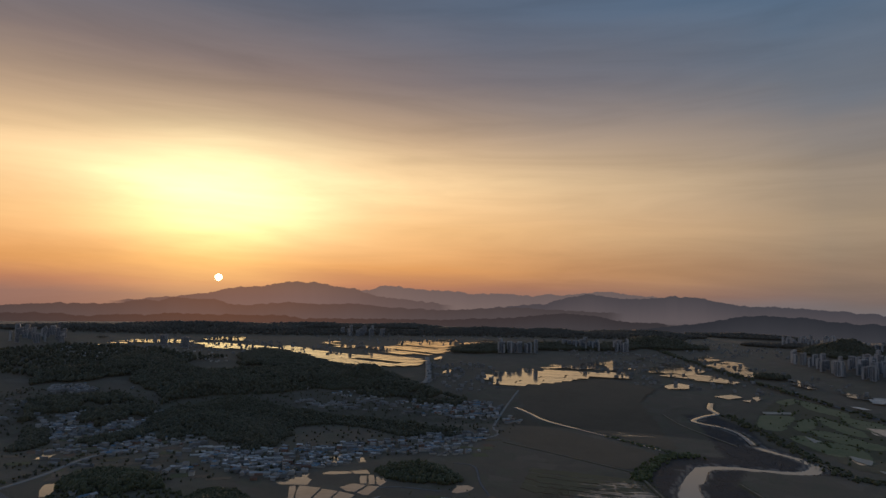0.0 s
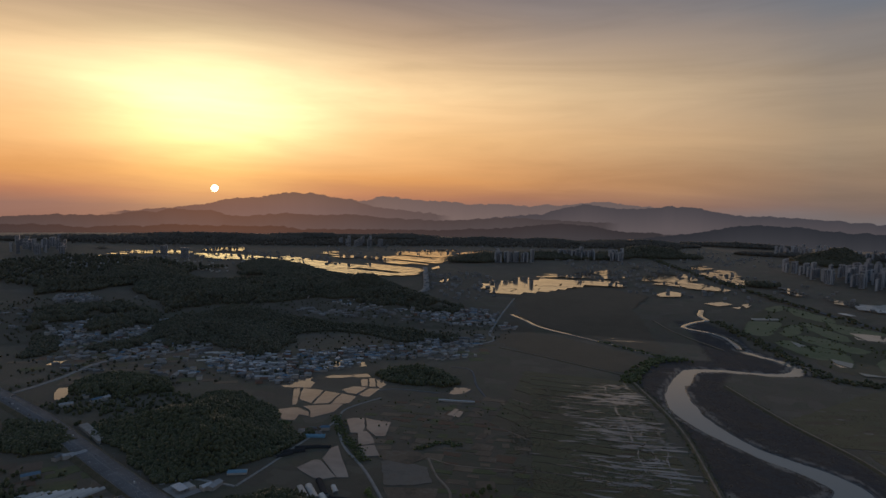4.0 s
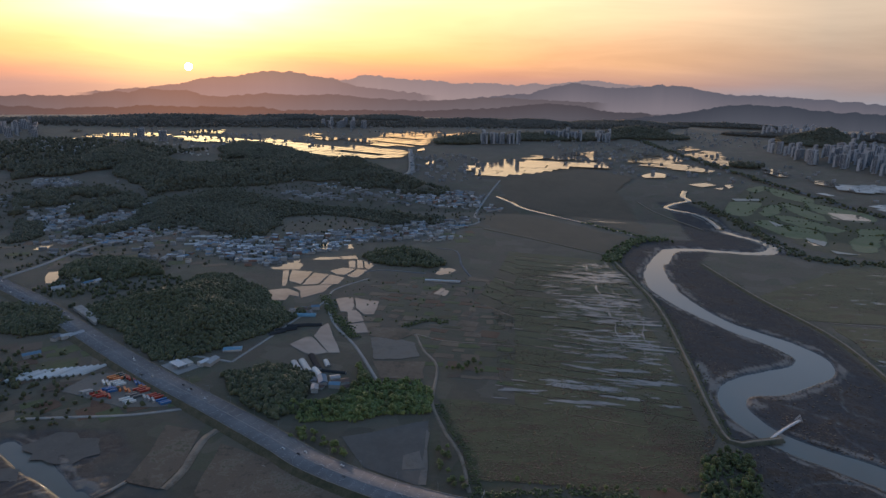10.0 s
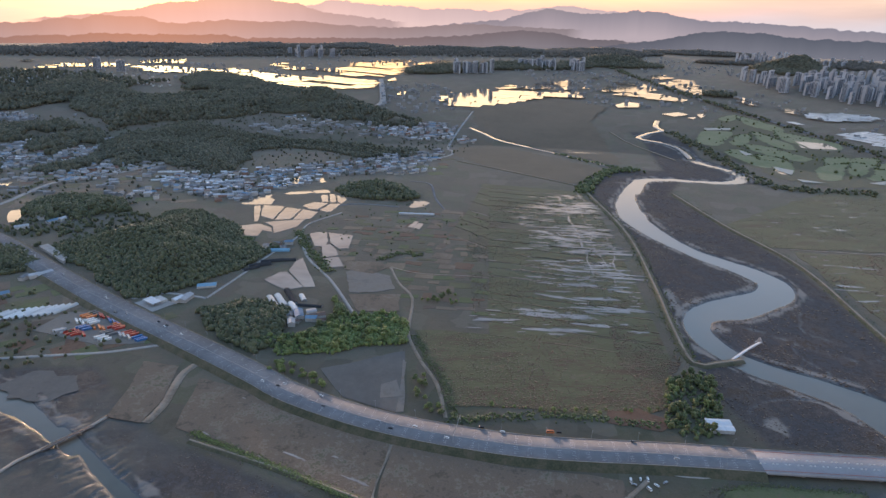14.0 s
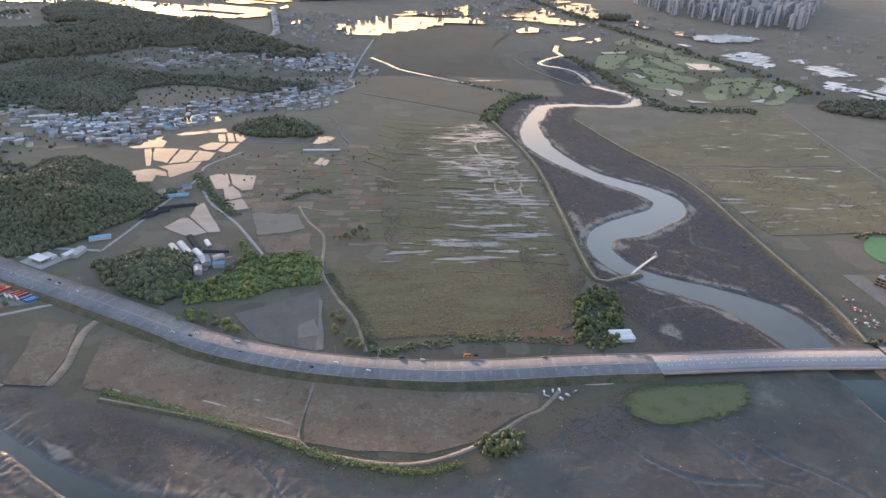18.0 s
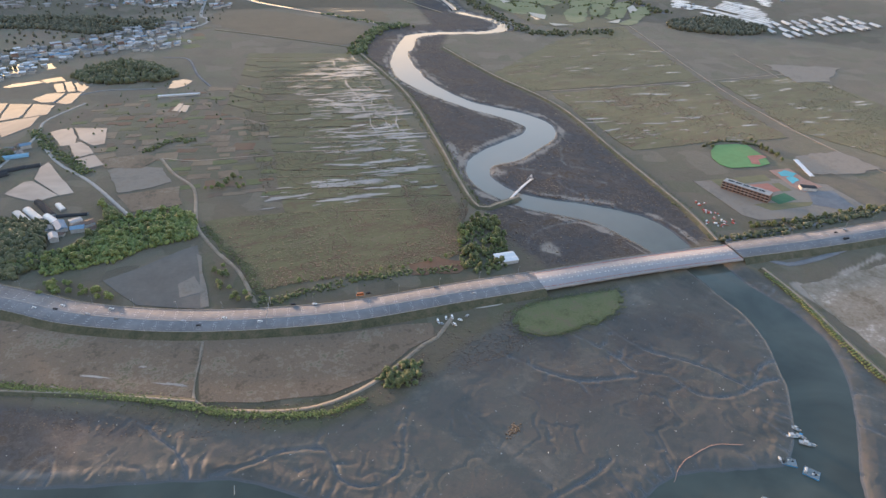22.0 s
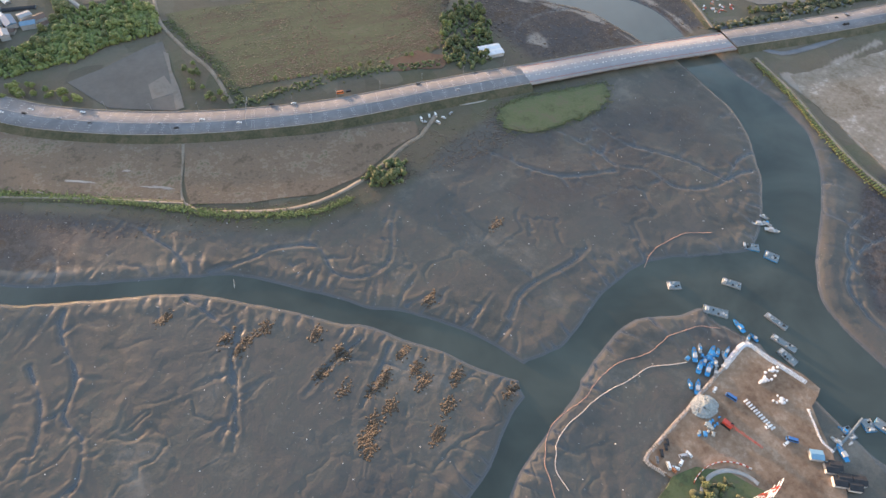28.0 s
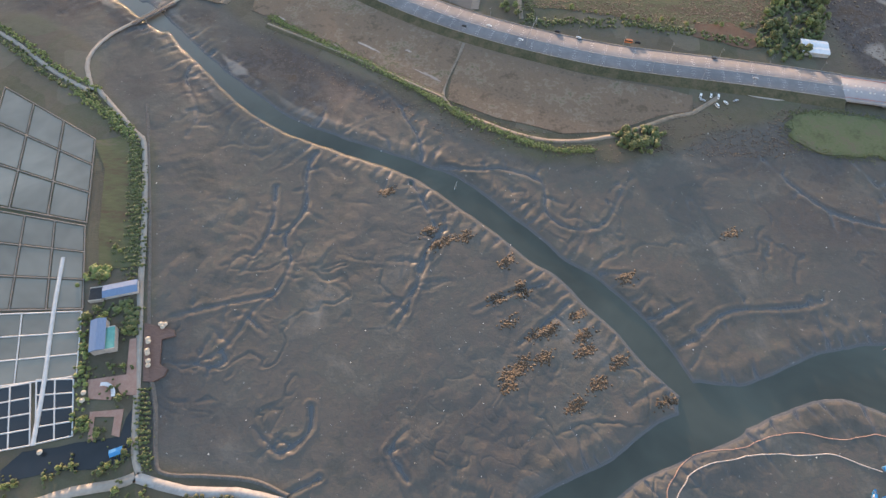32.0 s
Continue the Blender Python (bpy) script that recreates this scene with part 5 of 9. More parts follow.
# ---- ground ----
def ground_material():
    m = bpy.data.materials.new("tidal_ground")
    m.use_nodes = True
    nt = m.node_tree
    p = nt.nodes["Principled BSDF"]
    pos = nt.nodes.new("ShaderNodeNewGeometry").outputs["Position"]
    att = nt.nodes.new("ShaderNodeAttribute")
    att.attribute_name = "cover"
    sep = nt.nodes.new("ShaderNodeSeparateColor")
    nt.links.new(att.outputs["Color"], sep.inputs[0])
    mudf, marshf, wet = sep.outputs[0], sep.outputs[1], sep.outputs[2]
    n1, n2, n3 = noise_node(nt, pos, 0.018, 5, 0.6, 0.5), noise_node(nt, pos, 0.11, 5, 0.62), noise_node(nt, pos, 0.7, 4, 0.6)
    calm = math_node(nt, "MULTIPLY_ADD", math_node(nt, "SUBTRACT", n2, 0.5), 0.32, n1)
    calm = math_node(nt, "MULTIPLY_ADD", math_node(nt, "SUBTRACT", n3, 0.5), 0.16, calm)
    blend = math_node(nt, "MULTIPLY_ADD", math_node(nt, "SUBTRACT", n2, 0.5), 0.6, n1)
    blend = math_node(nt, "MULTIPLY_ADD", math_node(nt, "SUBTRACT", n3, 0.5), 0.35, blend)
    farm = ramp(nt, blend, [(0.25, (0.065, 0.058, 0.04)), (0.38, (0.10, 0.088, 0.06)), (0.48, (0.125, 0.104, 0.076)), (0.56, (0.09, 0.09, 0.052)), (0.64, (0.135, 0.112, 0.084)), (0.76, (0.095, 0.078, 0.054))])
    # patchwork of small plots, each of its own crop or soil
    wander = nt.nodes.new("ShaderNodeTexNoise")
    wander.inputs["Scale"].default_value = 0.012
    nt.links.new(pos, wander.inputs["Vector"])
    off = nt.nodes.new("ShaderNodeVectorMath")
    off.operation = "MULTIPLY_ADD"
    nt.links.new(wander.outputs["Color"], off.inputs[0])
    off.inputs[1].default_value = (45, 45, 0)
    nt.links.new(mapping(nt, pos, (1.0, 1.0, 0.0), (0, 0, 18)), off.inputs[2])
    cells = nt.nodes.new("ShaderNodeTexVoronoi")
    cells.distance = "CHEBYCHEV"
    cells.inputs["Scale"].default_value = 0.024
    nt.links.new(off.outputs[0], cells.inputs["Vector"])
    pick = nt.nodes.new("ShaderNodeSeparateColor")
    nt.links.new(cells.outputs["Color"], pick.inputs[0])
    crops = ramp(nt, pick.outputs[0], [(0.0, (0.060, 0.068, 0.034)), (0.25, (0.12, 0.095, 0.066)), (0.45, (0.07, 0.062, 0.042)), (0.6, (0.155, 0.13, 0.098)), (0.75, (0.085, 0.09, 0.048)), (1.0, (0.11, 0.08, 0.058))])
    farm = mix(nt, 0.55, farm, crops)
    mudc = ramp(nt, calm, [(0.25, (0.073, 0.071, 0.065)), (0.38, (0.096, 0.093, 0.081)), (0.47, (0.125, 0.109, 0.093)), (0.54, (0.107, 0.104, 0.089)), (0.62, (0.144, 0.129, 0.109)), (0.74, (0.202, 0.181, 0.151))])
    marshc = ramp(nt, blend, [(0.28, (0.048, 0.045, 0.046)), (0.42, (0.081, 0.078, 0.081)), (0.5, (0.059, 0.048, 0.044)), (0.58, (0.109, 0.096, 0.088)), (0.66, (0.067, 0.048, 0.037)), (0.76, (0.114, 0.088, 0.066))])
    broad = ramp(nt, noise_node(nt, pos, 0.0075, 3, 0.5, 0.6), [(0.42, 0.0), (0.62, 1.0)])
    mudc = mix(nt, math_node(nt, "MULTIPLY", broad, 0.55), mudc, (0.09, 0.092, 0.088))
    c = mix(nt, mudf, farm, mudc)
    c = mix(nt, marshf, c, marshc)
    c = mix(nt, math_node(nt, "MULTIPLY", att.outputs["Alpha"], 0.85), c, mix(nt, n2, (0.20, 0.175, 0.15), (0.40, 0.35, 0.30)))
    c = mix(nt, math_node(nt, "MULTIPLY", wet, 0.8), c, (0.085, 0.085, 0.086))
    fleck = math_node(nt, "GREATER_THAN", noise_node(nt, pos, 0.42, 2, 0.4), 0.735)
    c = mix(nt, math_node(nt, "MULTIPLY", math_node(nt, "MULTIPLY", fleck, mudf), 0.25), c, (0.45, 0.42, 0.38))
    nt.links.new(c, p.inputs["Base Color"])
    sheen = math_node(nt, "MAXIMUM", mudf, marshf)
    r = math_node(nt, "MULTIPLY_ADD", sheen, -0.30, 0.9)
    r = math_node(nt, "MULTIPLY_ADD", wet, -0.42, r)
    nt.links.new(math_node(nt, "MULTIPLY_ADD", math_node(nt, "SUBTRACT", n2, 0.5), 0.35, r), p.inputs["Roughness"])
    nt.links.new(math_node(nt, "MULTIPLY_ADD", wet, 0.4, 0.12), p.inputs["Specular IOR Level"])
    nt.links.new(math_node(nt, "MULTIPLY_ADD", sheen, -HAZE_SHEEN, HAZE_SHEEN), p.inputs["Sheen Weight"])
    b = nt.nodes.new("ShaderNodeBump")
    b.inputs["Strength"].default_value, b.inputs["Distance"].default_value = 0.45, 1.0
    relief = math_node(nt, "ADD", n2, math_node(nt, "MULTIPLY", n3, 0.45))
    nt.links.new(relief, b.inputs["Height"])
    nt.links.new(b.outputs[0], p.inputs["Normal"])
    return m


def build_ground():
    az = np.radians(np.concatenate([np.linspace(-180, -72, 23)[:-1], np.linspace(-72, 80, 680)[:-1], np.linspace(80, 180, 21)]))
    rad = np.concatenate([[12.0], np.exp(np.linspace(math.log(24.0), math.log(90.0), 60)), np.exp(np.linspace(math.log(90.4), math.log(720.0), 560)), np.exp(np.linspace(math.log(725.0), math.log(8900.0), 340))])
    A, R = np.meshgrid(az, rad)
    x, y = (R * np.sin(A)).ravel(), (R * np.cos(A)).ravel()
    h, mud, marsh, wet, silt = land(x, y)
    h = np.where(np.hypot(x, y) > FAR, h - np.clip((np.hypot(x, y) - 2500) / 100, 0, 7), h)
    p = draw_in(np.c_[x, y, h])
    n = len(az)
    rim = p[-n:].copy()
    for reach in (4700.0, 4850.0, 4990.0):
        ring = rim.copy()
        ring[:, :2] *= reach / np.hypot(rim[:, 0], rim[:, 1])[:, None]
        ring[:, 2] -= (reach - 4600.0) * 0.25
        p = np.vstack([p, ring])
    pad = np.zeros(3 * n)
    mud, marsh, wet, silt = np.r_[mud, pad], np.r_[marsh, pad], np.r_[wet, pad], np.r_[silt, pad]
    idx = np.arange(len(p)).reshape(len(rad) + 3, n)
    f = np.stack([idx[:-1, :-1], idx[1:, :-1], idx[1:, 1:], idx[:-1, 1:]], -1).reshape(-1, 4)[:, ::-1]
    me = arrays_mesh("ground", p, f)
    col = me.attributes.new("cover", "FLOAT_COLOR", "POINT")
    col.data.foreach_set("color", np.c_[mud, marsh, wet, silt].astype(np.float32).ravel())
    soft_shade(me)
    put("ground", me, ground_material(), label="tidal mudflat, salt marsh and dim farmland", category="ground", kind="structure")


build_ground()

# tidal water: one level sheet that shows where the land dips below it
deep_water = water_material("tidal_water", (0.062, 0.070, 0.058), 0.06, 0.02, 0.25)
wt = deep_water.node_tree
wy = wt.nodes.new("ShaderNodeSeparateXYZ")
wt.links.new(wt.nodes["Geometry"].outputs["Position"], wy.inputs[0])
# paler northward: silt, plus base colour standing in for mirrored sky
silt_sky_share = ramp(wt, math_node(wt, "DIVIDE", wy.outputs[1], 1500.0), [(0.22, 0.0), (0.33, 0.35), (0.6, 1.0)])
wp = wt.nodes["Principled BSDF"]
wt.links.new(mix(wt, silt_sky_share, wp.inputs["Base Color"].links[0].from_socket, (0.42, 0.37, 0.31)), wp.inputs["Base Color"])
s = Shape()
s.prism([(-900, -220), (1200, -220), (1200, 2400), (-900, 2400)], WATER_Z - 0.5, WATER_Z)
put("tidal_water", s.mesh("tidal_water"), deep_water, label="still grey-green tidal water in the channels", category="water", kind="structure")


# ---- roads ----
asphalt = material("asphalt", [(0.165, 0.167, 0.176), (0.20, 0.202, 0.21), (0.24, 0.24, 0.246)], 0.02, 0.84, 0.1, 0.5, spec=0.08, space="World")
deck_mat = material("bridge_deck", [(0.30, 0.295, 0.30), (0.36, 0.355, 0.36)], 0.03, 0.84, 0.1, 0.5, spec=0.08, space="World")
concrete = material("concrete", [(0.30, 0.285, 0.265), (0.42, 0.40, 0.375)], 0.1, 0.8, 0.2, 1.2, space="World")
dirt = material("dirt_track", [(0.170, 0.136, 0.102), (0.255, 0.212, 0.162), (0.306, 0.255, 0.200)], 0.03, 0.9, 0.3, 0.5, space="World")
verge = material("verge_grass", [(0.05, 0.052, 0.028), (0.085, 0.08, 0.045), (0.125, 0.10, 0.065)], 0.09, 0.9, 0.6, 0.8, space="World")
paint = material("road_paint", [(0.6, 0.6, 0.58), (0.75, 0.75, 0.72)], 0.3, 0.7, 0.0, 1.0, space="World")
ROAD_WIDTH, ROAD_Z = 31.0, 5.0


def build_highway(name, line, label):
    p = smooth_line(line, 8)
    v, f = ribbon(p, ROAD_WIDTH + 3, ROAD_Z, skirt=7.0, drop=ROAD_Z + 0.6)
    put(name + "_embankment", arrays_mesh(name, v, f), verge, label="grassy embankment of the highway", category="embankment", kind="structure")
    v, f = ribbon(p, ROAD_WIDTH, ROAD_Z + 0.15, thick=0.6)
    road = put(name, arrays_mesh(name, v, f), asphalt, label=label, category="road", kind="structure")
    for side in (-1, 1):
        v, f = ribbon(offset_line(p, side * (ROAD_WIDTH / 2 + 0.4)), 0.25, ROAD_Z + 0.5, thick=0.4)
        put("crash_barrier", arrays_mesh("barrier", v, f), concrete, road)
    v, f = ribbon(p, 0.6, ROAD_Z + 0.4, thick=0.3)
    put("median_barrier", arrays_mesh("median", v, f), concrete, road)
    return road, p


highway, HIGHWAY = build_highway("road_highway", ROAD_LINE, "wide grey multi-lane highway with faint dashed lane lines")
highway_east, HIGHWAY_EAST = build_highway("road_highway_east", ROAD_EAST, "grey highway beyond the bridge with road works")


def lane_dashes(p, parent, lanes):
    s = Shape()
    q = smooth_line(p, 5)[::1]
    for off in lanes:
        o = offset_line(q, off)
        for i in range(0, len(o) - 1, 3):
            d = o[i + 1] - o[i]
            n = np.linalg.norm(d)
            if n < 1e-3:
                continue
            m, turn = (o[i] + o[i + 1]) / 2, math.degrees(math.atan2(d[1], d[0]))
            s.box(m[0], m[1], ROAD_Z + 0.155, n * 0.8, 0.16, 0.012, turn)
    tagged(part("lane_dashes", s, paint, parent, "white dashed lane lines"), kind="stuff")


lane_dashes(HIGHWAY, highway, (-12.4, -9.2, -6.0, -2.8, 2.8, 6.0, 9.2, 12.4))
lane_dashes(HIGHWAY_EAST, highway_east, (-9.2, -6.0, 6.0, 9.2))


def build_bridge():
    p = smooth_line(BRIDGE_LINE, 10)
    v, f = ribbon(p, 32, ROAD_Z + 0.2, thick=1.8)
    bridge = put("bridge", arrays_mesh("bridge", v, f), deck_mat, label="long pale concrete road bridge over the tidal channel", category="bridge", kind="structure")
    red = material("red_rail", [(0.32, 0.09, 0.07), (0.42, 0.14, 0.11)], 0.2, 0.6, 0.0)
    white = material("white_barrier", [(0.55, 0.54, 0.52), (0.75, 0.74, 0.72)], 0.2, 0.6, 0.0)
    for side in (-1, 1):
        v, f = ribbon(offset_line(p, side * 15.8), 0.3, ROAD_Z + 0.75, thick=0.6)
        put("parapet", arrays_mesh("parapet", v, f), concrete, bridge)
        v, f = ribbon(offset_line(p, side * 12.6), 0.2, ROAD_Z + 0.6, thick=0.3)
        put("walkway_rail", arrays_mesh("rail", v, f), red, bridge, "dull red walkway rail")
    block = Shape().box(0, 0, 0, 1.7, 0.6, 0.6, 0, 0.8).mesh("barrier_block")
    block.materials.append(white)
    for off in (-3.4, 3.4):
        o = smooth_line(offset_line(p, off), 3.0)
        for i in range(len(o) - 1):
            d = o[i + 1] - o[i]
            if i % 3 == 2:
                continue
            b = new("barrier_block", block)
            b.parent = bridge
            b.matrix_basis = pose(o[i][0], o[i][1], ROAD_Z + 0.2, 0, 0, math.degrees(math.atan2(d[1], d[0])))
    total = len(p)
    for k in range(1, 7):
        c = p[int(k * (total - 1) / 7)]
        turn = -10
        pier = Shape().box(c[0], c[1], -5, 2.2, 20, 7.6, turn).box(c[0], c[1], 2.4, 3.0, 31, 1.2, turn)
        part("pier", pier, concrete, bridge, "concrete bridge pier with a cross-head")


build_bridge()


def build_track(name, line, width, z=0.35, mat=None, label="pale dirt track", bank=0.0):
    p = smooth_line(line, 12)
    hz = z + bank
    if bank:
        v, f = ribbon(p, width + 3, hz - 0.08, skirt=bank * 2.2, drop=bank + 0.5)
        put("embankment_" + name, arrays_mesh(name, draw_in(v), f), verge, label="grassy levee bank", category="levee", kind="structure")
    v, f = ribbon(p, width, hz, thick=0.4)
    return put("road_" + name, arrays_mesh(name, draw_in(v), f), mat or dirt, label=label, category="track", kind="structure")


for name, line, width, bank in (("east_levee", TRACK_EAST_LEVEE, 3.2, 1.6), ("west_levee", TRACK_WEST_LEVEE, 3.2, 1.6), ("field", TRACK_FIELD, 4.0, 0), ("cross", TRACK_CROSS, 2.2, 0),
                                ("east_a", TRACK_EAST_A, 3.0, 0), ("east_b", TRACK_EAST_B, 3.5, 0), ("east_c", TRACK_EAST_C, 3.0, 0), ("south", TRACK_SOUTH, 4.0, 0),
                                ("west_bank", TRACK_LEVEE_W, 2.0, 1.0), ("south_east_levee", LEVEE_EAST_SOUTH, 3.0, 1.5), ("dike", DIKE_FIELD, 3, 0.8), ("river", RIVER_ROAD, 4, 0.5),
                                ("golf_edge", GOLF_EDGE, 5, 0.6), ("junction_west", JUNCTION_WEST, 9, 0)):
    build_track(name, line, width, 0.35, None, "pale dirt track on the levee" if bank else "pale dirt farm track", bank)
for name, line, width in (("village", VILLAGE_ROAD, 12), ("village_b", VILLAGE_ROAD_B, 5), ("village_c", VILLAGE_ROAD_C, 5), ("village_d", VILLAGE_ROAD_D, 8), ("village_e", VILLAGE_ROAD_E, 5),
                          ("farm_a", FARM_ROAD_A, 4.5), ("farm_b", FARM_ROAD_B, 4.5), ("farm_c", FARM_ROAD_C, 10), ("local_west", ROAD_WEST_LOCAL, 5), ("service", SERVICE_ROAD, 6),
                          ("ramp_east", [(586, 366), (600, 347), (645, 342), (692, 344), (730, 350), (790, 362)], 7), ("ramp_mid", RAMP_MID, 5), ("far", FAR_ROAD, 30), ("rail", RAIL_LINE, 16)):
    build_track(name, line, width, 0.4, concrete if name in ("ramp_mid", "local_west", "far", "farm_c", "village", "village_b", "village_d", "farm_a", "farm_b") else asphalt, "narrow paved local road")
path_pale = material("pale_path", [(0.30, 0.265, 0.225), (0.40, 0.355, 0.30)], 0.05, 0.84, 0.1, 0.6, space="World")
for name, line, width in (("salt_path", PATH_SALT, 4.2), ("salt_path_north", PATH_SALT_N, 4), ("salt_path_bridge", PATH_SALT_NE, 4), ("salt_path_south", PATH_SALT_S, 6), ("salt_path_west", PATH_SALT_W, 6)):
    build_track(name, line, width, 0.5, path_pale if "south" not in name else concrete, "pale footpath on the seawall")

# ---- fields and ponds ----
field_brown = material("bare_field", [(0.089, 0.074, 0.052), (0.126, 0.095, 0.067), (0.163, 0.124, 0.092), (0.141, 0.104, 0.070), (0.207, 0.167, 0.130), (0.118, 0.104, 0.063)], 0.022, 0.95, 0.4, 0.35, space="World")
field_olive = material("rough_pasture", [(0.083, 0.056, 0.036), (0.086, 0.078, 0.043), (0.092, 0.096, 0.046), (0.101, 0.105, 0.050), (0.126, 0.108, 0.069)], 0.022, 0.95, 0.5, 0.22, stretch=(0.6, 2.2, 1), rot=12, space="World")
field_far = material("far_meadow", [(0.081, 0.068, 0.046), (0.096, 0.081, 0.055), (0.112, 0.090, 0.062)], 0.006, 0.95, 0.2, 0.1, space="World")
meadow_mat = material("reed_meadow", [(0.072, 0.084, 0.040), (0.100, 0.120, 0.052), (0.112, 0.124, 0.060), (0.124, 0.108, 0.068)], 0.06, 0.95, 0.6, 0.5, space="World")
mud_dark = material("dark_basin_mud", [(0.10, 0.096, 0.09), (0.13, 0.124, 0.115)], 0.02, 0.95, 0.1, 0.3, space="World")
gravel = material("gravel_lot", [(0.145, 0.132, 0.115), (0.191, 0.174, 0.153), (0.170, 0.145, 0.115)], 0.03, 0.9, 0.3, 0.6, space="World")
earth = material("raw_earth", [(0.15, 0.095, 0.062), (0.21, 0.14, 0.092), (0.25, 0.175, 0.12), (0.32, 0.24, 0.175)], 0.04, 0.95, 0.5, 0.4, space="World")
# pond base colour is lifted to add to the sky it mirrors
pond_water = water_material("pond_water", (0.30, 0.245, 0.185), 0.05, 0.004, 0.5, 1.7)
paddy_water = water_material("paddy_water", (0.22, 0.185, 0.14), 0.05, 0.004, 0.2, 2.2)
# near-white base colour stands in for bright sky mirrored by the plots
strip_water = water_material("pale_sky_plot_water", (0.72, 0.68, 0.62), 0.25, 0.01, 0.2, 1.6)
silt_water = water_material("silty_puddle", (0.33, 0.285, 0.24), 0.15, 0.004, 0.5, 1.55)
field_red = material("reed_red", [(0.10, 0.055, 0.036), (0.14, 0.078, 0.05), (0.12, 0.09, 0.055)], 0.03, 0.95, 0.5, 0.4, space="World")
RNG = np.random.default_rng(4)


def patch(name, poly, mat, z, label, category="field", step=25.0, jitter=1.2, kind="structure", parent=None, depth=0.3, lean=1.0, rounded=False):
    """A level sheet of ground with an uneven edge."""
    out = round_outline(poly, step * 0.3) + RNG.normal(0, jitter * 0.35, 2) if rounded else rough_outline(poly, step, jitter, RNG)
    k, q = shrink(*np.mean(poly, axis=0))
    eye = np.array([0, 0, EYE_HEIGHT])
    s = Shape().prism([tuple(p) for p in out], z - depth, z)
    v = np.array(s.v)
    s.v = [tuple(p) for p in (1 - lean) * (eye + (v - eye) * k) + lean * draw_in(v)]
    return put(name, s.mesh(name), mat, parent, label, category, "", kind)


def wide_sheet(name, poly, mat, z, label, cell=14.0):
    """A far field laid over the rising land in small squares."""
    p = np.array(poly, float)
    gx, gy = np.arange(p[:, 0].min(), p[:, 0].max() + cell, cell), np.arange(p[:, 1].min(), p[:, 1].max() + cell, cell)
    X, Y = np.meshgrid(gx, gy)
    idx = np.arange(X.size).reshape(X.shape)
    keep = inside(p, X[:-1, :-1] + cell / 2 + 8 * fractal(X[:-1, :-1], Y[:-1, :-1], 60, 2, 3), Y[:-1, :-1] + cell / 2)
    f = np.stack([idx[:-1, :-1], idx[:-1, 1:], idx[1:, 1:], idx[1:, :-1]], -1)[keep]
    v = draw_in(np.c_[X.ravel(), Y.ravel(), np.full(X.size, z)])
    used, f = np.unique(f, return_inverse=True)
    return put(name, arrays_mesh(name, v[used], f.reshape(-1, 4)), mat, label=label, category="field", kind="structure")


patch("field_south_west", FIELD_SOUTH_W, field_brown, 0.5, "bare brown reclaimed field")
patch("field_south_east", FIELD_SOUTH_E, field_brown, 0.5, "bare brown reclaimed field ringed by a track")
patch("reed_meadow", MEADOW, meadow_mat, 0.25, "green reed meadow at the edge of the mud", step=6, jitter=1.6, depth=1.2)
patch("field_north", FIELD_NORTH, field_olive, 0.45, "rough olive pasture with reddish reeds", jitter=3)
patch("basin_bank", [(6, 618), (10, 613), (5, 518), (-2, 519)], gravel, 0.62, "pale rubble bank beside the drained basin", jitter=1.2)
patch("rubble_heap", [(-18, 567), (-2, 576), (4, 544), (-19, 542)], gravel, 0.66, "pale rubble in the drained basin", jitter=1.4)
patch("mud_basin", BASIN_DARK, mud_dark, 0.5, "dark drained mud basin", jitter=0.8)
wide_sheet("field_far", FIELD_FAR, field_far, 0.5, "flat dull green meadow")
wide_sheet("field_far_two", FIELD_FAR_B, field_far, 0.5, "flat dull green meadow")
patch("field_east_one", FIELD_EAST_A, field_olive, 0.5, "rough green pasture beyond the river", jitter=3)
patch("field_east_two", FIELD_EAST_B, field_olive, 0.5, "rough green pasture beyond the river", jitter=3)
patch("field_east_three", FIELD_EAST_C, field_olive, 0.5, "rough green pasture beyond the river", jitter=3)
patch("gravel_lot", GRAVEL_LOT, gravel, 0.72, "pale gravel lot", step=8, jitter=2)
patch("earth_patch", DIRT_NORTH_EAST, field_red, 0.6, "reddish bare earth", step=12, jitter=3)
patch("pond_bed", PONDBED_A, gravel, 0.6, "half-dry silty pond bed", step=8, jitter=1.5)
patch("pond_bed_two", PONDBED_B, field_brown, 0.64, "drained brown pond bed", jitter=1.5)
patch("dirt_field", DIRTFIELD_A, field_brown, 0.68, "bare brown field", jitter=1.5)
salt_flat = material("salt_crusted_flat", [(0.12, 0.10, 0.075), (0.17, 0.152, 0.12), (0.20, 0.178, 0.145), (0.235, 0.21, 0.175), (0.36, 0.335, 0.30)], 0.025, 0.9, 0.3, 0.3, space="World")
patch("salt_flat", [(578, 313), (647, 307), (714, 304), (823, 290), (590, 130), (548, 173), (561, 240), (566, 287)], salt_flat, 0.3, "grey-brown flat with pale salt crust", step=10, jitter=1.5)
patch("wet_lot", WET_LOT, gravel, 0.9, "pale wet gravel ground", step=14, jitter=4)
patch("west_lot", WEST_LOT, field_brown, 0.5, "bare brown lot", jitter=1)

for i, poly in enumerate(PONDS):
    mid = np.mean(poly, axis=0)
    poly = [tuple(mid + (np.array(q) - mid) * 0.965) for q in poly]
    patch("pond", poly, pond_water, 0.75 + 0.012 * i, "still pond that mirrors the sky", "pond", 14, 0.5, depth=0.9)


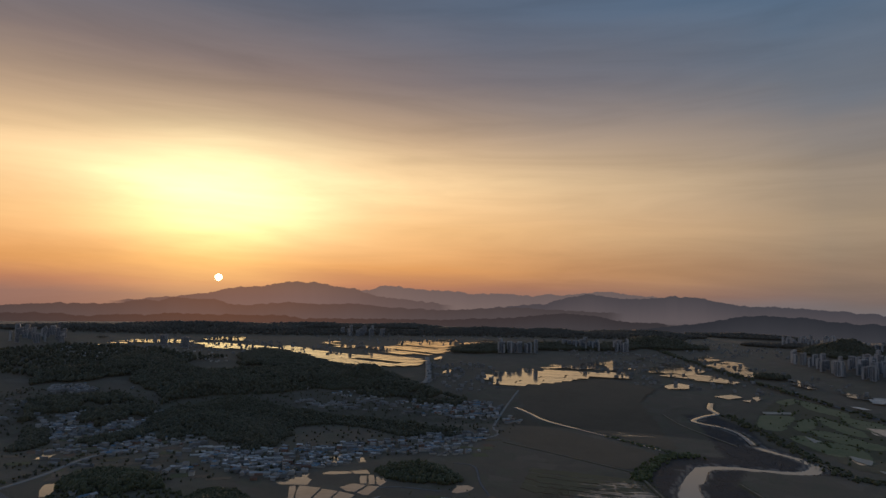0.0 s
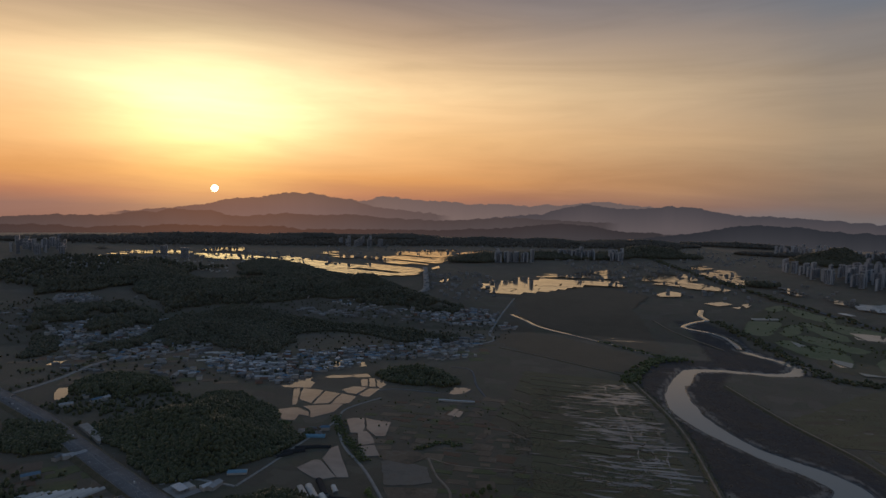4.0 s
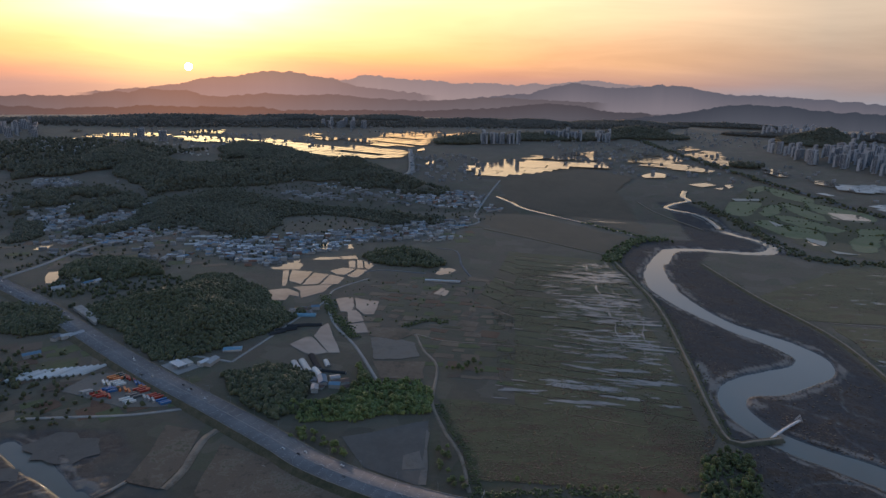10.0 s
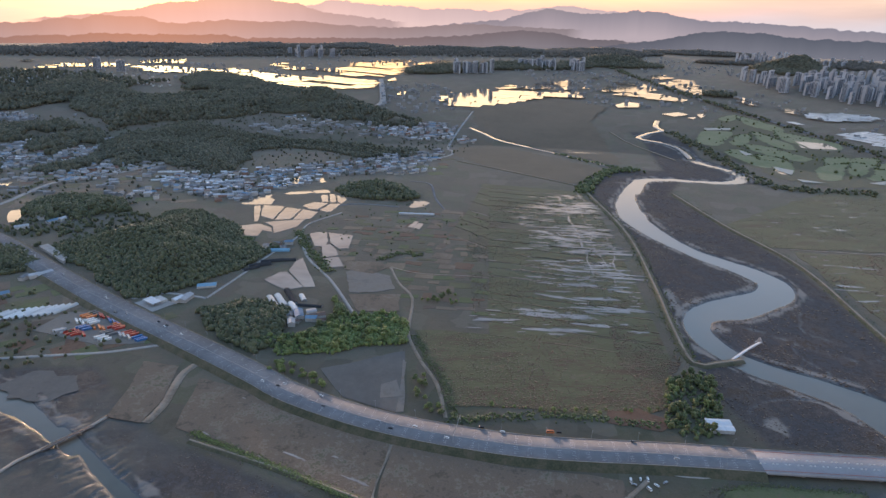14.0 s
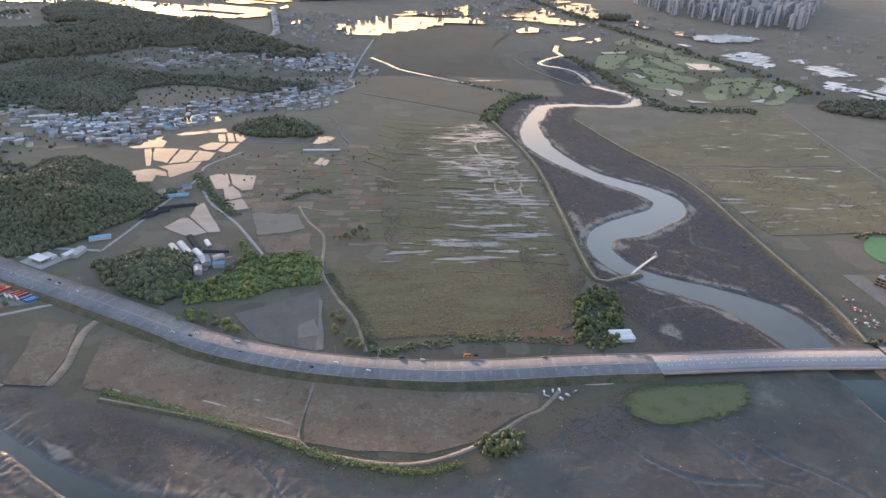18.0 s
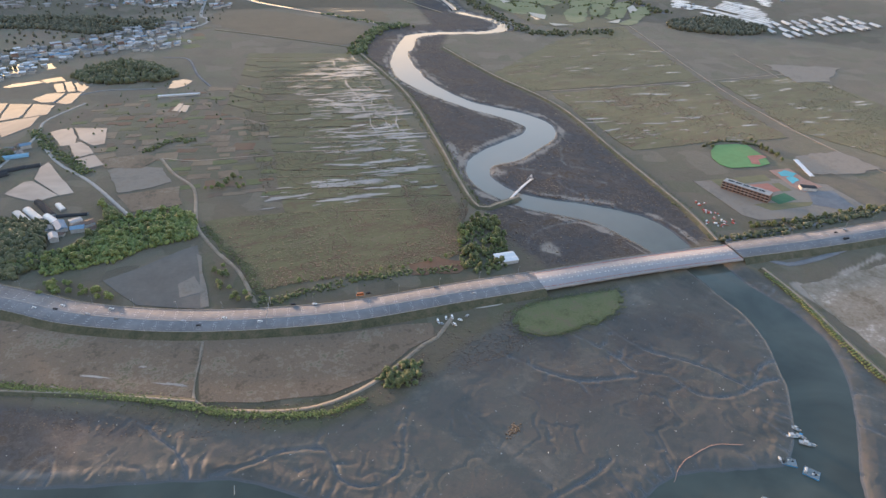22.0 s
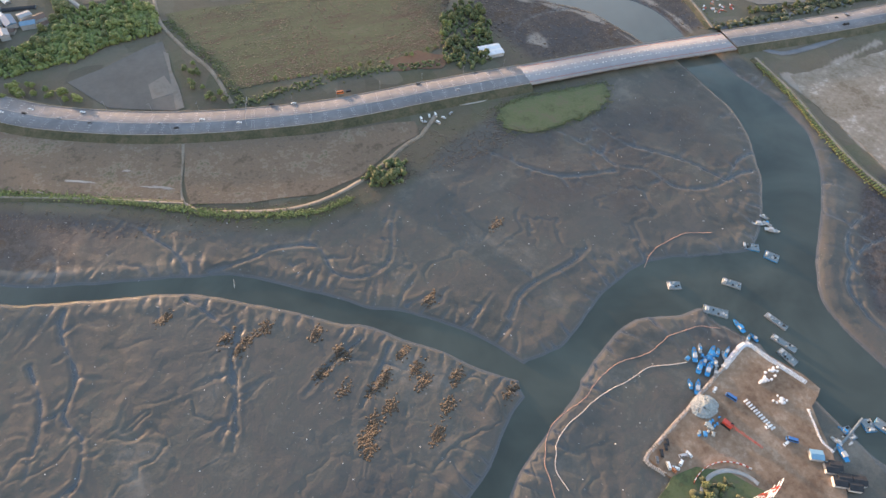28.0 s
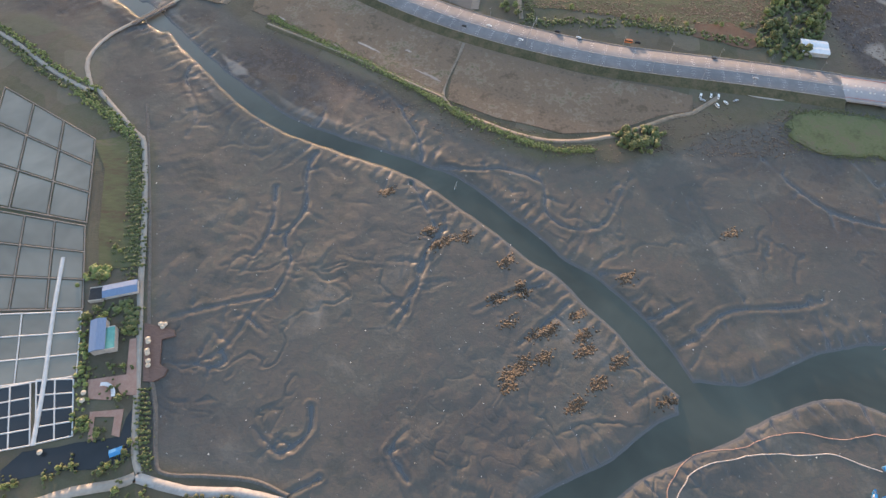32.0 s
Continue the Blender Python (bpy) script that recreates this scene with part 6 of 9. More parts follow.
def flooded(poly, length, depth, turn, share, mat, seed, z=1.2, gap=5.0):
    """Flooded plots side by side in an outline, with earth dikes left open between them."""
    rng = np.random.default_rng(seed)
    p = np.array(poly, float)
    c, s = math.cos(radians(turn)), math.sin(radians(turn))
    rot = np.array([[c, s], [-s, c]])
    q = p @ rot.T
    v, f = [], []
    row = q[:, 1].min()
    while row < q[:, 1].max():
        deep = depth * rng.uniform(0.6, 1.4)
        u = q[:, 0].min() - length * rng.random()
        while u < q[:, 0].max():
            run = length * rng.uniform(0.5, 1.5)
            marks = np.linspace(0, 1, 9)
            lo = np.c_[u + run * marks, np.full(9, row)] @ rot
            hi = np.c_[u + run * marks + rng.normal(0, 2), np.full(9, row + deep - gap * rng.uniform(0.6, 1.8))] @ rot
            good = inside(p, (lo + hi)[:, 0] / 2, (lo + hi)[:, 1] / 2)
            if good.sum() >= 2 and rng.random() < share:
                k = np.flatnonzero(good)
                lo, hi = lo[k[0]:k[-1] + 1], hi[k[0]:k[-1] + 1]
                n = len(v)
                m = len(lo)
                v += [(*a, z) for a in lo] + [(*a, z) for a in hi]
                f += [(n + i, n + i + 1, n + m + i + 1, n + m + i) for i in range(m - 1)]
            u += run + gap * rng.uniform(0.6, 1.4)
        row += deep
    if f:
        me = arrays_mesh("paddies", draw_in(np.array(v)), f)
        put("paddies", me, mat, label="flooded rice paddies that mirror the sky, split by dikes", category="paddies", kind="stuff")


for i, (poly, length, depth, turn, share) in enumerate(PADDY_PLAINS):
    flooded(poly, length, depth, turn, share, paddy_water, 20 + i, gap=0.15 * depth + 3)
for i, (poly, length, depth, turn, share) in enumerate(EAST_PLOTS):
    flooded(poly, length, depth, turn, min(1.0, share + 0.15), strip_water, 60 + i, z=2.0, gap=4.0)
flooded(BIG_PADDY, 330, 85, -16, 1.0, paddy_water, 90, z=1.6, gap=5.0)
FAR_RIVER = smooth_line(CHANNEL_FAR[9:], 14)
v, f = ribbon(FAR_RIVER, FAR_RIVER[:, 2], 1.2, thick=1.0)
put("river_far", arrays_mesh("river_far", draw_in(v), f), pond_water, label="narrow winding river beyond the golf course", category="river", kind="structure")
CAN = smooth_line(CANAL, 20)
v, f = ribbon(CAN, 15, 1.6, thick=1.2)
put("canal", arrays_mesh("canal", draw_in(v), f), pond_water, label="straight water channel across the meadow", category="canal", kind="structure")

for poly in ([(-420, 585), (-395, 560), (-350, 552), (-330, 572), (-345, 600), (-395, 612)], [(-440, 540), (-415, 520), (-385, 525), (-395, 545)]):
    patch("mud_pool", poly, mud_dark, -0.2, "dark silty pool on the mudflat", "pool", 10, 2.0)


# ---- woods ----
leaf_dark = leaf_material("forest_leaves", (0.045, 0.052, 0.028), (0.115, 0.12, 0.06))
# woods farther off: haze put into the leaf colour, greyer and lighter
leaf_haze = leaf_material("far_leaves_hazed", (0.058, 0.061, 0.043), (0.111, 0.112, 0.073))
leaf_green = leaf_material("young_leaves", (0.075, 0.10, 0.028), (0.20, 0.235, 0.075))
leaf_mid = leaf_material("summer_leaves", (0.05, 0.065, 0.024), (0.13, 0.15, 0.058))
# most distant woods, leaf colour paler again for haze
leaf_far_haze = leaf_material("distant_leaves_hazed", (0.085, 0.082, 0.072), (0.125, 0.118, 0.10))
bark = material("bark", [(0.05, 0.04, 0.03), (0.09, 0.07, 0.055)], 1.0, 0.9, 0.4, 3.0)


def ico(sub):
    bm = bmesh.new()
    bmesh.ops.create_icosphere(bm, subdivisions=sub, radius=1.0)
    v = np.array([p.co[:] for p in bm.verts])
    f = np.array([[q.index for q in t.verts] for t in bm.faces])
    bm.free()
    return v, f


ICO1, ICO2 = ico(1), ico(2)


def clumps(places, radii, heights, rng, base=ICO1, rough=0.28):
    """Uneven leafy clumps, one island each."""
    bv, bf = base
    n = len(places)
    turn = rng.random(n) * 6.283
    c, s = np.cos(turn)[:, None], np.sin(turn)[:, None]
    jig = 1 + rng.normal(0, rough, (n, len(bv)))
    x, y, z = bv[:, 0] * jig, bv[:, 1] * jig, bv[:, 2] * jig
    v = np.stack([(x * c - y * s) * radii[:, None], (x * s + y * c) * radii[:, None], z * heights[:, None]], -1) + places[:, None, :]
    f = bf[None] + (np.arange(n) * len(bv))[:, None, None]
    return v.reshape(-1, 3), f.reshape(-1, 3)


def forest(name, poly, count, size, mat, seed, label, kind="stuff", ragged=0.0):
    """Leafy clumps strewn over an outline or an oval hill, with an uneven edge and thin spots."""
    rng = np.random.default_rng(seed)
    if len(poly) == 6 and not isinstance(poly[0], tuple):
        cx, cy, rx, ry, turn, top = poly
        a, q = rng.random(count) * 6.283, np.sqrt(rng.random(count)) * 1.08
        u, w = rx * q * np.cos(a), ry * q * np.sin(a)
        c, s = math.cos(radians(turn)), math.sin(radians(turn))
        x, y = cx + u * c - w * s, cy + u * s + w * c
    else:
        p = np.array(poly, float)
        x = rng.uniform(p[:, 0].min() - ragged, p[:, 0].max() + ragged, count * 4)
        y = rng.uniform(p[:, 1].min() - ragged, p[:, 1].max() + ragged, count * 4)
        if ragged:
            d = edge_distance(p, x, y, True) * np.where(inside(p, x, y), 1, -1)
            m = d + ragged * 1.2 * fractal(x, y, ragged * 5, 3, seed) > 0
            m &= (fractal(x, y, ragged * 7, 3, seed + 1) > -0.9) | (ragged < 20)
        else:
            m = inside(p, x, y)
        x, y = x[m][:count], y[m][:count]
    h = land(x, y)[0]
    r = size * rng.uniform(0.55, 1.4, len(x))
    tall = r * rng.uniform(0.9, 1.5, len(x))
    v, f = clumps(np.c_[x, y, h + tall * 0.7], r, tall, rng)
    put(name, arrays_mesh(name, draw_in(v), f), mat, label=label, category="woods", kind=kind)


def area_of(poly):
    p = np.array(poly, float)
    return abs(np.dot(p[:, 0], np.roll(p[:, 1], 1)) - np.dot(p[:, 1], np.roll(p[:, 0], 1))) / 2


for i, hill in enumerate(HILLS):
    dist = math.hypot(hill[0], hill[1])
    size = 3.0 if dist < 1500 else 4.5 if dist < 2800 else 8.0
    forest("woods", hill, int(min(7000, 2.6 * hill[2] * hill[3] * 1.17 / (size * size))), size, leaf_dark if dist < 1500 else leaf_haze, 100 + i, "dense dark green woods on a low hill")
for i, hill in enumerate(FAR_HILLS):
    forest("woods", hill, 3000, 10.0, leaf_far_haze, 160 + i, "distant dark woods on a long low hill")
for i, (poly, top) in enumerate(WOODS):
    dist = math.hypot(*np.mean(poly, axis=0))
    size = 2.6 if dist < 1200 else 3.6 if dist < 2000 else 6.0
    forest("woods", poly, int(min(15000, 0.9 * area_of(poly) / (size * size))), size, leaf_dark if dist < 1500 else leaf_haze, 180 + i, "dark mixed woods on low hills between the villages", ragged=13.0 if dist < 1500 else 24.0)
forest("woods", [(-3400, 5600), (-2200, 5700), (200, 6500), (2600, 6600), (3000, 7400), (-3600, 7000)], 3400, 10.0, leaf_far_haze, 195, "scattered dark trees across the far plain", ragged=90.0)
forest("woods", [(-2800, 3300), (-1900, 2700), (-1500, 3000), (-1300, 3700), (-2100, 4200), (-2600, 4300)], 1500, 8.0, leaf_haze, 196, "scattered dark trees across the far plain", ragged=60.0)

# ---- apartment towers ----
tower_wall = material("tower_paint", [(0.40, 0.415, 0.44), (0.52, 0.53, 0.55)], 0.05, 0.7, 0.0, 0.3, random_tint=0.18)
tower_glass = material("tower_glazing", [(0.10, 0.12, 0.15), (0.16, 0.18, 0.21)], 0.2, 0.25, 0.0, 0.5)


def tower_meshes(w, d, h):
    body, glass = Shape(), Shape()
    bays = 4
    for i in range(bays):
        x = (i - (bays - 1) / 2) * w / bays
        body.box(x, 0.6 * (-1) ** i, 0, w / bays - 0.9, d, h + (i % 2) * 3)
    body.box(0, 0, 0, w - 1.5, d * 0.7, h - 1)
    roof = Shape().box(0, 0, h, w * 0.3, d * 0.5, 5).box(w * 0.2, 0, h, 3, 3, 7)
    glass.box(0, 0, 3, w / bays * 0.55, d + 0.5, h - 5)
    return body.mesh("wall"), roof.mesh("roof_block"), glass.mesh("balcony_glazing"), [((i - (bays - 1) / 2) * w / bays, 0.6 * (-1) ** i) for i in range(bays)]


TOWER_KINDS = [tower_meshes(w, d, h) for w, d, h in ((26, 15, 72), (34, 15, 78), (22, 18, 88), (40, 14, 66))]
for kind in TOWER_KINDS:
    for me, mat in zip(kind[:3], (tower_wall, concrete, tower_glass)):
        me.materials.append(mat)


def build_tower(x, y, turn, kind, scale=1.0):
    k, q = shrink(x, y)
    t = thing("apartment_tower", q[0], q[1], q[2] - 2, turn, k * scale, "pale high-rise apartment block with stacked balconies", "apartment building", "apartment towers")
    wall, roof, glass, bays = TOWER_KINDS[kind]
    part("wall", wall, None, t)
    part("roof_block", roof, None, t)
    for bx, by in bays:
        part("balcony_glazing", glass, None, t).location = (bx, by, 0)


def fill_town(poly, spacing, seed, facing, limit):
    rng = np.random.default_rng(seed)
    p = np.array(poly, float)
    n = 0
    for yy in np.arange(p[:, 1].min(), p[:, 1].max(), spacing):
        for xx in np.arange(p[:, 0].min(), p[:, 0].max(), spacing):
            x, y = xx + rng.normal(0, spacing * 0.18), yy + rng.normal(0, spacing * 0.18)
            if n < limit and inside(p, np.array([x]), np.array([y]))[0]:
                build_tower(x, y, facing + rng.choice([0, 0, 12, 90]), int(rng.integers(0, 4)), rng.uniform(0.8, 1.15))
                n += 1


for i, (poly, spacing, limit) in enumerate(zip(TOWNS, (130, 120, 92, 120, 120, 40, 45, 50), (36, 14, 175, 40, 40, 14, 16, 8))):
    fill_town(poly, spacing, 38 + i, 25, limit)
for x, y in ((-1999, 4480), (-2030, 4500), (-1763, 4280), (-1790, 4290)):
    build_tower(x, y, 10, 1, 0.9)

# ---- village houses ----
wall_mats = [material("render_wall", [(0.42, 0.40, 0.37), (0.55, 0.53, 0.5)], 0.3, 0.85, 0.1, 1.0, random_tint=0.2), material("brick_wall", [(0.25, 0.16, 0.12), (0.33, 0.22, 0.17)], 0.3, 0.85, 0.1, 1.0, random_tint=0.2)]
ROOFS = [material("roof_" + n, c, 0.4, 0.6, 0.1, 1.0, random_tint=0.25) for n, c in
         (("blue", [(0.13, 0.21, 0.30), (0.18, 0.27, 0.36)]), ("grey", [(0.16, 0.165, 0.175), (0.24, 0.245, 0.25)]), ("white", [(0.5, 0.51, 0.53), (0.62, 0.62, 0.63)]), ("brown", [(0.14, 0.09, 0.07), (0.2, 0.14, 0.11)]), ("pale", [(0.32, 0.32, 0.33), (0.42, 0.42, 0.42)]))]
HOUSE_KINDS = []
for w, d, h, r in ((11, 8, 3.6, 2.0), (14, 9, 5.5, 2.4), (9, 7, 3.2, 1.8), (22, 11, 5.0, 2.2), (12, 10, 8.5, 0.9)):
    a = Shape().box(0, 0, -1, w, d, h + 1).mesh("wall")
    b = Shape().gable(0, 0, h, w, d, r, 0, 0.5).mesh("roof")
    HOUSE_KINDS.append((a, b))


def build_house(x, y, turn, kind, roof, wall=0, group="village houses"):
    k, q = shrink(x, y)
    colour = ("blue", "grey", "white", "brown", "pale grey")[roof]
    t = thing("house", q[0], q[1], q[2] - 0.1, turn, k, "low house with a %s pitched roof" % colour, "house", group)
    a, b = HOUSE_KINDS[kind]
    for nm, me, mat in (("wall", a, wall_mats[wall]), ("roof", b, ROOFS[roof])):
        ob = new(nm, me)
        ob.parent = t
        if not me.materials:
            me.materials.append(mat)
        ob.material_slots[0].link = "OBJECT"
        ob.material_slots[0].material = mat


for i, (poly, spacing, limit) in enumerate(zip(VILLAGES, (21, 21, 23, 26, 24, 24, 26, 20, 18, 13, 18, 22, 30, 40, 45), (70, 60, 55, 40, 25, 0, 0, 10, 12, 12, 8, 6, 0, 0, 0))):
    rng = np.random.default_rng(60 + i)
    p = np.array(poly, float)
    spots = [(x + rng.normal(0, 4), y + rng.normal(0, 4)) for y in np.arange(p[:, 1].min(), p[:, 1].max(), spacing) for x in np.arange(p[:, 0].min(), p[:, 0].max(), spacing)]
    rng.shuffle(spots)
    n = 0
    for x, y in spots:
        if n < limit and inside(p, np.array([x]), np.array([y]))[0]:
            build_house(x, y, rng.choice([10, 100, 20, -15]) + rng.normal(0, 5), int(rng.integers(0, 5)), int(rng.choice(5, p=[0.15, 0.28, 0.15, 0.16, 0.26])), int(rng.random() < 0.25))
            n += 1


# ---- flat woods beside the highway, scattered trees over the western farmland ----
forest("woods", [(-1150, 1350), (-700, 1130), (-380, 1240), (-60, 1480), (230, 1850), (60, 2350), (-700, 2500), (-1600, 2350), (-1500, 1900)], 1900, 2.7, leaf_haze, 706, "scattered trees among houses and plots", ragged=40.0)
forest("woods", [(-600, 560), (-330, 660), (-420, 780), (-600, 900), (-760, 900)], 260, 2.2, leaf_dark, 707, "scattered trees beside the highway", ragged=18.0)
forest("woods", [(-150, 880), (0, 930), (170, 1000), (190, 1180), (40, 1240), (-120, 1180)], 90, 1.3, leaf_mid, 708, "scattered bushes among the small plots", ragged=25.0)
forest("woods", [(-700, 1080), (-480, 1010), (-420, 1130), (-560, 1230), (-720, 1200)], 420, 2.8, leaf_dark, 703, "dark mixed woods between the villages", ragged=16.0)
forest("woods", [(-640, 700), (-520, 640), (-470, 720), (-560, 800)], 160, 3.0, leaf_dark, 705, "dark mixed woods beside the highway", ragged=14.0)


# ---- clutter of the far plain ----
def far_boxes(name, poly, count, seed, low, high, mat, label, category):
    rng = np.random.default_rng(seed)
    p = np.array(poly, float)
    s = Shape()
    n = 0
    while n < count:
        x, y = rng.uniform(p[:, 0].min(), p[:, 0].max()), rng.uniform(p[:, 1].min(), p[:, 1].max())
        if inside(p, np.array([x]), np.array([y]))[0]:
            a, b, h = rng.uniform(low, high), rng.uniform(low, high) * 0.6, rng.uniform(3, 8)
            s.box(x, y, -6, a, b, h + 6, rng.choice([0, 20, 90, -15]))
            s.gable(x, y, h, a, b, h * 0.2)
            n += 1
    s.v = [tuple(q) for q in draw_in(np.array(s.v))]
    put(name, s.mesh(name), mat, label=label, category=category, kind="stuff")


grey_mix = material("far_building", [(0.2, 0.2, 0.205), (0.3, 0.3, 0.3), (0.42, 0.42, 0.42)], 0.01, 0.7, 0.0, 0.03, space="World")
for i, (poly, count) in enumerate((([(-2600, 3600), (-600, 4000), (-300, 4600), (-2500, 5600)], 260), ([(-1200, 2400), (-500, 2500), (-450, 2800), (-1300, 3000)], 90), ([(-60, 2500), (250, 2600), (300, 3600), (-80, 3900)], 110),
                                   ([(900, 2900), (1500, 2600), (2100, 3100), (1800, 4600), (900, 5200)], 220), ([(1500, 1350), (2100, 1500), (2600, 2600), (1900, 2900), (1600, 2000)], 60),
                                   ([(-1500, 1750), (-700, 1800), (-750, 2000), (-1500, 2100)], 60), ([(-1000, 5000), (2500, 5500), (3000, 7000), (-1500, 7000)], 240), ([(1900, 4600), (4200, 4300), (4600, 6000), (2200, 6500)], 200), (VILLAGES[0], 60), (VILLAGES[1], 60), (VILLAGES[2], 70), (VILLAGES[3], 70), (VILLAGES[5], 40), (VILLAGES[6], 50), ([(-900, 1350), (-600, 1300), (-560, 1620), (-980, 1700)], 60), ([(-480, 2050), (-150, 2080), (-120, 2250), (-520, 2240)], 60))):
    far_boxes("far_buildings", poly, count, 800 + i, 8, 22, grey_mix, "scattered low sheds and houses across the far plain", "buildings")


def rooftops(poly, count, seed, mats):
    """Small far houses in an outline: walls in one mesh, roofs in one mesh for each colour."""
    rng = np.random.default_rng(seed)
    p = np.array(poly, float)
    walls, roofs = Shape(), [Shape() for _ in mats]
    n = 0
    while n < count:
        x, y = rng.uniform(p[:, 0].min(), p[:, 0].max()), rng.uniform(p[:, 1].min(), p[:, 1].max())
        if not inside(p, np.array([x]), np.array([y]))[0]:
            continue
        a, b, h, t = rng.uniform(7, 15), rng.uniform(5, 9), rng.uniform(2.8, 6.0), rng.choice([12, 102, 25, -15]) + rng.normal(0, 6)
        walls.box(x, y, -3, a, b, h + 3, t)
        roofs[int(rng.choice(len(mats), p=[0.13, 0.32, 0.27, 0.28]))].gable(x, y, h, a, b, rng.uniform(0.8, 2.2), t, 0.5)
        n += 1
    for s, m, nm in [(walls, wall_mats[0], "house_walls")] + [(r, m, "house_roofs") for r, m in zip(roofs, mats)]:
        s.v = [tuple(q) for q in draw_in(np.array(s.v))]
        put(nm, s.mesh(nm), m, label="crowded low village houses with mixed roofs", category="houses", kind="stuff")


for i, (poly, count) in enumerate(zip(ROOFTOPS, (130, 60, 60, 45, 190, 50, 70, 40, 60, 130))):
    rooftops(poly, count, 860 + i, (ROOFS[0], ROOFS[1], ROOFS[2], ROOFS[4]))
film = material("polytunnel_film", [(0.5, 0.5, 0.49), (0.62, 0.62, 0.6)], 0.05, 0.4, 0.0, 0.5, space="World", random_tint=0.15)

# ---- field strips, plots and puddles ----
strip_mats = [field_olive, field_olive, material("sedge_brown", [(0.083, 0.069, 0.046), (0.101, 0.089, 0.059), (0.107, 0.102, 0.059)], 0.02, 0.95, 0.5, 0.25, stretch=(0.5, 2.0, 1), rot=12, space="World"),
              material("sedge_green", [(0.071, 0.078, 0.038), (0.092, 0.098, 0.050), (0.104, 0.102, 0.059)], 0.02, 0.95, 0.5, 0.25, stretch=(0.5, 2.0, 1), rot=12, space="World")]
reed_dark = material("ditch_reeds", [(0.079, 0.060, 0.038), (0.105, 0.079, 0.049), (0.094, 0.086, 0.045)], 0.05, 0.95, 0.6, 0.6, space="World")
plot_mats = [field_brown, field_red, material("tilled_soil", [(0.10, 0.075, 0.055), (0.14, 0.105, 0.08)], 0.05, 0.95, 0.5, 0.6, space="World", random_tint=0.2),
             material("dry_straw", [(0.160, 0.120, 0.080), (0.200, 0.156, 0.108)], 0.05, 0.95, 0.4, 0.6, space="World"), material("kitchen_green", [(0.07, 0.09, 0.035), (0.11, 0.125, 0.05)], 0.05, 0.95, 0.5, 0.6, space="World"), field_olive]


def along(line, u):
    p = np.array(line, float)
    d = np.r_[0, np.cumsum(np.linalg.norm(np.diff(p, axis=0), axis=1))]
    return np.array([np.interp(u * d[-1], d, p[:, 0]), np.interp(u * d[-1], d, p[:, 1])])


def field_strips(left, right, count, name, group, seed):
    rng = np.random.default_rng(seed)
    us = np.linspace(0, 1, count + 1)
    us[1:-1] += rng.normal(0, 0.2 / count, count - 1)
    for i in range(count):
        a, b, c, d = along(left, us[i]), along(right, us[i]), along(right, us[i + 1]), along(left, us[i + 1])
        gap = 0.05
        quad = [a + (d - a) * gap, b + (c - b) * gap, c + (b - c) * gap, d + (a - d) * gap]
        patch(name, [tuple(p) for p in quad], strip_mats[int(rng.integers(0, 4))], 0.40 + 0.01 * (i % 3), "long rough grass strip between ditches", "field", 20, 1.4)
        if rng.random() < 0.4:
            wet = smooth_line([a, a + (b - a) * 0.35 + rng.normal(0, 1.5, 2), a + (b - a) * 0.7 + rng.normal(0, 1.5, 2), b], 7)
            wet = wet[int(rng.integers(0, len(wet) // 2)):]
            v, f = ribbon(wet, 1.2 + 1.1 * np.abs(fractal(wet[:, 0], wet[:, 1], 18, 3, i + 40)), 0.56, thick=0.3)
            put("field_ditch", arrays_mesh("field_ditch", v, f), silt_water, label="narrow ditch of standing water between the strips", category="ditch", kind="structure")
            continue
        lines = smooth_line([a, (a + b) / 2 + rng.normal(0, 1.5, 2), b], 9)
        v, f = ribbon(lines, 1.3 + rng.random() * 1.2 + 1.1 * fractal(lines[:, 0], lines[:, 1], 25, 2, i), 0.50 + rng.random() * 0.08, thick=0.4)
        put("ditch_reeds", arrays_mesh("ditch_reeds", v, f), reed_dark, label="dark reeds along a field ditch", category="reeds", kind="structure")


field_strips(FIELD_W_EDGE[4:], FIELD_MID[3:], 9, "field_strip", "", 1)
field_strips(FIELD_MID, FIELD_E_EDGE, 21, "field_strip", "", 2)


def blob(cx, cy, length, width, turn, rng, n=14):
    a = np.arange(n) / n * 2 * np.pi
    r = np.clip(1 + 0.5 * rng.normal(0, 1, n), 0.35, 1.9)
    r = (r + np.roll(r, 1)) / 2
    u, w = length / 2 * np.cos(a) * r, width / 2 * np.sin(a) * r
    c, s = math.cos(radians(turn)), math.sin(radians(turn))
    return [(cx + p * c - q * s, cy + p * s + q * c) for p, q in zip(u, w)]


def puddles(count, poly, seed, turn, size, name="puddle", bias=None):
    rng = np.random.default_rng(seed)
    p = np.array(poly, float)
    n = 0
    while n < count:
        x, y = rng.uniform(p[:, 0].min(), p[:, 0].max()), rng.uniform(p[:, 1].min(), p[:, 1].max())
        if not inside(p, np.array([x]), np.array([y]))[0]:
            continue
        if bias is not None and rng.random() > bias(x, y) * (0.15 + 0.85 * float(step01(-0.15, 0.3, fractal(np.array([x]), np.array([y]), 75, 3, seed)[0]))):
            continue
        length = size * rng.choice([0.3, 0.5, 0.8, 1.2, 2.2]) * rng.uniform(0.7, 1.3)
        out = round_outline(blob(x, y, length, (1.4 + 0.055 * length) * rng.uniform(0.5, 1.8), turn + rng.normal(0, 6), rng, 22), length * 0.05)
        s = Shape().prism([tuple(q) for q in out], 0.1, 0.60 + 0.0007 * n)
        put(name, s.mesh(name), silt_water, label="shallow puddle of standing water on the field", category="puddle", kind="structure")
        n += 1


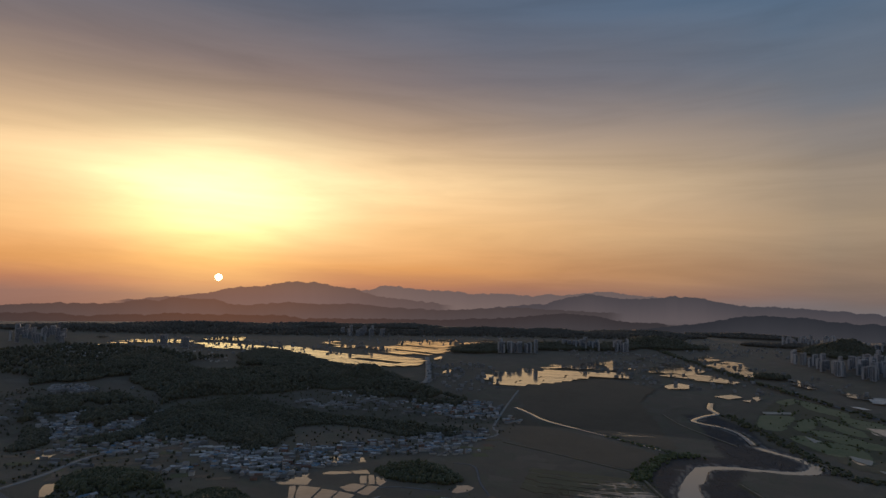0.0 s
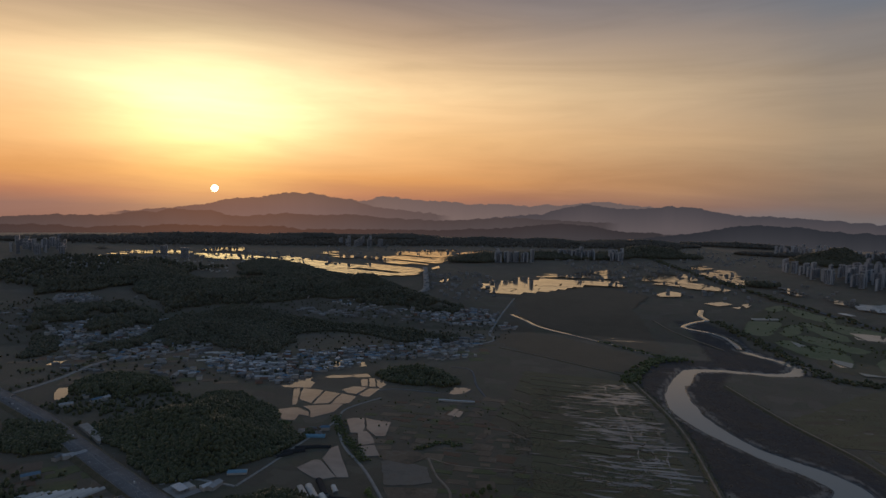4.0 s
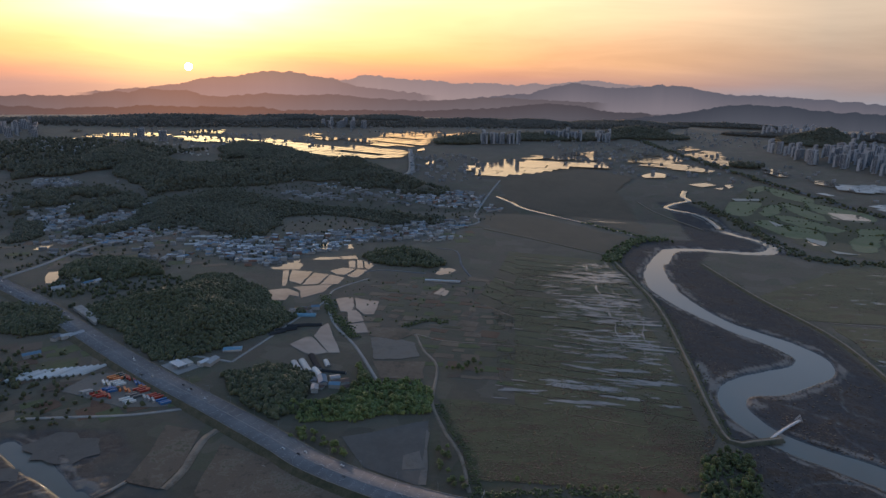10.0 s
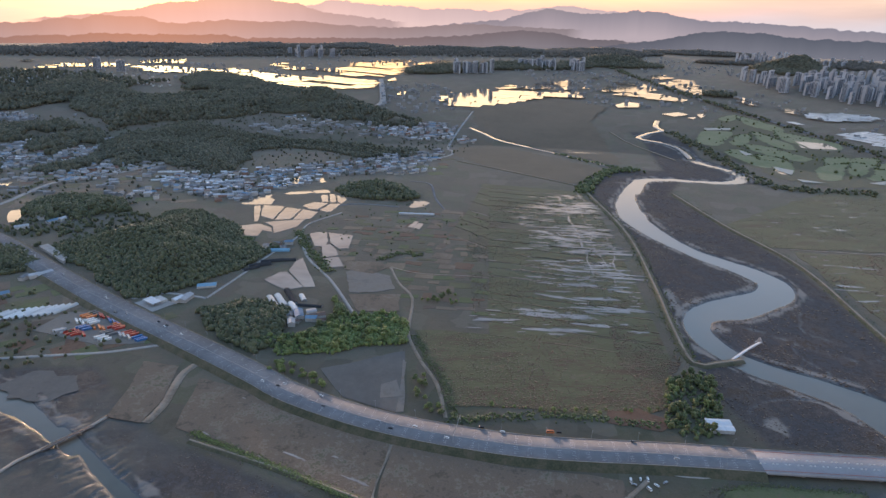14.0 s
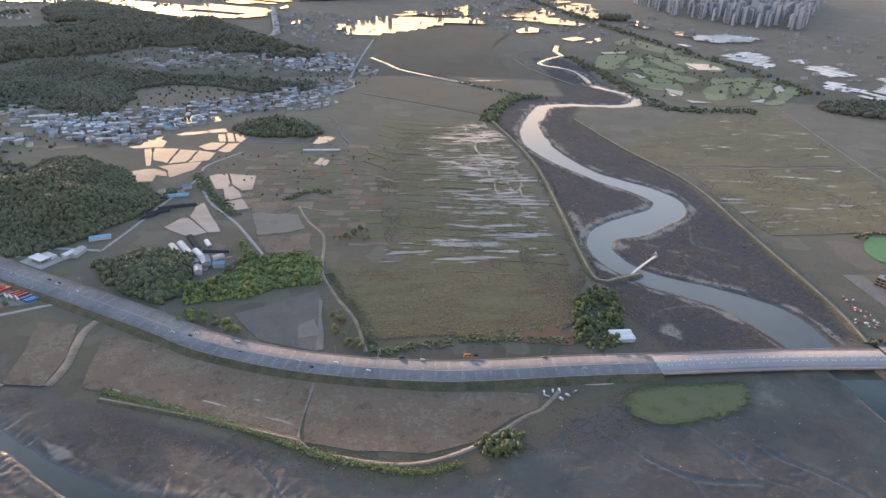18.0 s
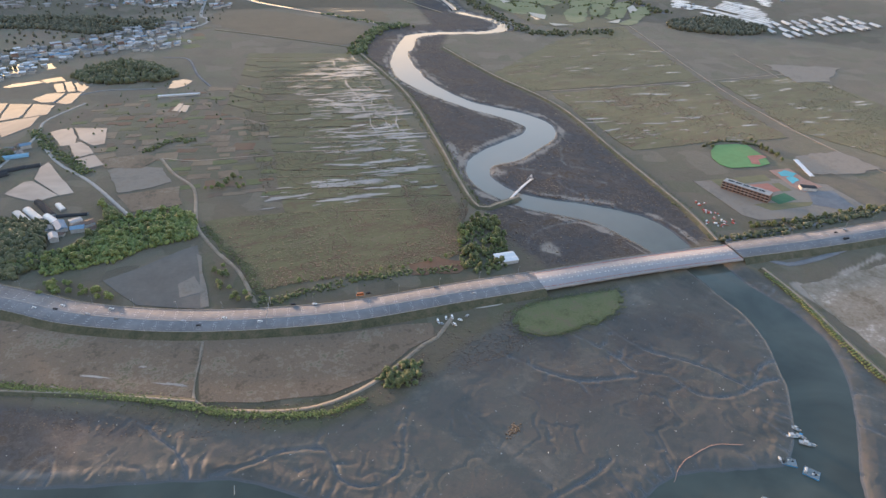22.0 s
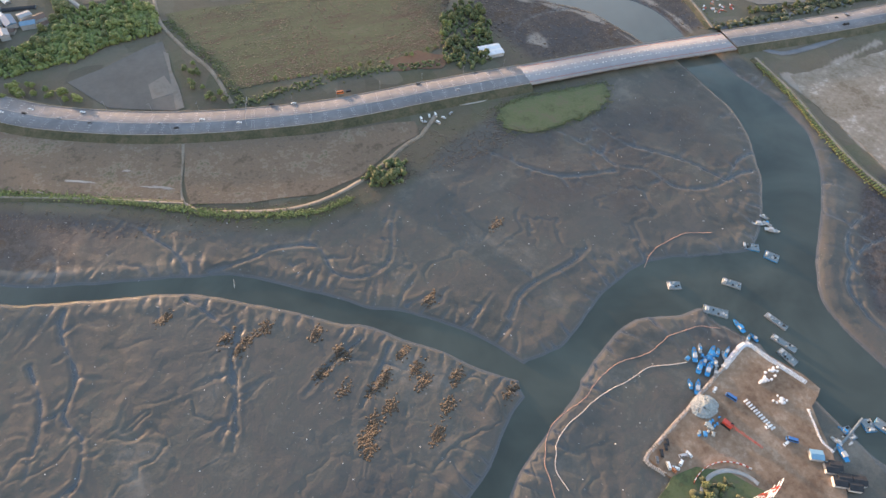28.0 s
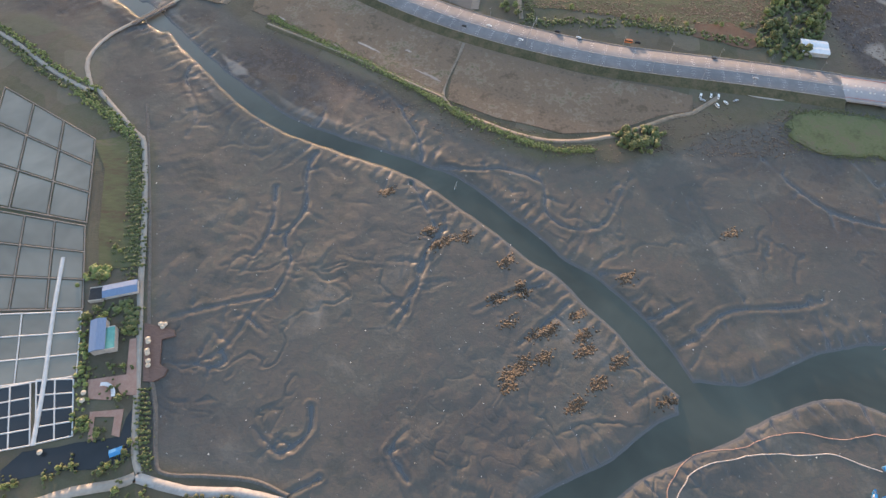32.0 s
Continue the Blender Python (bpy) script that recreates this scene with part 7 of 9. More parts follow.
PUDDLE_ZONE = [(125, 735), (330, 690), (360, 820), (382, 973), (410, 1169), (418, 1320), (300, 1330), (200, 1130), (150, 930)]
puddles(430, PUDDLE_ZONE, 5, -12, 20, bias=lambda x, y: np.clip(((x - 130) / 230) ** 1.5 * (1.0 if 820 < y < 1250 else 0.55), 0, 1))
for k, shift in enumerate((14.0, 34.0, 58.0)):
    wet = smooth_line(offset_line(smooth_line(FIELD_E_EDGE[2:], 60), shift), 6)
    wet = wet + np.c_[fractal(wet[:, 0], wet[:, 1], 60, 3, 21 + k) * 9, np.zeros(len(wet))]
    v, f = ribbon(wet, np.clip(1.2 + 3.0 * fractal(wet[:, 0], wet[:, 1], 30, 3, 31 + k), 0.3, 5.0), 0.57, thick=0.3)
    put("field_ditch", arrays_mesh("field_ditch", v, f), silt_water, label="ragged wet ditch along the edge of the fields", category="ditch", kind="structure")
puddles(26, [(60, 700), (300, 640), (330, 700), (110, 760)], 6, -10, 30)
puddles(60, FIELD_EAST_B, 7, -11, 20)
puddles(55, FIELD_EAST_A, 8, -11, 20)
puddles(36, FIELD_EAST_C, 9, -11, 20)
puddles(26, FIELD_FAR_B, 10, -20, 40, bias=lambda x, y: 1.0 if x > 520 else 0.15)
puddles(8, FIELD_SOUTH_W, 11, -30, 14)


def plots(area, count, seed, turn, low, high):
    """A patchwork of small plots."""
    rng = np.random.default_rng(seed)
    p = np.array(area, float)
    made = []
    for _ in range(count * 6):
        if len(made) >= count:
            break
        x, y = rng.uniform(p[:, 0].min(), p[:, 0].max()), rng.uniform(p[:, 1].min(), p[:, 1].max())
        a, b = rng.uniform(low, high), rng.uniform(low, high) * 0.7
        if not inside(p, np.array([x]), np.array([y]))[0] or any(math.hypot(x - q[0], y - q[1]) < (a + q[2]) * 0.42 for q in made):
            continue
        made.append((x, y, a))
        t = turn + rng.normal(0, 6)
        c, s = math.cos(radians(t)), math.sin(radians(t))
        quad = [(x + u * c - w * s, y + u * s + w * c) for u, w in ((-a / 2, -b / 2), (a / 2, -b / 2 * rng.uniform(0.7, 1.1)), (a / 2, b / 2), (-a / 2 * rng.uniform(0.8, 1.1), b / 2))]
        patch("farm_plot", quad, plot_mats[int(rng.integers(0, 6))], 0.20 + 0.004 * (len(made) % 40), "small vegetable plot of bare or planted soil", "plot", 12, 0.7)


plots(FARM_AREA, 120, 3, -12, 10, 38)
plots([(-700, 1200), (-420, 1250), (-560, 1400), (-760, 1500), (-800, 1300)], 24, 4, 20, 20, 50)
plots([(-520, 620), (-330, 640), (-420, 800), (-560, 860), (-600, 720)], 16, 5, 35, 18, 44)
plots([(-1050, 1450), (-700, 1200), (-560, 1420), (-640, 1640), (-900, 1650)], 40, 7, 15, 18, 55)
plots([(-330, 640), (-250, 700), (-380, 790), (-600, 880), (-640, 760), (-480, 640)], 26, 8, 35, 18, 46)
plots([(100, 1500), (160, 1720), (20, 1640), (40, 1500)], 10, 6, 10, 20, 50)

# ---- trees and shrubs ----
def tree_meshes(seed, height, spread, mat):
    rng = np.random.default_rng(seed)
    trunk = Shape().tube((0, 0, -0.3), (0.1, 0, height * 0.45), height * 0.03, 6, height * 0.018)
    for i in range(4):
        a = i * 1.57 + rng.random()
        trunk.tube((0.05, 0, height * (0.25 + 0.05 * i)), (math.cos(a) * spread * 0.5, math.sin(a) * spread * 0.5, height * (0.5 + 0.06 * i)), height * 0.014, 5, height * 0.006)
    n = 60
    a, q, u = rng.random(n) * 6.283, np.sqrt(rng.random(n)) * spread * 0.8, rng.random(n)
    place = np.c_[np.cos(a) * q * (1.15 - 0.6 * u), np.sin(a) * q * (1.15 - 0.6 * u), height * (0.38 + 0.55 * u)]
    r = spread * rng.uniform(0.15, 0.32, n)
    v, f = clumps(place, r, r * rng.uniform(0.7, 1.0, n), rng, ICO1, 0.22)
    crown = arrays_mesh("crown", v, f)
    crown.materials.append(mat)
    t = trunk.mesh("trunk")
    t.materials.append(bark)
    return t, crown


TREE_KINDS = [tree_meshes(300 + i, h, s, m) for i, (h, s, m) in enumerate(((9, 4.2, leaf_green), (7, 3.6, leaf_green), (11, 4.6, leaf_mid), (8, 3.8, leaf_mid), (6, 3.0, leaf_green), (10, 3.4, leaf_mid)))]


def build_tree(x, y, rng, kinds=(0, 1, 2, 3, 4, 5), scale=1.0, z=None):
    k = int(rng.choice(kinds))
    ob = thing("tree", x, y, float(land_height(x, y)) if z is None else z, rng.random() * 360, scale * rng.uniform(0.75, 1.25),
               "leafy bright green tree" if k in (0, 1, 4) else "leafy dark green tree", "tree", "trees")
    for nm, me in zip(("trunk", "crown"), TREE_KINDS[k]):
        part(nm, me, None, ob)


def grove(poly, count, seed, kinds, scale=1.0):
    rng = np.random.default_rng(seed)
    p = np.array(poly, float)
    n = 0
    while n < count:
        x, y = rng.uniform(p[:, 0].min(), p[:, 0].max()), rng.uniform(p[:, 1].min(), p[:, 1].max())
        if inside(p, np.array([x]), np.array([y]))[0]:
            build_tree(x, y, rng, kinds, scale, 0.2)
            n += 1


grove(GROVE_A, 46, 1, (0, 2, 3, 5), 0.95)
grove(GROVE_B, 60, 2, (0, 1, 0, 3), 1.05)
grove(GROVE_C, 22, 3, (0, 1, 4), 0.9)
grove(GROVE_D, 16, 4, (1, 3, 4), 0.8)
grove(GROVE_E, 12, 5, (2, 3), 0.75)
grove(GROVE_F, 12, 6, (2, 3, 1), 0.85)
grove(GROVE_G, 40, 7, (0, 1, 2), 0.95)
grove(GROVE_H, 36, 8, (0, 1, 0), 1.0)
grove(GROVE_SITE, 14, 9, (2, 3), 0.6)
forest("woods", GROVE_B, 1100, 1.9, leaf_green, 501, "bright green thicket beside the highway")
forest("woods", GROVE_G, 1000, 1.9, leaf_mid, 502, "dark green thicket beside the highway")
forest("woods", GROVE_H, 1000, 1.9, leaf_green, 503, "bright green thicket beside the farm track")
forest("woods", GROVE_A, 520, 1.6, leaf_mid, 504, "dense thicket beside the white shed")
forest("woods", GROVE_E, 120, 1.8, leaf_mid, 505, "dark scrub on the levee")
forest("woods", GROVE_SITE, 90, 1.8, leaf_dark, 506, "dense dark shrubs on a round park mound")


def hedge(line, width, count, size, mat, seed, label, z=0.3):
    rng = np.random.default_rng(seed)
    p = smooth_line(line, 3)
    i = rng.integers(0, len(p), count)
    off = rng.normal(0, width / 2.5, count)
    o = np.array([offset_line(p, 0)[k] for k in i])
    t = np.gradient(p, axis=0)[i]
    t /= np.linalg.norm(t, axis=1)[:, None]
    x, y = o[:, 0] - t[:, 1] * off + rng.normal(0, 2, count), o[:, 1] + t[:, 0] * off
    r = size * rng.uniform(0.4, 1.3, count)
    v, f = clumps(np.c_[x, y, np.full(count, z) + r * 0.5], r, r * rng.uniform(0.6, 1.1, count), rng)
    put("shrubs", arrays_mesh("shrubs", draw_in(v), f), mat, label=label, category="shrubs", kind="stuff")


hedge(SHRUB_LEVEE, 4, 2600, 0.62, leaf_green, 1, "bright green shrubs along the levee", 1.0)
hedge(SHRUB_LEVEE, 9, 1500, 0.55, leaf_mid, 2, "dark scrub along the levee", 0.4)
hedge(SHRUB_ROAD, 9, 420, 1.3, leaf_mid, 3, "shrubs below the highway embankment")
hedge(SHRUB_EAST, 4, 1300, 0.7, leaf_green, 4, "grassy shrubs along the east levee", 1.2)
hedge(TRACK_WEST_LEVEE[:5], 14, 1500, 0.9, leaf_mid, 5, "scrub along the west levee", 0.8)
hedge(TRACK_EAST_LEVEE, 11, 1100, 0.8, leaf_mid, 6, "scrub along the east levee", 0.8)
hedge(offset_line(smooth_line(TRACK_FIELD[4:], 20), 9), 7, 420, 0.9, leaf_mid, 7, "scrub beside the farm track")
hedge(offset_line(smooth_line(PATH_SALT[:5], 12), -7.5), 5, 700, 0.9, leaf_mid, 8, "dark shrubs beside the seawall path", 0.5)
hedge(offset_line(smooth_line(PATH_SALT_N, 12), 5.5), 3, 420, 1.0, leaf_green, 9, "bushes along the salt field path", 0.5)
hedge(offset_line(smooth_line(PATH_SALT_N, 12), -6), 3, 420, 1.1, leaf_mid, 19, "bushes along the salt field path", 0.5)
hedge(offset_line(smooth_line(PATH_SALT[6:], 8), 4.5), 2, 220, 0.8, leaf_mid, 10, "low hedge beside the seawall path", 0.5)
hedge([(-149, 62), (-120, 63), (-93, 58)], 3, 120, 1.2, leaf_dark, 11, "clipped hedge along the seawall", 0.5)
hedge(SERVICE_ROAD, 8, 260, 2.6, leaf_dark, 12, "dark trees between the highway and the school", 0.6)
hedge(CANAL[3:], 12, 90, 3.5, leaf_mid, 13, "scrub along the canal", 0.5)
hedge([(430, 1330), (470, 1420), (560, 1540), (640, 1560)], 26, 320, 4.0, leaf_mid, 14, "dark thicket along the river dike", 0.5)
hedge(GOLF_EDGE, 30, 420, 4.5, leaf_dark, 15, "trees along the edge of the golf course", 0.5)
hedge(RAIL_LINE, 40, 600, 6.0, leaf_dark, 16, "trees along the railway", 0.5)
hedge(MEADOW + MEADOW[:1], 6, 1300, 0.45, leaf_mid, 18, "ragged reeds and shrubs round the meadow", 0.3)
hedge(offset_line(smooth_line(VILLAGE_ROAD, 40), 22), 14, 120, 3.0, leaf_dark, 17, "trees along the village road", 0.4)

# ---- growth and litter on the mud ----
mat_brown = leaf_material("saltwort", (0.040, 0.032, 0.022), (0.085, 0.060, 0.040))
rng = np.random.default_rng(70)
xs, ys, rs = [], [], []
for (mx, my) in MUD_MATS:
    n = int(rng.integers(60, 150))
    a = rng.normal(0, 1, (n, 2)) * [3.6, 2.0] @ np.array([[0.8, 0.6], [-0.6, 0.8]])
    xs += list(mx + a[:, 0])
    ys += list(my + a[:, 1])
    rs += list(rng.uniform(0.3, 1.1, n))
xs, ys, rs = np.array(xs), np.array(ys), np.array(rs)
v, f = clumps(np.c_[xs, ys, land(xs, ys)[0] + 0.1], rs, rs * 0.14, rng)
put("saltwort", arrays_mesh("saltwort", v, f), mat_brown, label="rusty brown saltwort clumps on the mudflat", category="saltmarsh plants", kind="stuff")
n = 420
xs, ys = rng.uniform(-250, 480, n), rng.uniform(20, 420, n)
keep = inside(MUD_AREA, xs, ys)
xs, ys = xs[keep], ys[keep]
rs = rng.uniform(0.12, 0.42, len(xs))
v, f = clumps(np.c_[xs, ys, land(xs, ys)[0] + 0.1], rs, rs * 0.8, rng)
litter = material("white_litter", [(0.6, 0.6, 0.58), (0.75, 0.74, 0.7)], 1.0, 0.7, 0.0)
put("litter", arrays_mesh("litter", v, f), litter, label="scattered white debris and floats on the mud", category="debris", kind="stuff")
rope_mat = material("orange_boom", [(0.33, 0.20, 0.15), (0.42, 0.28, 0.21)], 0.3, 0.7, 0.0, 1.0, space="World")
rope_white = material("pale_boom", [(0.48, 0.40, 0.34), (0.58, 0.52, 0.46)], 0.3, 0.7, 0.0, 1.0, space="World")
for line, mt, lb in ((BOOM_A, rope_mat, "orange floating boom lying on the mud"), (BOOM_B, rope_mat, "orange floating boom lying on the mud"), (BOOM_C, rope_white, "pale silt curtain lying on the mud")):
    p = smooth_line(line, 2.5)
    p = p + np.c_[fractal(p[:, 0], p[:, 1], 8, 2, 3), fractal(p[:, 0], p[:, 1], 8, 2, 4)] * 0.5
    z = np.maximum(land(p[:, 0], p[:, 1])[0] + 0.25, WATER_Z + 0.1)
    v, f = ribbon(p, 0.5, z, thick=0.35)
    put("floating_boom", arrays_mesh("boom", v, f), mt, label=lb, category="boom")


def tussocks(name, poly, count, low, high, mat, seed, label, gap=0.0, flat=0.3):
    """Small clumps of growth strewn over an area, thicker in some places than in others."""
    rng = np.random.default_rng(seed)
    p = np.array(poly, float)
    x, y = rng.uniform(p[:, 0].min(), p[:, 0].max(), count * 4), rng.uniform(p[:, 1].min(), p[:, 1].max(), count * 4)
    m = inside(p, x, y) & (fractal(x, y, 45, 4, seed) + rng.normal(0, 0.35, len(x)) > gap)
    x, y = x[m][:count], y[m][:count]
    h, _, _, wet, _ = land(x, y)
    dry = h > -1.2
    x, y, h = x[dry], y[dry], np.maximum(h[dry], 0.45 if name == "tussocks" else -9)
    r = rng.uniform(low, high, len(x))
    v, f = clumps(np.c_[x, y, h + 0.05], r * rng.uniform(0.8, 1.8, len(x)), r * flat, rng)
    put(name, arrays_mesh(name, v, f), mat, label=label, category="grass", kind="stuff")


tuft_red = leaf_material("dead_reeds", (0.075, 0.049, 0.034), (0.120, 0.079, 0.053), 0.3)
tuft_olive = leaf_material("rank_grass", (0.076, 0.068, 0.036), (0.119, 0.104, 0.058), 0.3)
tuft_dark = leaf_material("marsh_plants", (0.045, 0.036, 0.03), (0.095, 0.068, 0.052), 0.3)
tussocks("tussocks", FIELD_NORTH, 3380, 0.28, 0.75, tuft_olive, 11, "rank yellowish grass tussocks", 0.1)
tussocks("tussocks", FIELD_NORTH, 2210, 0.28, 0.80, tuft_red, 12, "dead reddish reed clumps", 0.3)
tussocks("tussocks", [(60, 528), (150, 512), (272, 505), (300, 560), (200, 545), (70, 560)], 1950, 0.28, 0.75, tuft_red, 13, "dead reddish reeds beside the highway", -0.2)
tussocks("tussocks", [(270, 520), (330, 600), (325, 690), (270, 690), (255, 600)], 1690, 0.33, 0.90, tuft_red, 14, "dead reddish reeds below the levee", -0.1)
tussocks("tussocks", [(100, 700), (330, 680), (415, 1169), (420, 1320), (230, 1300), (120, 1000)], 6760, 0.39, 1.00, tuft_olive, 15, "rank grass between the field ditches", 0.1)
tussocks("tussocks", [(100, 700), (330, 680), (415, 1169), (420, 1320), (230, 1300), (120, 1000)], 2860, 0.39, 1.10, tuft_red, 16, "dead reeds between the field ditches", 0.35)
for i, field in enumerate((FIELD_EAST_A, FIELD_EAST_B, FIELD_EAST_C)):
    tussocks("tussocks", field, 2200, 0.5, 1.3, tuft_olive if i != 1 else tuft_red, 17 + i, "rough grass tussocks on the pasture", 0.2)
tussocks("tussocks", FIELD_SOUTH_W, 1170, 0.17, 0.50, tuft_olive, 21, "low weeds on the bare field", 0.35, 0.25)
tussocks("tussocks", FIELD_SOUTH_E, 1040, 0.17, 0.45, tuft_olive, 22, "low weeds on the bare field", 0.4, 0.25)
tussocks("marsh_plants", MARSH_AREA, 11700, 0.44, 1.30, tuft_dark, 24, "dark reddish saltmarsh plants", 0.1, 0.25)
tussocks("marsh_plants", [(330, 440), (520, 405), (570, 420), (600, 560), (480, 640), (330, 600)], 2860, 0.22, 0.75, tuft_dark, 25, "dark reddish saltmarsh plants", 0.1, 0.3)
tussocks("marsh_plants", [(150, 340), (270, 345), (280, 398), (190, 400), (150, 370)], 1430, 0.22, 0.60, tuft_dark, 26, "rusty reeds at the edge of the mud", -0.1, 0.3)
tussocks("marsh_plants", [(-20, 350), (120, 330), (160, 350), (20, 368), (-100, 428), (-212, 490), (-230, 470)], 1820, 0.22, 0.55, tuft_dark, 27, "dark growth below the levee", -0.1, 0.3)
hedge([(-178, 1079), (-150, 985), (-125, 930), (-105, 880)], 12, 320, 1.9, leaf_mid, 41, "dark hedgerow between the ponds", 0.4)
hedge([(-30, 930), (10, 960), (40, 945)], 12, 120, 1.8, leaf_mid, 42, "clump of bushes among the plots", 0.4)
hedge([(-330, 1050), (-300, 1040), (-250, 1030)], 14, 180, 2.0, leaf_mid, 43, "bushes below the wooded hill", 0.4)
rng = np.random.default_rng(91)
for u in np.linspace(0, 1, 15):
    x, y = along([(95, 521), (150, 512), (200, 507), (262, 506)], u)
    build_tree(x + rng.normal(0, 2), y + rng.normal(0, 2.5), rng, (0, 1, 3, 4), 0.62, 0.4)

for i, (line, wide, count, size) in enumerate((([(-336, 382), (-301, 360), (-270, 334)], 5, 260, 1.1), ([(-263, 323), (-243, 268), (-224, 214)], 4, 300, 0.9), ([(-256, 208), (-247, 204)], 7, 90, 1.8), ([(-230, 178), (-219, 181), (-215, 162)], 6, 80, 1.8), ([(-249, 173), (-236, 137), (-223, 98)], 4, 90, 1.4), ([(-193, 125), (-187, 107), (-177, 84)], 3, 160, 0.8))):
    hedge(line, wide, count, size, leaf_mid if i % 2 else leaf_green, 900 + i, "garden shrubs beside the visitor buildings" if i > 1 else "green shrubs along the salt field path", 0.5)

# ---- vehicles ----
glass_dark = material("dark_glass", [(0.02, 0.022, 0.025), (0.035, 0.038, 0.04)], 1.0, 0.12, 0.0)
rubber = material("rubber", [(0.02, 0.02, 0.02), (0.035, 0.034, 0.033)], 2.0, 0.8, 0.1)
steel = material("galvanised_steel", [(0.30, 0.31, 0.32), (0.42, 0.43, 0.44)], 0.5, 0.5, 0.05, 2.0, metal=0.5)
CAR_PAINT = {n: material("paint_" + n, [c, [min(1, v * 1.15) for v in c]], 0.5, 0.3, 0.0, 2.0, spec=0.5) for n, c in
             (("white", (0.72, 0.72, 0.70)), ("silver", (0.38, 0.39, 0.40)), ("black", (0.02, 0.02, 0.022)), ("grey", (0.14, 0.145, 0.15)), ("orange", (0.55, 0.17, 0.05)), ("blue", (0.06, 0.16, 0.38)), ("red", (0.40, 0.06, 0.04)))}


def car_meshes(length, width, low, high, van):
    body = Shape().box(0, 0, 0.35, length, width, low, 0, 0.97)
    roof = Shape().box(-0.1 * (not van) * length * 0.6, 0, 0.35 + low + (high - low) * 0.86, length * (0.5 if not van else 0.8), width * 0.82, (high - low) * 0.14, 0, 0.94)
    glass = Shape().box(-0.06 * (not van) * length, 0, 0.35 + low, length * (0.62 if not van else 0.88), width * 0.9, (high - low) * 0.86, 0, 0.84 if not van else 0.93)
    wheel = Shape().tube((0, -0.11, 0), (0, 0.11, 0), 0.34, 10)
    return body.mesh("body"), roof.mesh("roof"), glass.mesh("window_band"), wheel.mesh("wheel"), [(sx * length * 0.31, sy * (width / 2 - 0.08), 0.34) for sx in (-1, 1) for sy in (-1, 1)]


CAR_KINDS = {"car": car_meshes(4.6, 1.85, 0.62, 1.12, False), "van": car_meshes(5.2, 1.95, 0.85, 1.65, True), "truck": car_meshes(7.5, 2.4, 1.1, 2.4, True)}


def build_vehicle(x, y, z, turn, kind="car", colour="white", group="traffic"):
    body, roof, glass, wheel, spots = CAR_KINDS[kind]
    ob = thing(kind, x, y, z, turn, 1.0, "%s %s on %s" % (colour, {"car": "passenger car", "van": "delivery van", "truck": "box truck"}[kind], "the highway" if group == "traffic" else "open ground"), kind, group)
    for nm, me, mat in (("body", body, CAR_PAINT[colour]), ("roof", roof, CAR_PAINT[colour]), ("window_band", glass, glass_dark)):
        o = new(nm, me)
        o.parent = ob
        if not me.materials:
            me.materials.append(mat)
        o.material_slots[0].link = "OBJECT"
        o.material_slots[0].material = mat
    for s in spots:
        o = part("wheel", wheel, rubber, ob)
        o.location = s


def nearest_turn(line, x, y):
    p = np.array(line)[:, :2]
    i = int(np.clip(np.argmin(np.hypot(p[:, 0] - x, p[:, 1] - y)), 1, len(p) - 2))
    d = p[i + 1] - p[i - 1]
    return math.degrees(math.atan2(d[1], d[0]))


rng = np.random.default_rng(33)
COLOURS = ("white", "black", "white", "silver", "white", "grey", "silver", "black", "white")
for i, (x, y) in enumerate(HIGH_CARS_A):
    kind, colour = ("truck", "orange") if i == 12 else ("van", "black") if i in (10, 13) else ("car", COLOURS[i % 9])
    build_vehicle(x, y, ROAD_Z + 0.16, nearest_turn(HIGHWAY, x, y), kind, colour)
for i in range(34):
    u = int(rng.integers(4, int(len(HIGHWAY) * 0.62)))
    o = offset_line(HIGHWAY, float(rng.choice([-10.8, -7.6, -4.4, 4.4, 7.6, 10.8])))[u]
    build_vehicle(o[0], o[1], ROAD_Z + 0.16, nearest_turn(HIGHWAY, *o), "van" if i % 7 == 0 else "car", COLOURS[int(rng.integers(0, 9))])
for i in range(9):
    u = int(rng.integers(2, len(HIGHWAY_EAST) - 4))
    o = offset_line(HIGHWAY_EAST, float(rng.choice([-7.6, 7.6, 10.8])))[u]
    build_vehicle(o[0], o[1], ROAD_Z + 0.16, nearest_turn(HIGHWAY_EAST, *o), "truck" if i == 3 else "car", COLOURS[int(rng.integers(0, 9))])
for i, (x, y) in enumerate(PARKED):
    build_vehicle(x, y, 0.55, rng.uniform(0, 180), "van" if i % 3 == 0 else "car", ("white", "white", "silver")[i % 3], "parked vehicles")

# ---- lamps and gantry on the highway ----
lamp_pole = Shape().tube((0, 0, 0), (0, 0, 10), 0.12, 6, 0.07)
lamp_meshes = (lamp_pole.mesh("pole"), Shape().tube((0, 0, 9.9), (2.4, 0, 10.5), 0.06, 5).mesh("arm"), Shape().box(2.7, 0, 10.42, 0.9, 0.3, 0.16).mesh("lamp_head"))
for me in lamp_meshes:
    me.materials.append(steel)
for line in (HIGHWAY, HIGHWAY_EAST):
    for side in (-1, 1):
        o = offset_line(line, side * (ROAD_WIDTH / 2 + 1.0))
        for i in range(6 if side > 0 else 9, len(o), 5):
            d = np.array(line)[i][:2] - o[i]
            ob = thing("street_lamp", o[i][0], o[i][1], ROAD_Z, math.degrees(math.atan2(d[1], d[0])), 1, "slim grey street lamp beside the highway", "street lamp", "highway lamps")
            for nm, me in zip(("pole", "arm", "lamp_head"), lamp_meshes):
                part(nm, me, None, ob)
gx, gy = GANTRY_AT[0]
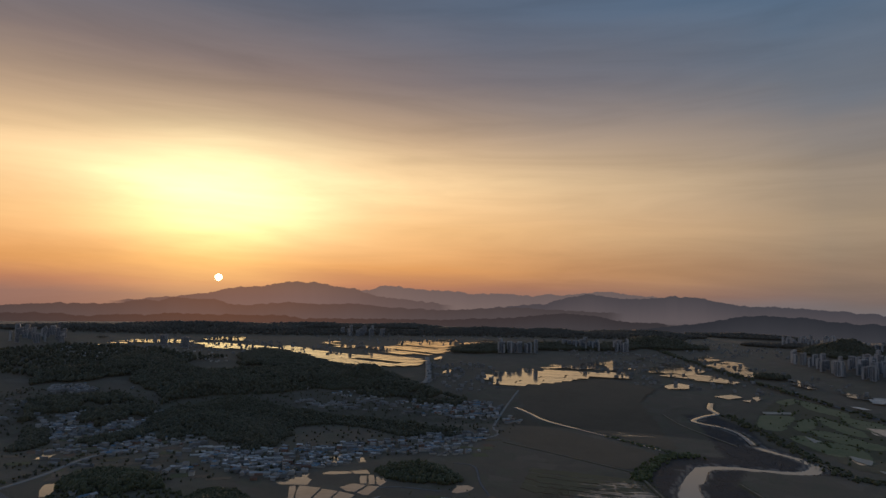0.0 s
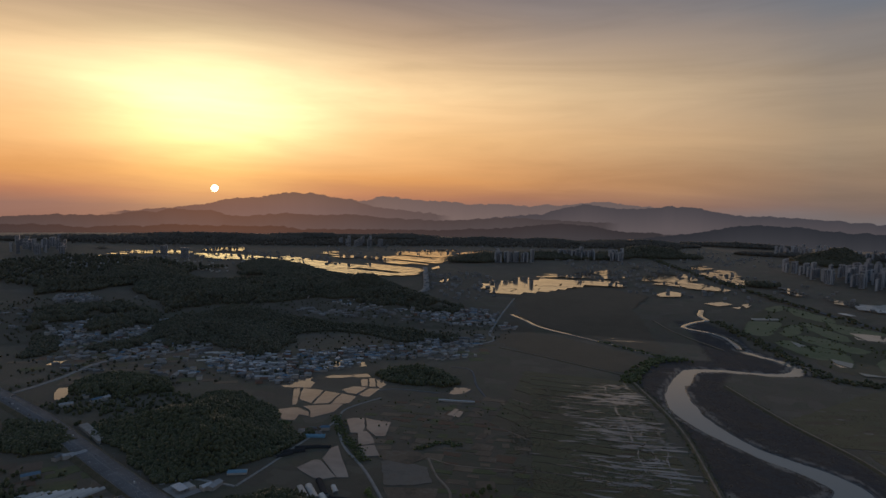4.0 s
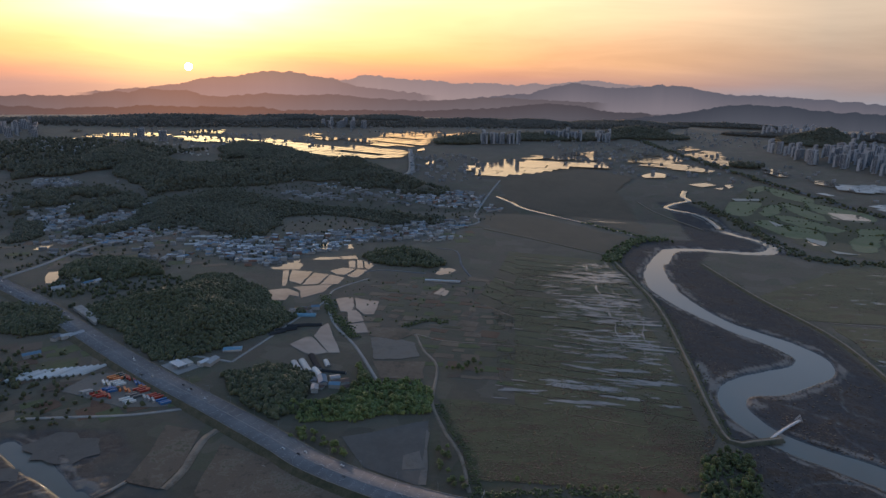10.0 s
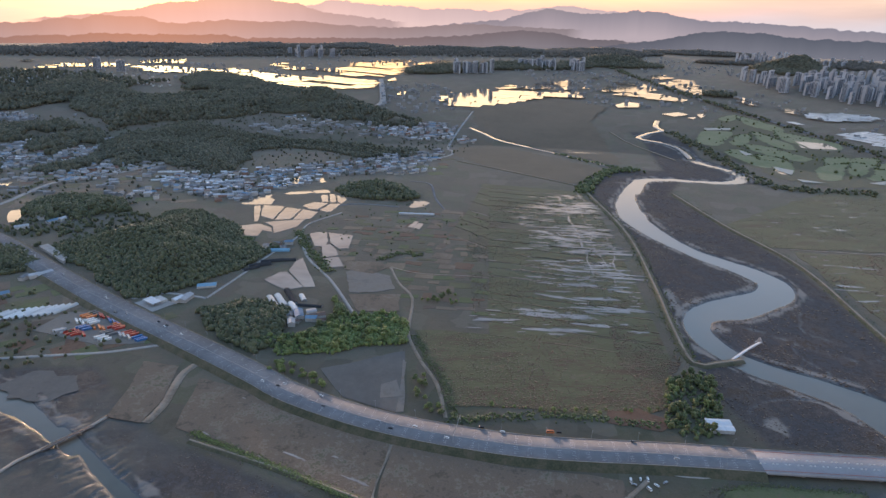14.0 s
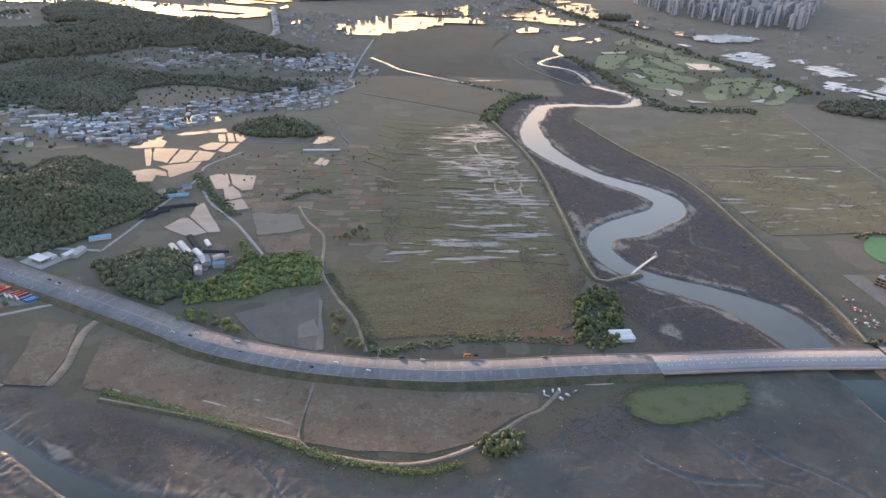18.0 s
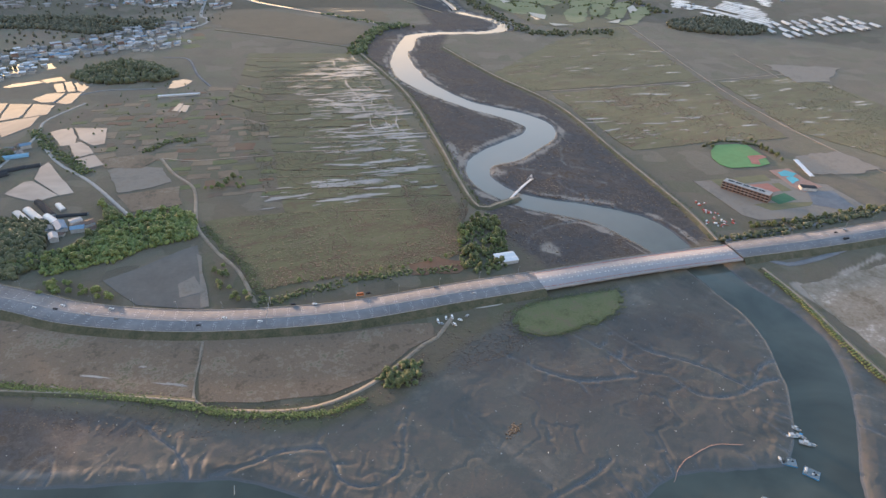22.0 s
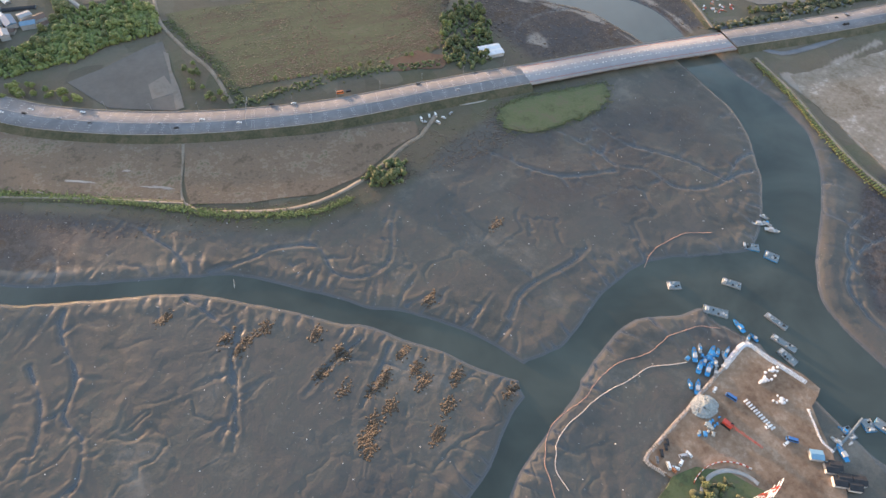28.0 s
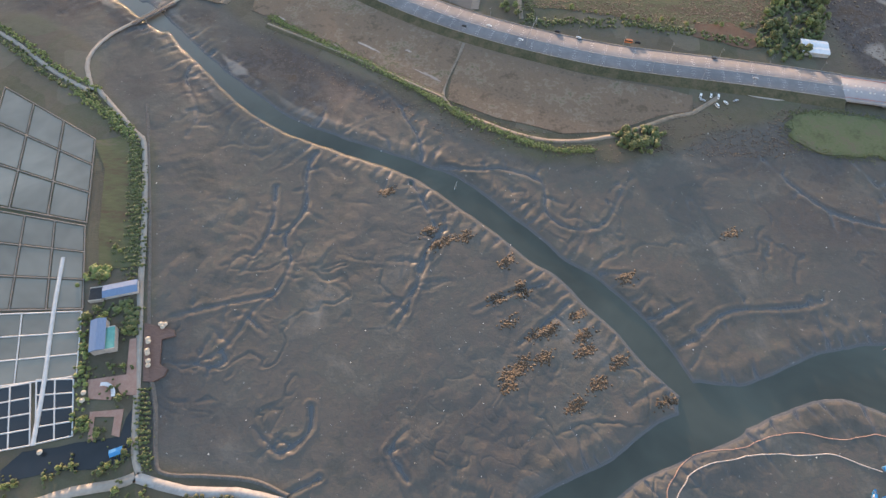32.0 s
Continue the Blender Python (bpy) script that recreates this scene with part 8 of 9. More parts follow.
gt = thing("sign_gantry", gx, gy, ROAD_Z, nearest_turn(HIGHWAY, gx, gy) + 90, 1, "steel sign gantry spanning the highway", "gantry")
for e in (-1, 1):
    part("post", Shape().tube((e * 16.3, 0, -1), (e * 16.3, 0, 7.5), 0.25, 8), steel, gt)
for z in (6.6, 7.5):
    part("beam", Shape().tube((-16.3, 0, z), (16.3, 0, z), 0.14, 6), steel, gt)
for x in (-10, -4, 5, 11):
    part("sign_panel", Shape().box(x, 0.3, 6.2, 3.6, 0.12, 1.8), glass_dark, gt, "back of a road sign panel")

# ---- white shed, footbridges ----
white_roof = material("white_sheet_roof", [(0.6, 0.61, 0.63), (0.72, 0.73, 0.74)], 0.3, 0.5, 0.05, 1.0)
wx, wy = WHITE_SHED[0]
shed = thing("shed", wx, wy, 0.3, -8, 1, "twin white-roofed shed beside the highway", "shed")
part("wall", Shape().box(0, 0, 0, 23, 17, 4.5), wall_mats[0], shed)
for y in (-4.6, 4.6):
    part("roof", Shape().gable(0, y, 4.5, 23, 8.6, 1.0, 0, 0.4), white_roof, shed)


def footbridge(a, b, rise, width, label, mat, towers=False):
    a, b = np.array(a, float), np.array(b, float)
    length, turn = np.linalg.norm(b - a), math.degrees(math.atan2(*(b - a)[::-1]))
    m = (a + b) / 2
    ob = thing("footbridge", m[0], m[1], 0, turn, 1, label, "footbridge")
    n = 16
    u = np.linspace(-length / 2, length / 2, n)
    z = 1.2 + rise * (1 - (2 * u / length) ** 2)
    v, f = ribbon(np.c_[u, u * 0], width, z, thick=0.35)
    part("deck", arrays_mesh("deck", v, f), mat, ob)
    for side in (-1, 1):
        v, f = ribbon(np.c_[u, u * 0 + side * width / 2], 0.12, z + 1.1, thick=0.15)
        part("rail", arrays_mesh("rail", v, f), steel, ob)
        for k in range(0, n, 2):
            part("post", Shape().tube((u[k], side * width / 2, z[k]), (u[k], side * width / 2, z[k] + 1.1), 0.05, 5), steel, ob)
    for k in (4, 11):
        part("pier", Shape().box(u[k], 0, -5, 0.9, width * 0.8, 4.8 + z[k]), concrete, ob)
    if towers:
        for side in (-1, 1):
            part("arch_rib", Shape().tube((length / 2 - 1, side * width, 0.5), (length / 2 - 3, 0, 9), 0.25, 6).tube((length / 2 - 3, 0, 9), (length / 2 - 8, side * width, 2.5), 0.25, 6), white_roof, ob, "white arched rib")


footbridge((388, 598), (448, 640), 1.6, 3.2, "white arched footbridge over the tidal river", white_roof, True)
footbridge(SALT_FOOTBRIDGE[0], SALT_FOOTBRIDGE[1], 0.6, 5.0, "dark timber footbridge over the tidal channel", material("bridge_timber", [(0.10, 0.085, 0.075), (0.15, 0.13, 0.115)], 0.5, 0.8, 0.2))

# ---- greenhouses and sheds among the fields ----
film_roll = material("greenhouse_film", [(0.55, 0.55, 0.54), (0.68, 0.68, 0.66)], 0.2, 0.4, 0.05, 1.0, random_tint=0.2)
film_blue = material("blue_sheet", [(0.16, 0.30, 0.42), (0.22, 0.38, 0.50)], 0.2, 0.5, 0.05, 1.0)
shade_dark = material("shade_net", [(0.03, 0.032, 0.036), (0.05, 0.052, 0.056)], 0.3, 0.85, 0.1, 1.0)


def greenhouse(x, y, length, width, turn, mat, label, z=0.4):
    k, q = shrink(x, y)
    ob = thing("greenhouse", q[0], q[1], q[2] + z * k, turn, k, label, "greenhouse", "greenhouses")
    part("cover", Shape().arch(0, 0, 0, length, width, width * 0.42), mat, ob)
    part("end_wall", Shape().box(length / 2 + 0.1, 0, 0, 0.15, width * 0.9, width * 0.3), steel, ob)
    part("end_wall", Shape().box(-length / 2 - 0.1, 0, 0, 0.15, width * 0.9, width * 0.3), steel, ob)


for x, y, length, width, turn, cover in GREENHOUSES:
    greenhouse(x, y, length, width, turn, (film_roll, shade_dark, film_blue)[cover], ("long arched greenhouse with white film", "long arched greenhouse under dark netting", "long arched greenhouse of blue sheeting")[cover])
for i in range(26):
    x, y = (-560 + 26 * (i % 9) + rng.normal(0, 4), 1440 + 42 * (i // 9) + rng.normal(0, 6))
    greenhouse(x, y, rng.uniform(22, 40), 7.5, 15, film_roll, "long arched greenhouse with white film")
for i in range(12):
    greenhouse(-520 + 7.6 * i, 742 + 6.5 * i * 0.3, 34, 6.5, 60, film_roll, "low arched greenhouse with pale film")
for i in range(30):
    greenhouse(1560 + 40 * (i % 10) + rng.normal(0, 5), 1130 + 52 * (i // 10) + rng.normal(0, 6), 44, 12, 70, film_roll, "long arched greenhouse with white film")
for x, y, l, w, t in ((40, 1170, 70, 5, -8), (-280, 1377, 46, 15, -8), (-291, 1474, 52, 16, -5), (-458, 1497, 34, 16, 20), (-273, 831, 26, 12, 10), (-30, 1290, 12, 8, 0)):
    ob = thing("shed", x, y, 0.5, t, 1, "long low farm shed with a pale sheet roof", "shed", "farm sheds")
    part("wall", Shape().box(0, 0, 0, l, w, 3), wall_mats[0], ob)
    part("roof", Shape().gable(0, 0, 3, l, w, 1.0, 0, 0.3), white_roof if w < 8 else film_blue, ob)

# ---- buildings beside the highway ----
station = thing("filling_station", -329, 775, 0.4, -40, 1, "roadside filling station with a white flat canopy", "filling station")
part("canopy", Shape().box(0, 0, 5.2, 24, 13, 0.8), white_roof, station)
for sx in (-8, 8):
    for sy in (-3.5, 3.5):
        part("column", Shape().box(sx, sy, 0, 0.6, 0.6, 5.2), steel, station)
part("kiosk", Shape().box(0, 13, 0, 18, 8, 4), wall_mats[0], station)
part("forecourt", Shape().box(0, 3, -0.2, 44, 32, 0.35), concrete, station, "pale concrete forecourt")
for i, (x, y) in enumerate([(-531, 871), (-521, 879), (-542, 865), (-542, 806), (-298, 783), (-289, 788), (-663, 1149), (-634, 1132), (-623, 1142), (-672, 1099)]):
    build_house(x, y, 35 + 20 * (i % 3), 3 if i % 2 else 1, (2, 4, 1, 0)[i % 4], 0, "roadside houses")
patch("retaining_slope", SOLAR_SLOPE, concrete, 6.0, "pale grey retaining slope above the highway", "slope", 10, 0.4, depth=5.0)

# ---- yard of stacked containers ----
patch("yard_ground", YARD_WEST, gravel, 0.5, "gravel storage yard", "yard", 14, 1)
for i, (x, y) in enumerate(YARD_BOXES):
    colour = ("red", "blue", "white", "orange", "grey", "red", "silver")[i % 7]
    for j in range(3):
        ob = thing("container", x + j * 6 + rng.normal(0, 1), y - j * 3 + rng.normal(0, 1), 0.5, 35 + (90 if i % 3 == 0 else 0), 1, "%s steel shipping container in a yard" % colour, "container", "yard containers")
        part("box", Shape().box(0, 0, 0.12, 12.2, 2.45, 2.6), CAR_PAINT[colour], ob)
        part("door", Shape().box(6.15, 0, 0.2, 0.08, 2.2, 2.4), steel, ob)

# ---- golf course ----
fairway = material("fairway", [(0.16, 0.185, 0.085), (0.20, 0.215, 0.105), (0.23, 0.225, 0.125)], 0.02, 0.9, 0.3, 0.3, space="World")
sand = material("bunker_sand", [(0.45, 0.41, 0.34), (0.55, 0.50, 0.42)], 0.1, 0.9, 0.1, 1.0, space="World")
rough_green = material("golf_rough", [(0.068, 0.072, 0.044), (0.084, 0.088, 0.048), (0.096, 0.092, 0.056)], 0.02, 0.95, 0.4, 0.3, space="World")
wide_sheet("golf_rough", GOLF, rough_green, 0.7, "dark rough grass of the golf course", 16.0)
for i, poly in enumerate(FAIRWAYS):
    out = round_outline(poly, 10)
    wide_sheet("fairway", out, fairway, 1.2, "pale green golf fairway", 7.0)
    if i in (0, 12):
        continue
    ring = [tuple(q) for q in out[::max(1, len(out) // 9)]]
    far_side = sorted(range(len(ring)), key=lambda k: -ring[k][0] * 0.6 - ring[k][1])[:5]
    hedge([ring[k] for k in sorted(far_side)], 7, 46, 2.6, leaf_mid, 600 + i, "dark trees beside a fairway", 0.5)
for i, poly in enumerate(BUNKERS):
    patch("bunker", poly, sand if i != 1 else pond_water, 2.2, "pale sand bunker" if i != 1 else "bright pond between the fairways", "bunker" if i != 1 else "pond", 12, 0.6)
forest("woods", GOLF, 90, 3.2, leaf_mid, 520, "dark trees between the fairways")

# ---- building site on the point ----
patch("site_ground", SITE, earth, 1.3, "raw brown earth of a building site", "site", 8, 0.6, depth=4.0)
patch("park_mound", SITE_PARK, meadow_mat, 1.6, "round grassy park mound with a path", "park", 6, 0.3, depth=3.0)
stone_pale = material("pale_rock", [(0.42, 0.38, 0.34), (0.58, 0.54, 0.49)], 0.5, 0.85, 0.2, 1.0, space="World")
stone_grey = material("grey_rubble", [(0.26, 0.28, 0.27), (0.42, 0.44, 0.42)], 0.5, 0.85, 0.2, 1.0, space="World")
bag_white = material("white_bulk_bag", [(0.66, 0.68, 0.70), (0.78, 0.79, 0.80)], 0.5, 0.8, 0.2, 2.0)
tarp_blue = material("blue_tarp", [(0.06, 0.22, 0.45), (0.10, 0.32, 0.58)], 0.3, 0.6, 0.2, 1.5)
rng = np.random.default_rng(90)


def rubble_line(line, width, count, size, z, mat, label, category):
    p = smooth_line(line, 1.0)
    i = rng.integers(0, len(p), count)
    t = np.gradient(p, axis=0)[i]
    t /= np.linalg.norm(t, axis=1)[:, None] + 1e-9
    off = rng.uniform(-width / 2, width / 2, count)
    pl = np.c_[p[i, 0] - t[:, 1] * off, p[i, 1] + t[:, 0] * off, z + 0.5 * rng.random(count) - np.abs(off) / width]
    r = size * rng.uniform(0.6, 1.4, count)
    v, f = clumps(pl, r, r * 0.7, rng, ICO1, 0.12)
    put("revetment", arrays_mesh("revetment", v, f), mat, label=label, category=category, kind="stuff")


rubble_line(SITE_WALL[5:], 3.8, 1900, 0.36, 1.4, bag_white, "sloping revetment of white sandbags", "revetment")
rubble_line(SITE_WALL[:6], 2.6, 1500, 0.32, 1.3, stone_pale, "low bank of pale stones round the site", "revetment")
rubble_line(SANDBAG_LINE, 1.6, 420, 0.34, 1.4, bag_white, "curved wall of white sandbags", "sandbags")
hx, hy = np.mean(SITE_STONES, axis=0)
n = 900
a = rng.random(n) * 6.283
q = np.sqrt(rng.random(n))
pl = np.c_[hx + q * 9.5 * np.cos(a), hy + q * 7.5 * np.sin(a), 1.3 + 3.2 * (1 - q ** 1.3)]
r = rng.uniform(0.35, 0.9, n)
v, f = clumps(pl, r, r * 0.8, rng, ICO1, 0.15)
put("stone_heap", arrays_mesh("stone_heap", v, f), stone_grey, label="heap of grey-green quarry stones", category="stone heap", kind="stuff")
for i, (x, y) in enumerate(SITE_TARPS):
    for j in range(14):
        bx, by = x + rng.normal(0, 2.0), y + rng.normal(0, 1.5)
        ob = thing("bulk_bag", bx, by, 1.3, rng.uniform(0, 90), rng.uniform(0.9, 1.3), "white bulk bag heaped on bare earth", "bulk bag", "bulk bags")
        part("sack", Shape().box(0, 0, 0, 1.5, 1.3, 0.7, 0, 0.82), bag_white, ob)
        part("top_fold", Shape().box(0, 0, 0.9, 0.8, 0.7, 0.25, 0, 0.5), bag_white, ob)
for i in range(12):
    p = along(BAG_ROW, i / 11)
    for j in (-1, 1):
        ob = thing("bulk_bag", p[0] + j * 0.9, p[1], 1.3, 5, 0.8, "white bulk bag in a row on bare earth", "bulk bag", "bulk bags")
        part("sack", Shape().box(0, 0, 0, 1.5, 1.5, 1.3, 0, 0.85), bag_white, ob)
# crane lying along its boom
c0, c1 = [np.array(p, float) for p in CRANE_LINE]
d = c1 - c0
crane = thing("crawler_crane", c0[0], c0[1], 1.3, math.degrees(math.atan2(d[1], d[0])), 1, "red crawler crane with a long lattice boom", "crane")
part("body", Shape().box(0, 0, 1.1, 6.5, 3.2, 2.0, 0, 0.92), CAR_PAINT["red"], crane)
part("cab", Shape().box(2.2, 1.2, 1.2, 2.0, 1.3, 2.3, 0, 0.9), glass_dark, crane)
for s in (-1, 1):
    part("track", Shape().box(0, s * 1.9, 0, 6.8, 0.9, 1.1, 0, 0.9), rubber, crane)
boom = Shape()
L = float(np.linalg.norm(d))
for sy in (-0.6, 0.6):
    for sz in (0, 1.1):
        boom.tube((2, sy, 2.4 + sz), (L + 2, sy * 0.5, 4.5 + sz * 0.6), 0.11, 4)
for k in range(16):
    x0, x1 = 2 + L * k / 16, 2 + L * (k + 1) / 16
    boom.tube((x0, -0.6, 2.4 + 2.1 * k / 16), (x1, 0.5, 3.5 + 1.7 * k / 16), 0.06, 4)
part("boom", boom, CAR_PAINT["red"], crane, "red lattice boom")
for i, (x, y) in enumerate(SITE_CARS):
    build_vehicle(x, y, 1.32, rng.uniform(0, 180) if i > 3 else 60, "truck" if i in (10, 12) else "van" if i % 4 == 0 else "car", ("black", "black", "black", "grey", "white", "orange", "white", "white", "silver", "white", "blue", "white", "blue", "white", "white")[i % 15], "site vehicles")
for i in range(16):
    x, y = 232 + rng.normal(0, 6), 58 + rng.normal(0, 3)
    ob = thing("crate", x, y, 1.3, rng.uniform(0, 90), rng.uniform(0.7, 1.4), "stacked site material under blue sheeting" if i % 2 else "rusty stack of scaffold material", "crate", "site material")
    part("load", Shape().box(0, 0, 0.15, 2.6, 1.6, 1.1, 0, 0.9), tarp_blue if i % 2 else stone_grey, ob)
    part("pallet", Shape().box(0, 0, 0, 2.8, 1.8, 0.15), material("pallet_wood", [(0.2, 0.14, 0.09), (0.3, 0.22, 0.15)], 1, 0.9, 0.1) if i == 0 else bpy.data.materials["pallet_wood"], ob)
# hoarding and path round the mound
ring = blob(208, 24, 44, 44, 0, np.random.default_rng(1), 20)
v, f = ribbon(np.array([(214 + 21 * math.cos(a), 14 + 21 * math.sin(a)) for a in np.linspace(0.2, 3.3, 24)]), 2.6, 1.72, thick=0.2)
put("road_mound_path", arrays_mesh("path", v, f), concrete, label="pale path round the park mound", category="path", kind="structure")
hoard = thing("hoarding", 216, 32, 1.5, 0, 1, "red and white barrier round the park mound", "barrier")
for k in range(22):
    a = 0.5 + 1.7 * k / 22
    part("panel", Shape().box(26 * math.cos(a) - 2, 24 * math.sin(a) - 16, 0, 2.0, 0.3, 1.2, math.degrees(a) + 90), CAR_PAINT["red"] if k % 2 else bag_white, hoard)
# lattice pylon
px, py = PYLON_AT[0]
pylon = thing("pylon", px, py, 1.5, 20, 1, "red and white lattice transmission tower", "pylon")
for k in range(6):
    z0, z1 = 7.0 * k, 7.0 * (k + 1)
    r0, r1 = 4.5 - 0.62 * k, 4.5 - 0.62 * (k + 1)
    seg = Shape()
    for i in range(4):
        a, b = i * math.pi / 2, (i + 1) * math.pi / 2
        c = lambda r, t, z: (r * math.cos(t), r * math.sin(t), z)
        seg.tube(c(r0, a, z0), c(r1, a, z1), 0.2, 5).tube(c(r0, a, z0), c(r1, b, z1), 0.11, 4).tube(c(r0, b, z0), c(r1, a, z1), 0.11, 4).tube(c(r1, a, z1), c(r1, b, z1), 0.11, 4)
    part("lattice_section", seg, CAR_PAINT["red"] if k % 2 else bag_white, pylon)
for z in (30, 36, 41):
    part("cross_arm", Shape().tube((-7, 0, z), (7, 0, z), 0.16, 5).tube((-7, 0, z), (0, 0, z + 2), 0.1, 4).tube((7, 0, z), (0, 0, z + 2), 0.1, 4), bag_white, pylon)

# ---- boats and barges ----
hull_white = material("boat_white", [(0.40, 0.41, 0.41), (0.55, 0.55, 0.54)], 0.5, 0.7, 0.0, 2.0)
hull_blue = material("boat_blue", [(0.05, 0.24, 0.48), (0.09, 0.34, 0.62)], 0.4, 0.5, 0.1, 2.0)
deck_grey = material("deck_grey", [(0.16, 0.19, 0.20), (0.26, 0.29, 0.30)], 0.4, 0.8, 0.2, 2.0)


def hull(length, width, depth):
    s = Shape()
    st = [(-0.5, 0.85), (-0.3, 1.0), (0.0, 1.0), (0.25, 0.85), (0.4, 0.5), (0.5, 0.06)]
    top = [(u * length, w * width / 2) for u, w in st]
    ring = top + [(u, -w) for u, w in reversed(top)]
    n = len(ring)
    v = [(u * 0.93, w * 0.65, -0.3) for u, w in ring] + [(u, w, depth + (0.35 if u > 0.3 * length else 0)) for u, w in ring] + [(u * 0.95, w * 0.86, depth - 0.25) for u, w in ring]
    f = [tuple(range(n))[::-1]] + [(i, (i + 1) % n, n + (i + 1) % n, n + i) for i in range(n)] + [(n + i, n + (i + 1) % n, 2 * n + (i + 1) % n, 2 * n + i) for i in range(n)] + [tuple(range(2 * n, 3 * n))]
    return s.add(v, f)


BOATS = {}
for nm, (l, w, dpt) in (("small", (7.5, 2.4, 0.9)), ("large", (12, 3.6, 1.3))):
    BOATS[nm] = (hull(l, w, dpt).mesh("hull"), Shape().box(-l * 0.12, 0, dpt - 0.3, l * 0.26, w * 0.6, 2.0, 0, 0.9).mesh("cabin"), Shape().tube((l * 0.12, 0, dpt - 0.3), (l * 0.12, 0, dpt + 3.2), 0.06, 5).mesh("mast"), Shape().box(-l * 0.12, 0, dpt + 1.7, l * 0.3, w * 0.68, 0.14).mesh("cabin_roof"), Shape().box(l * 0.27, 0, dpt - 0.28, l * 0.16, w * 0.4, 0.4, 0, 0.9).mesh("hatch"))


def build_boat(x, y, z, turn, size, main, top, label):
    ob = thing("boat", x, y, z, turn, 1, label, "boat", "moored boats")
    for nm, me, mat in zip(("hull", "cabin", "mast", "cabin_roof", "hatch"), BOATS[size], (main, hull_white, steel, top, deck_grey)):
        o = new(nm, me)
        o.parent = ob
        if not me.materials:
            me.materials.append(mat)
        o.material_slots[0].link = "OBJECT"
        o.material_slots[0].material = mat


for i, (x, y) in enumerate(SITE_BOATS):
    zz = max(WATER_Z + 0.1, float(land_height(x, y)) + 0.25)
    blue = i % 3 != 1
    build_boat(x, y, zz, rng.uniform(20, 70) if i < 14 else rng.uniform(60, 120), "small" if i % 3 else "large", hull_blue if blue else hull_white, hull_blue if i % 2 else hull_white, "blue fishing boat moored at the site quay" if blue else "white fishing boat moored at the site quay")
for i in range(14):
    x, y = 268 + rng.normal(0, 6), 99 + rng.normal(0, 3.5)
    ob = thing("fish_box_stack", x, y, max(WATER_Z + 0.3, float(land_height(x, y)) + 0.2), rng.uniform(0, 90), rng.uniform(0.8, 1.3), "bright blue tarpaulin over stacked fishing gear", "fishing gear", "fishing gear")
    part("cover", Shape().box(0, 0, 0.3, 3.0, 2.2, 1.2, 0, 0.8), tarp_blue, ob)
    part("raft", Shape().box(0, 0, 0, 3.6, 2.8, 0.3), deck_grey, ob)


def build_barge(x, y, turn, length, width, mat, label):
    ob = thing("barge", x, y, WATER_Z, turn, 1, label, "barge", "work barges")
    part("pontoon", Shape().box(0, 0, -0.4, length, width, 1.1, 0, 0.98), mat, ob)
    part("deck", Shape().box(0, 0, 0.7, length * 0.96, width * 0.92, 0.1), deck_grey, ob)
    for sy in (-1, 1):
        part("rail", Shape().box(0, sy * width * 0.47, 0.8, length * 0.96, 0.12, 0.5), steel, ob)
    g = np.random.default_rng(int(x * 7 + y))
    for k in range(6):
        part("deck_gear", Shape().box(g.uniform(-0.4, 0.4) * length, g.uniform(-0.3, 0.3) * width, 0.8, g.uniform(0.8, 1.8), g.uniform(0.6, 1.4), g.uniform(0.4, 1.2), g.uniform(0, 90), 0.85), (stone_grey, hull_white, rubber)[k % 3], ob)
    part("wheelhouse", Shape().box(-length * 0.36, 0, 0.8, length * 0.14, width * 0.5, 1.7, 0, 0.92), hull_white, ob)


for i, ((x, y), (l, w, t, m)) in enumerate(zip(SITE_BARGES, ((10, 7, -25, hull_white), (14, 6, -50, stone_grey), (18, 7, -45, stone_grey), (17, 4.5, -75, steel), (18, 5, -70, steel), (14, 6, -80, deck_grey), (14, 7, -40, hull_blue), (11, 8, -60, hull_blue)))):
    build_barge(x, y, t, l, w, m, "flat work barge loaded with gear" if i % 2 else "small pontoon barge anchored in the channel")
for i, (x, y) in enumerate(CHANNEL_BOATS):
    build_boat(x, y, WATER_Z + 0.1, (-60, -30, -70, -45)[i], "large" if i % 2 else "small", hull_white, hull_blue if i == 2 else hull_white, "white boat anchored in the tidal channel")
for i, (dx, dy) in enumerate(((0, 0), (-16, 2), (-22, 0), (8, -4))):
    build_barge(FLOAT_DOCK[0][0] + dx, FLOAT_DOCK[0][1] + dy, 70 + 12 * i, 9, 7, hull_blue, "blue floating dock beside the pier")
p = smooth_line(PIER_LINE, 4)
v, f = ribbon(p, 1.6, -0.2, thick=0.4)
pier = put("pier", arrays_mesh("pier", v, f), deck_grey, label="narrow grey gangway pier to a floating dock", category="pier")
for q in p[::2]:
    part("pile", Shape().tube((q[0], q[1], -5), (q[0], q[1], -0.3), 0.2, 6), steel, pier)
for i, (x, y) in enumerate(SITE_SHEDS):
    ob = thing("shed", x, y, 1.3, -35, 1, "quayside shed with a dark roof" if i else "quayside shed with a pale blue roof", "shed", "quay sheds")
    part("wall", Shape().box(0, 0, 0, 7.5, 6, 3), wall_mats[0], ob)
    part("roof", Shape().gable(0, 0, 3, 7.5, 6, 1.0, 0, 0.3), film_blue if i == 0 else shade_dark, ob)

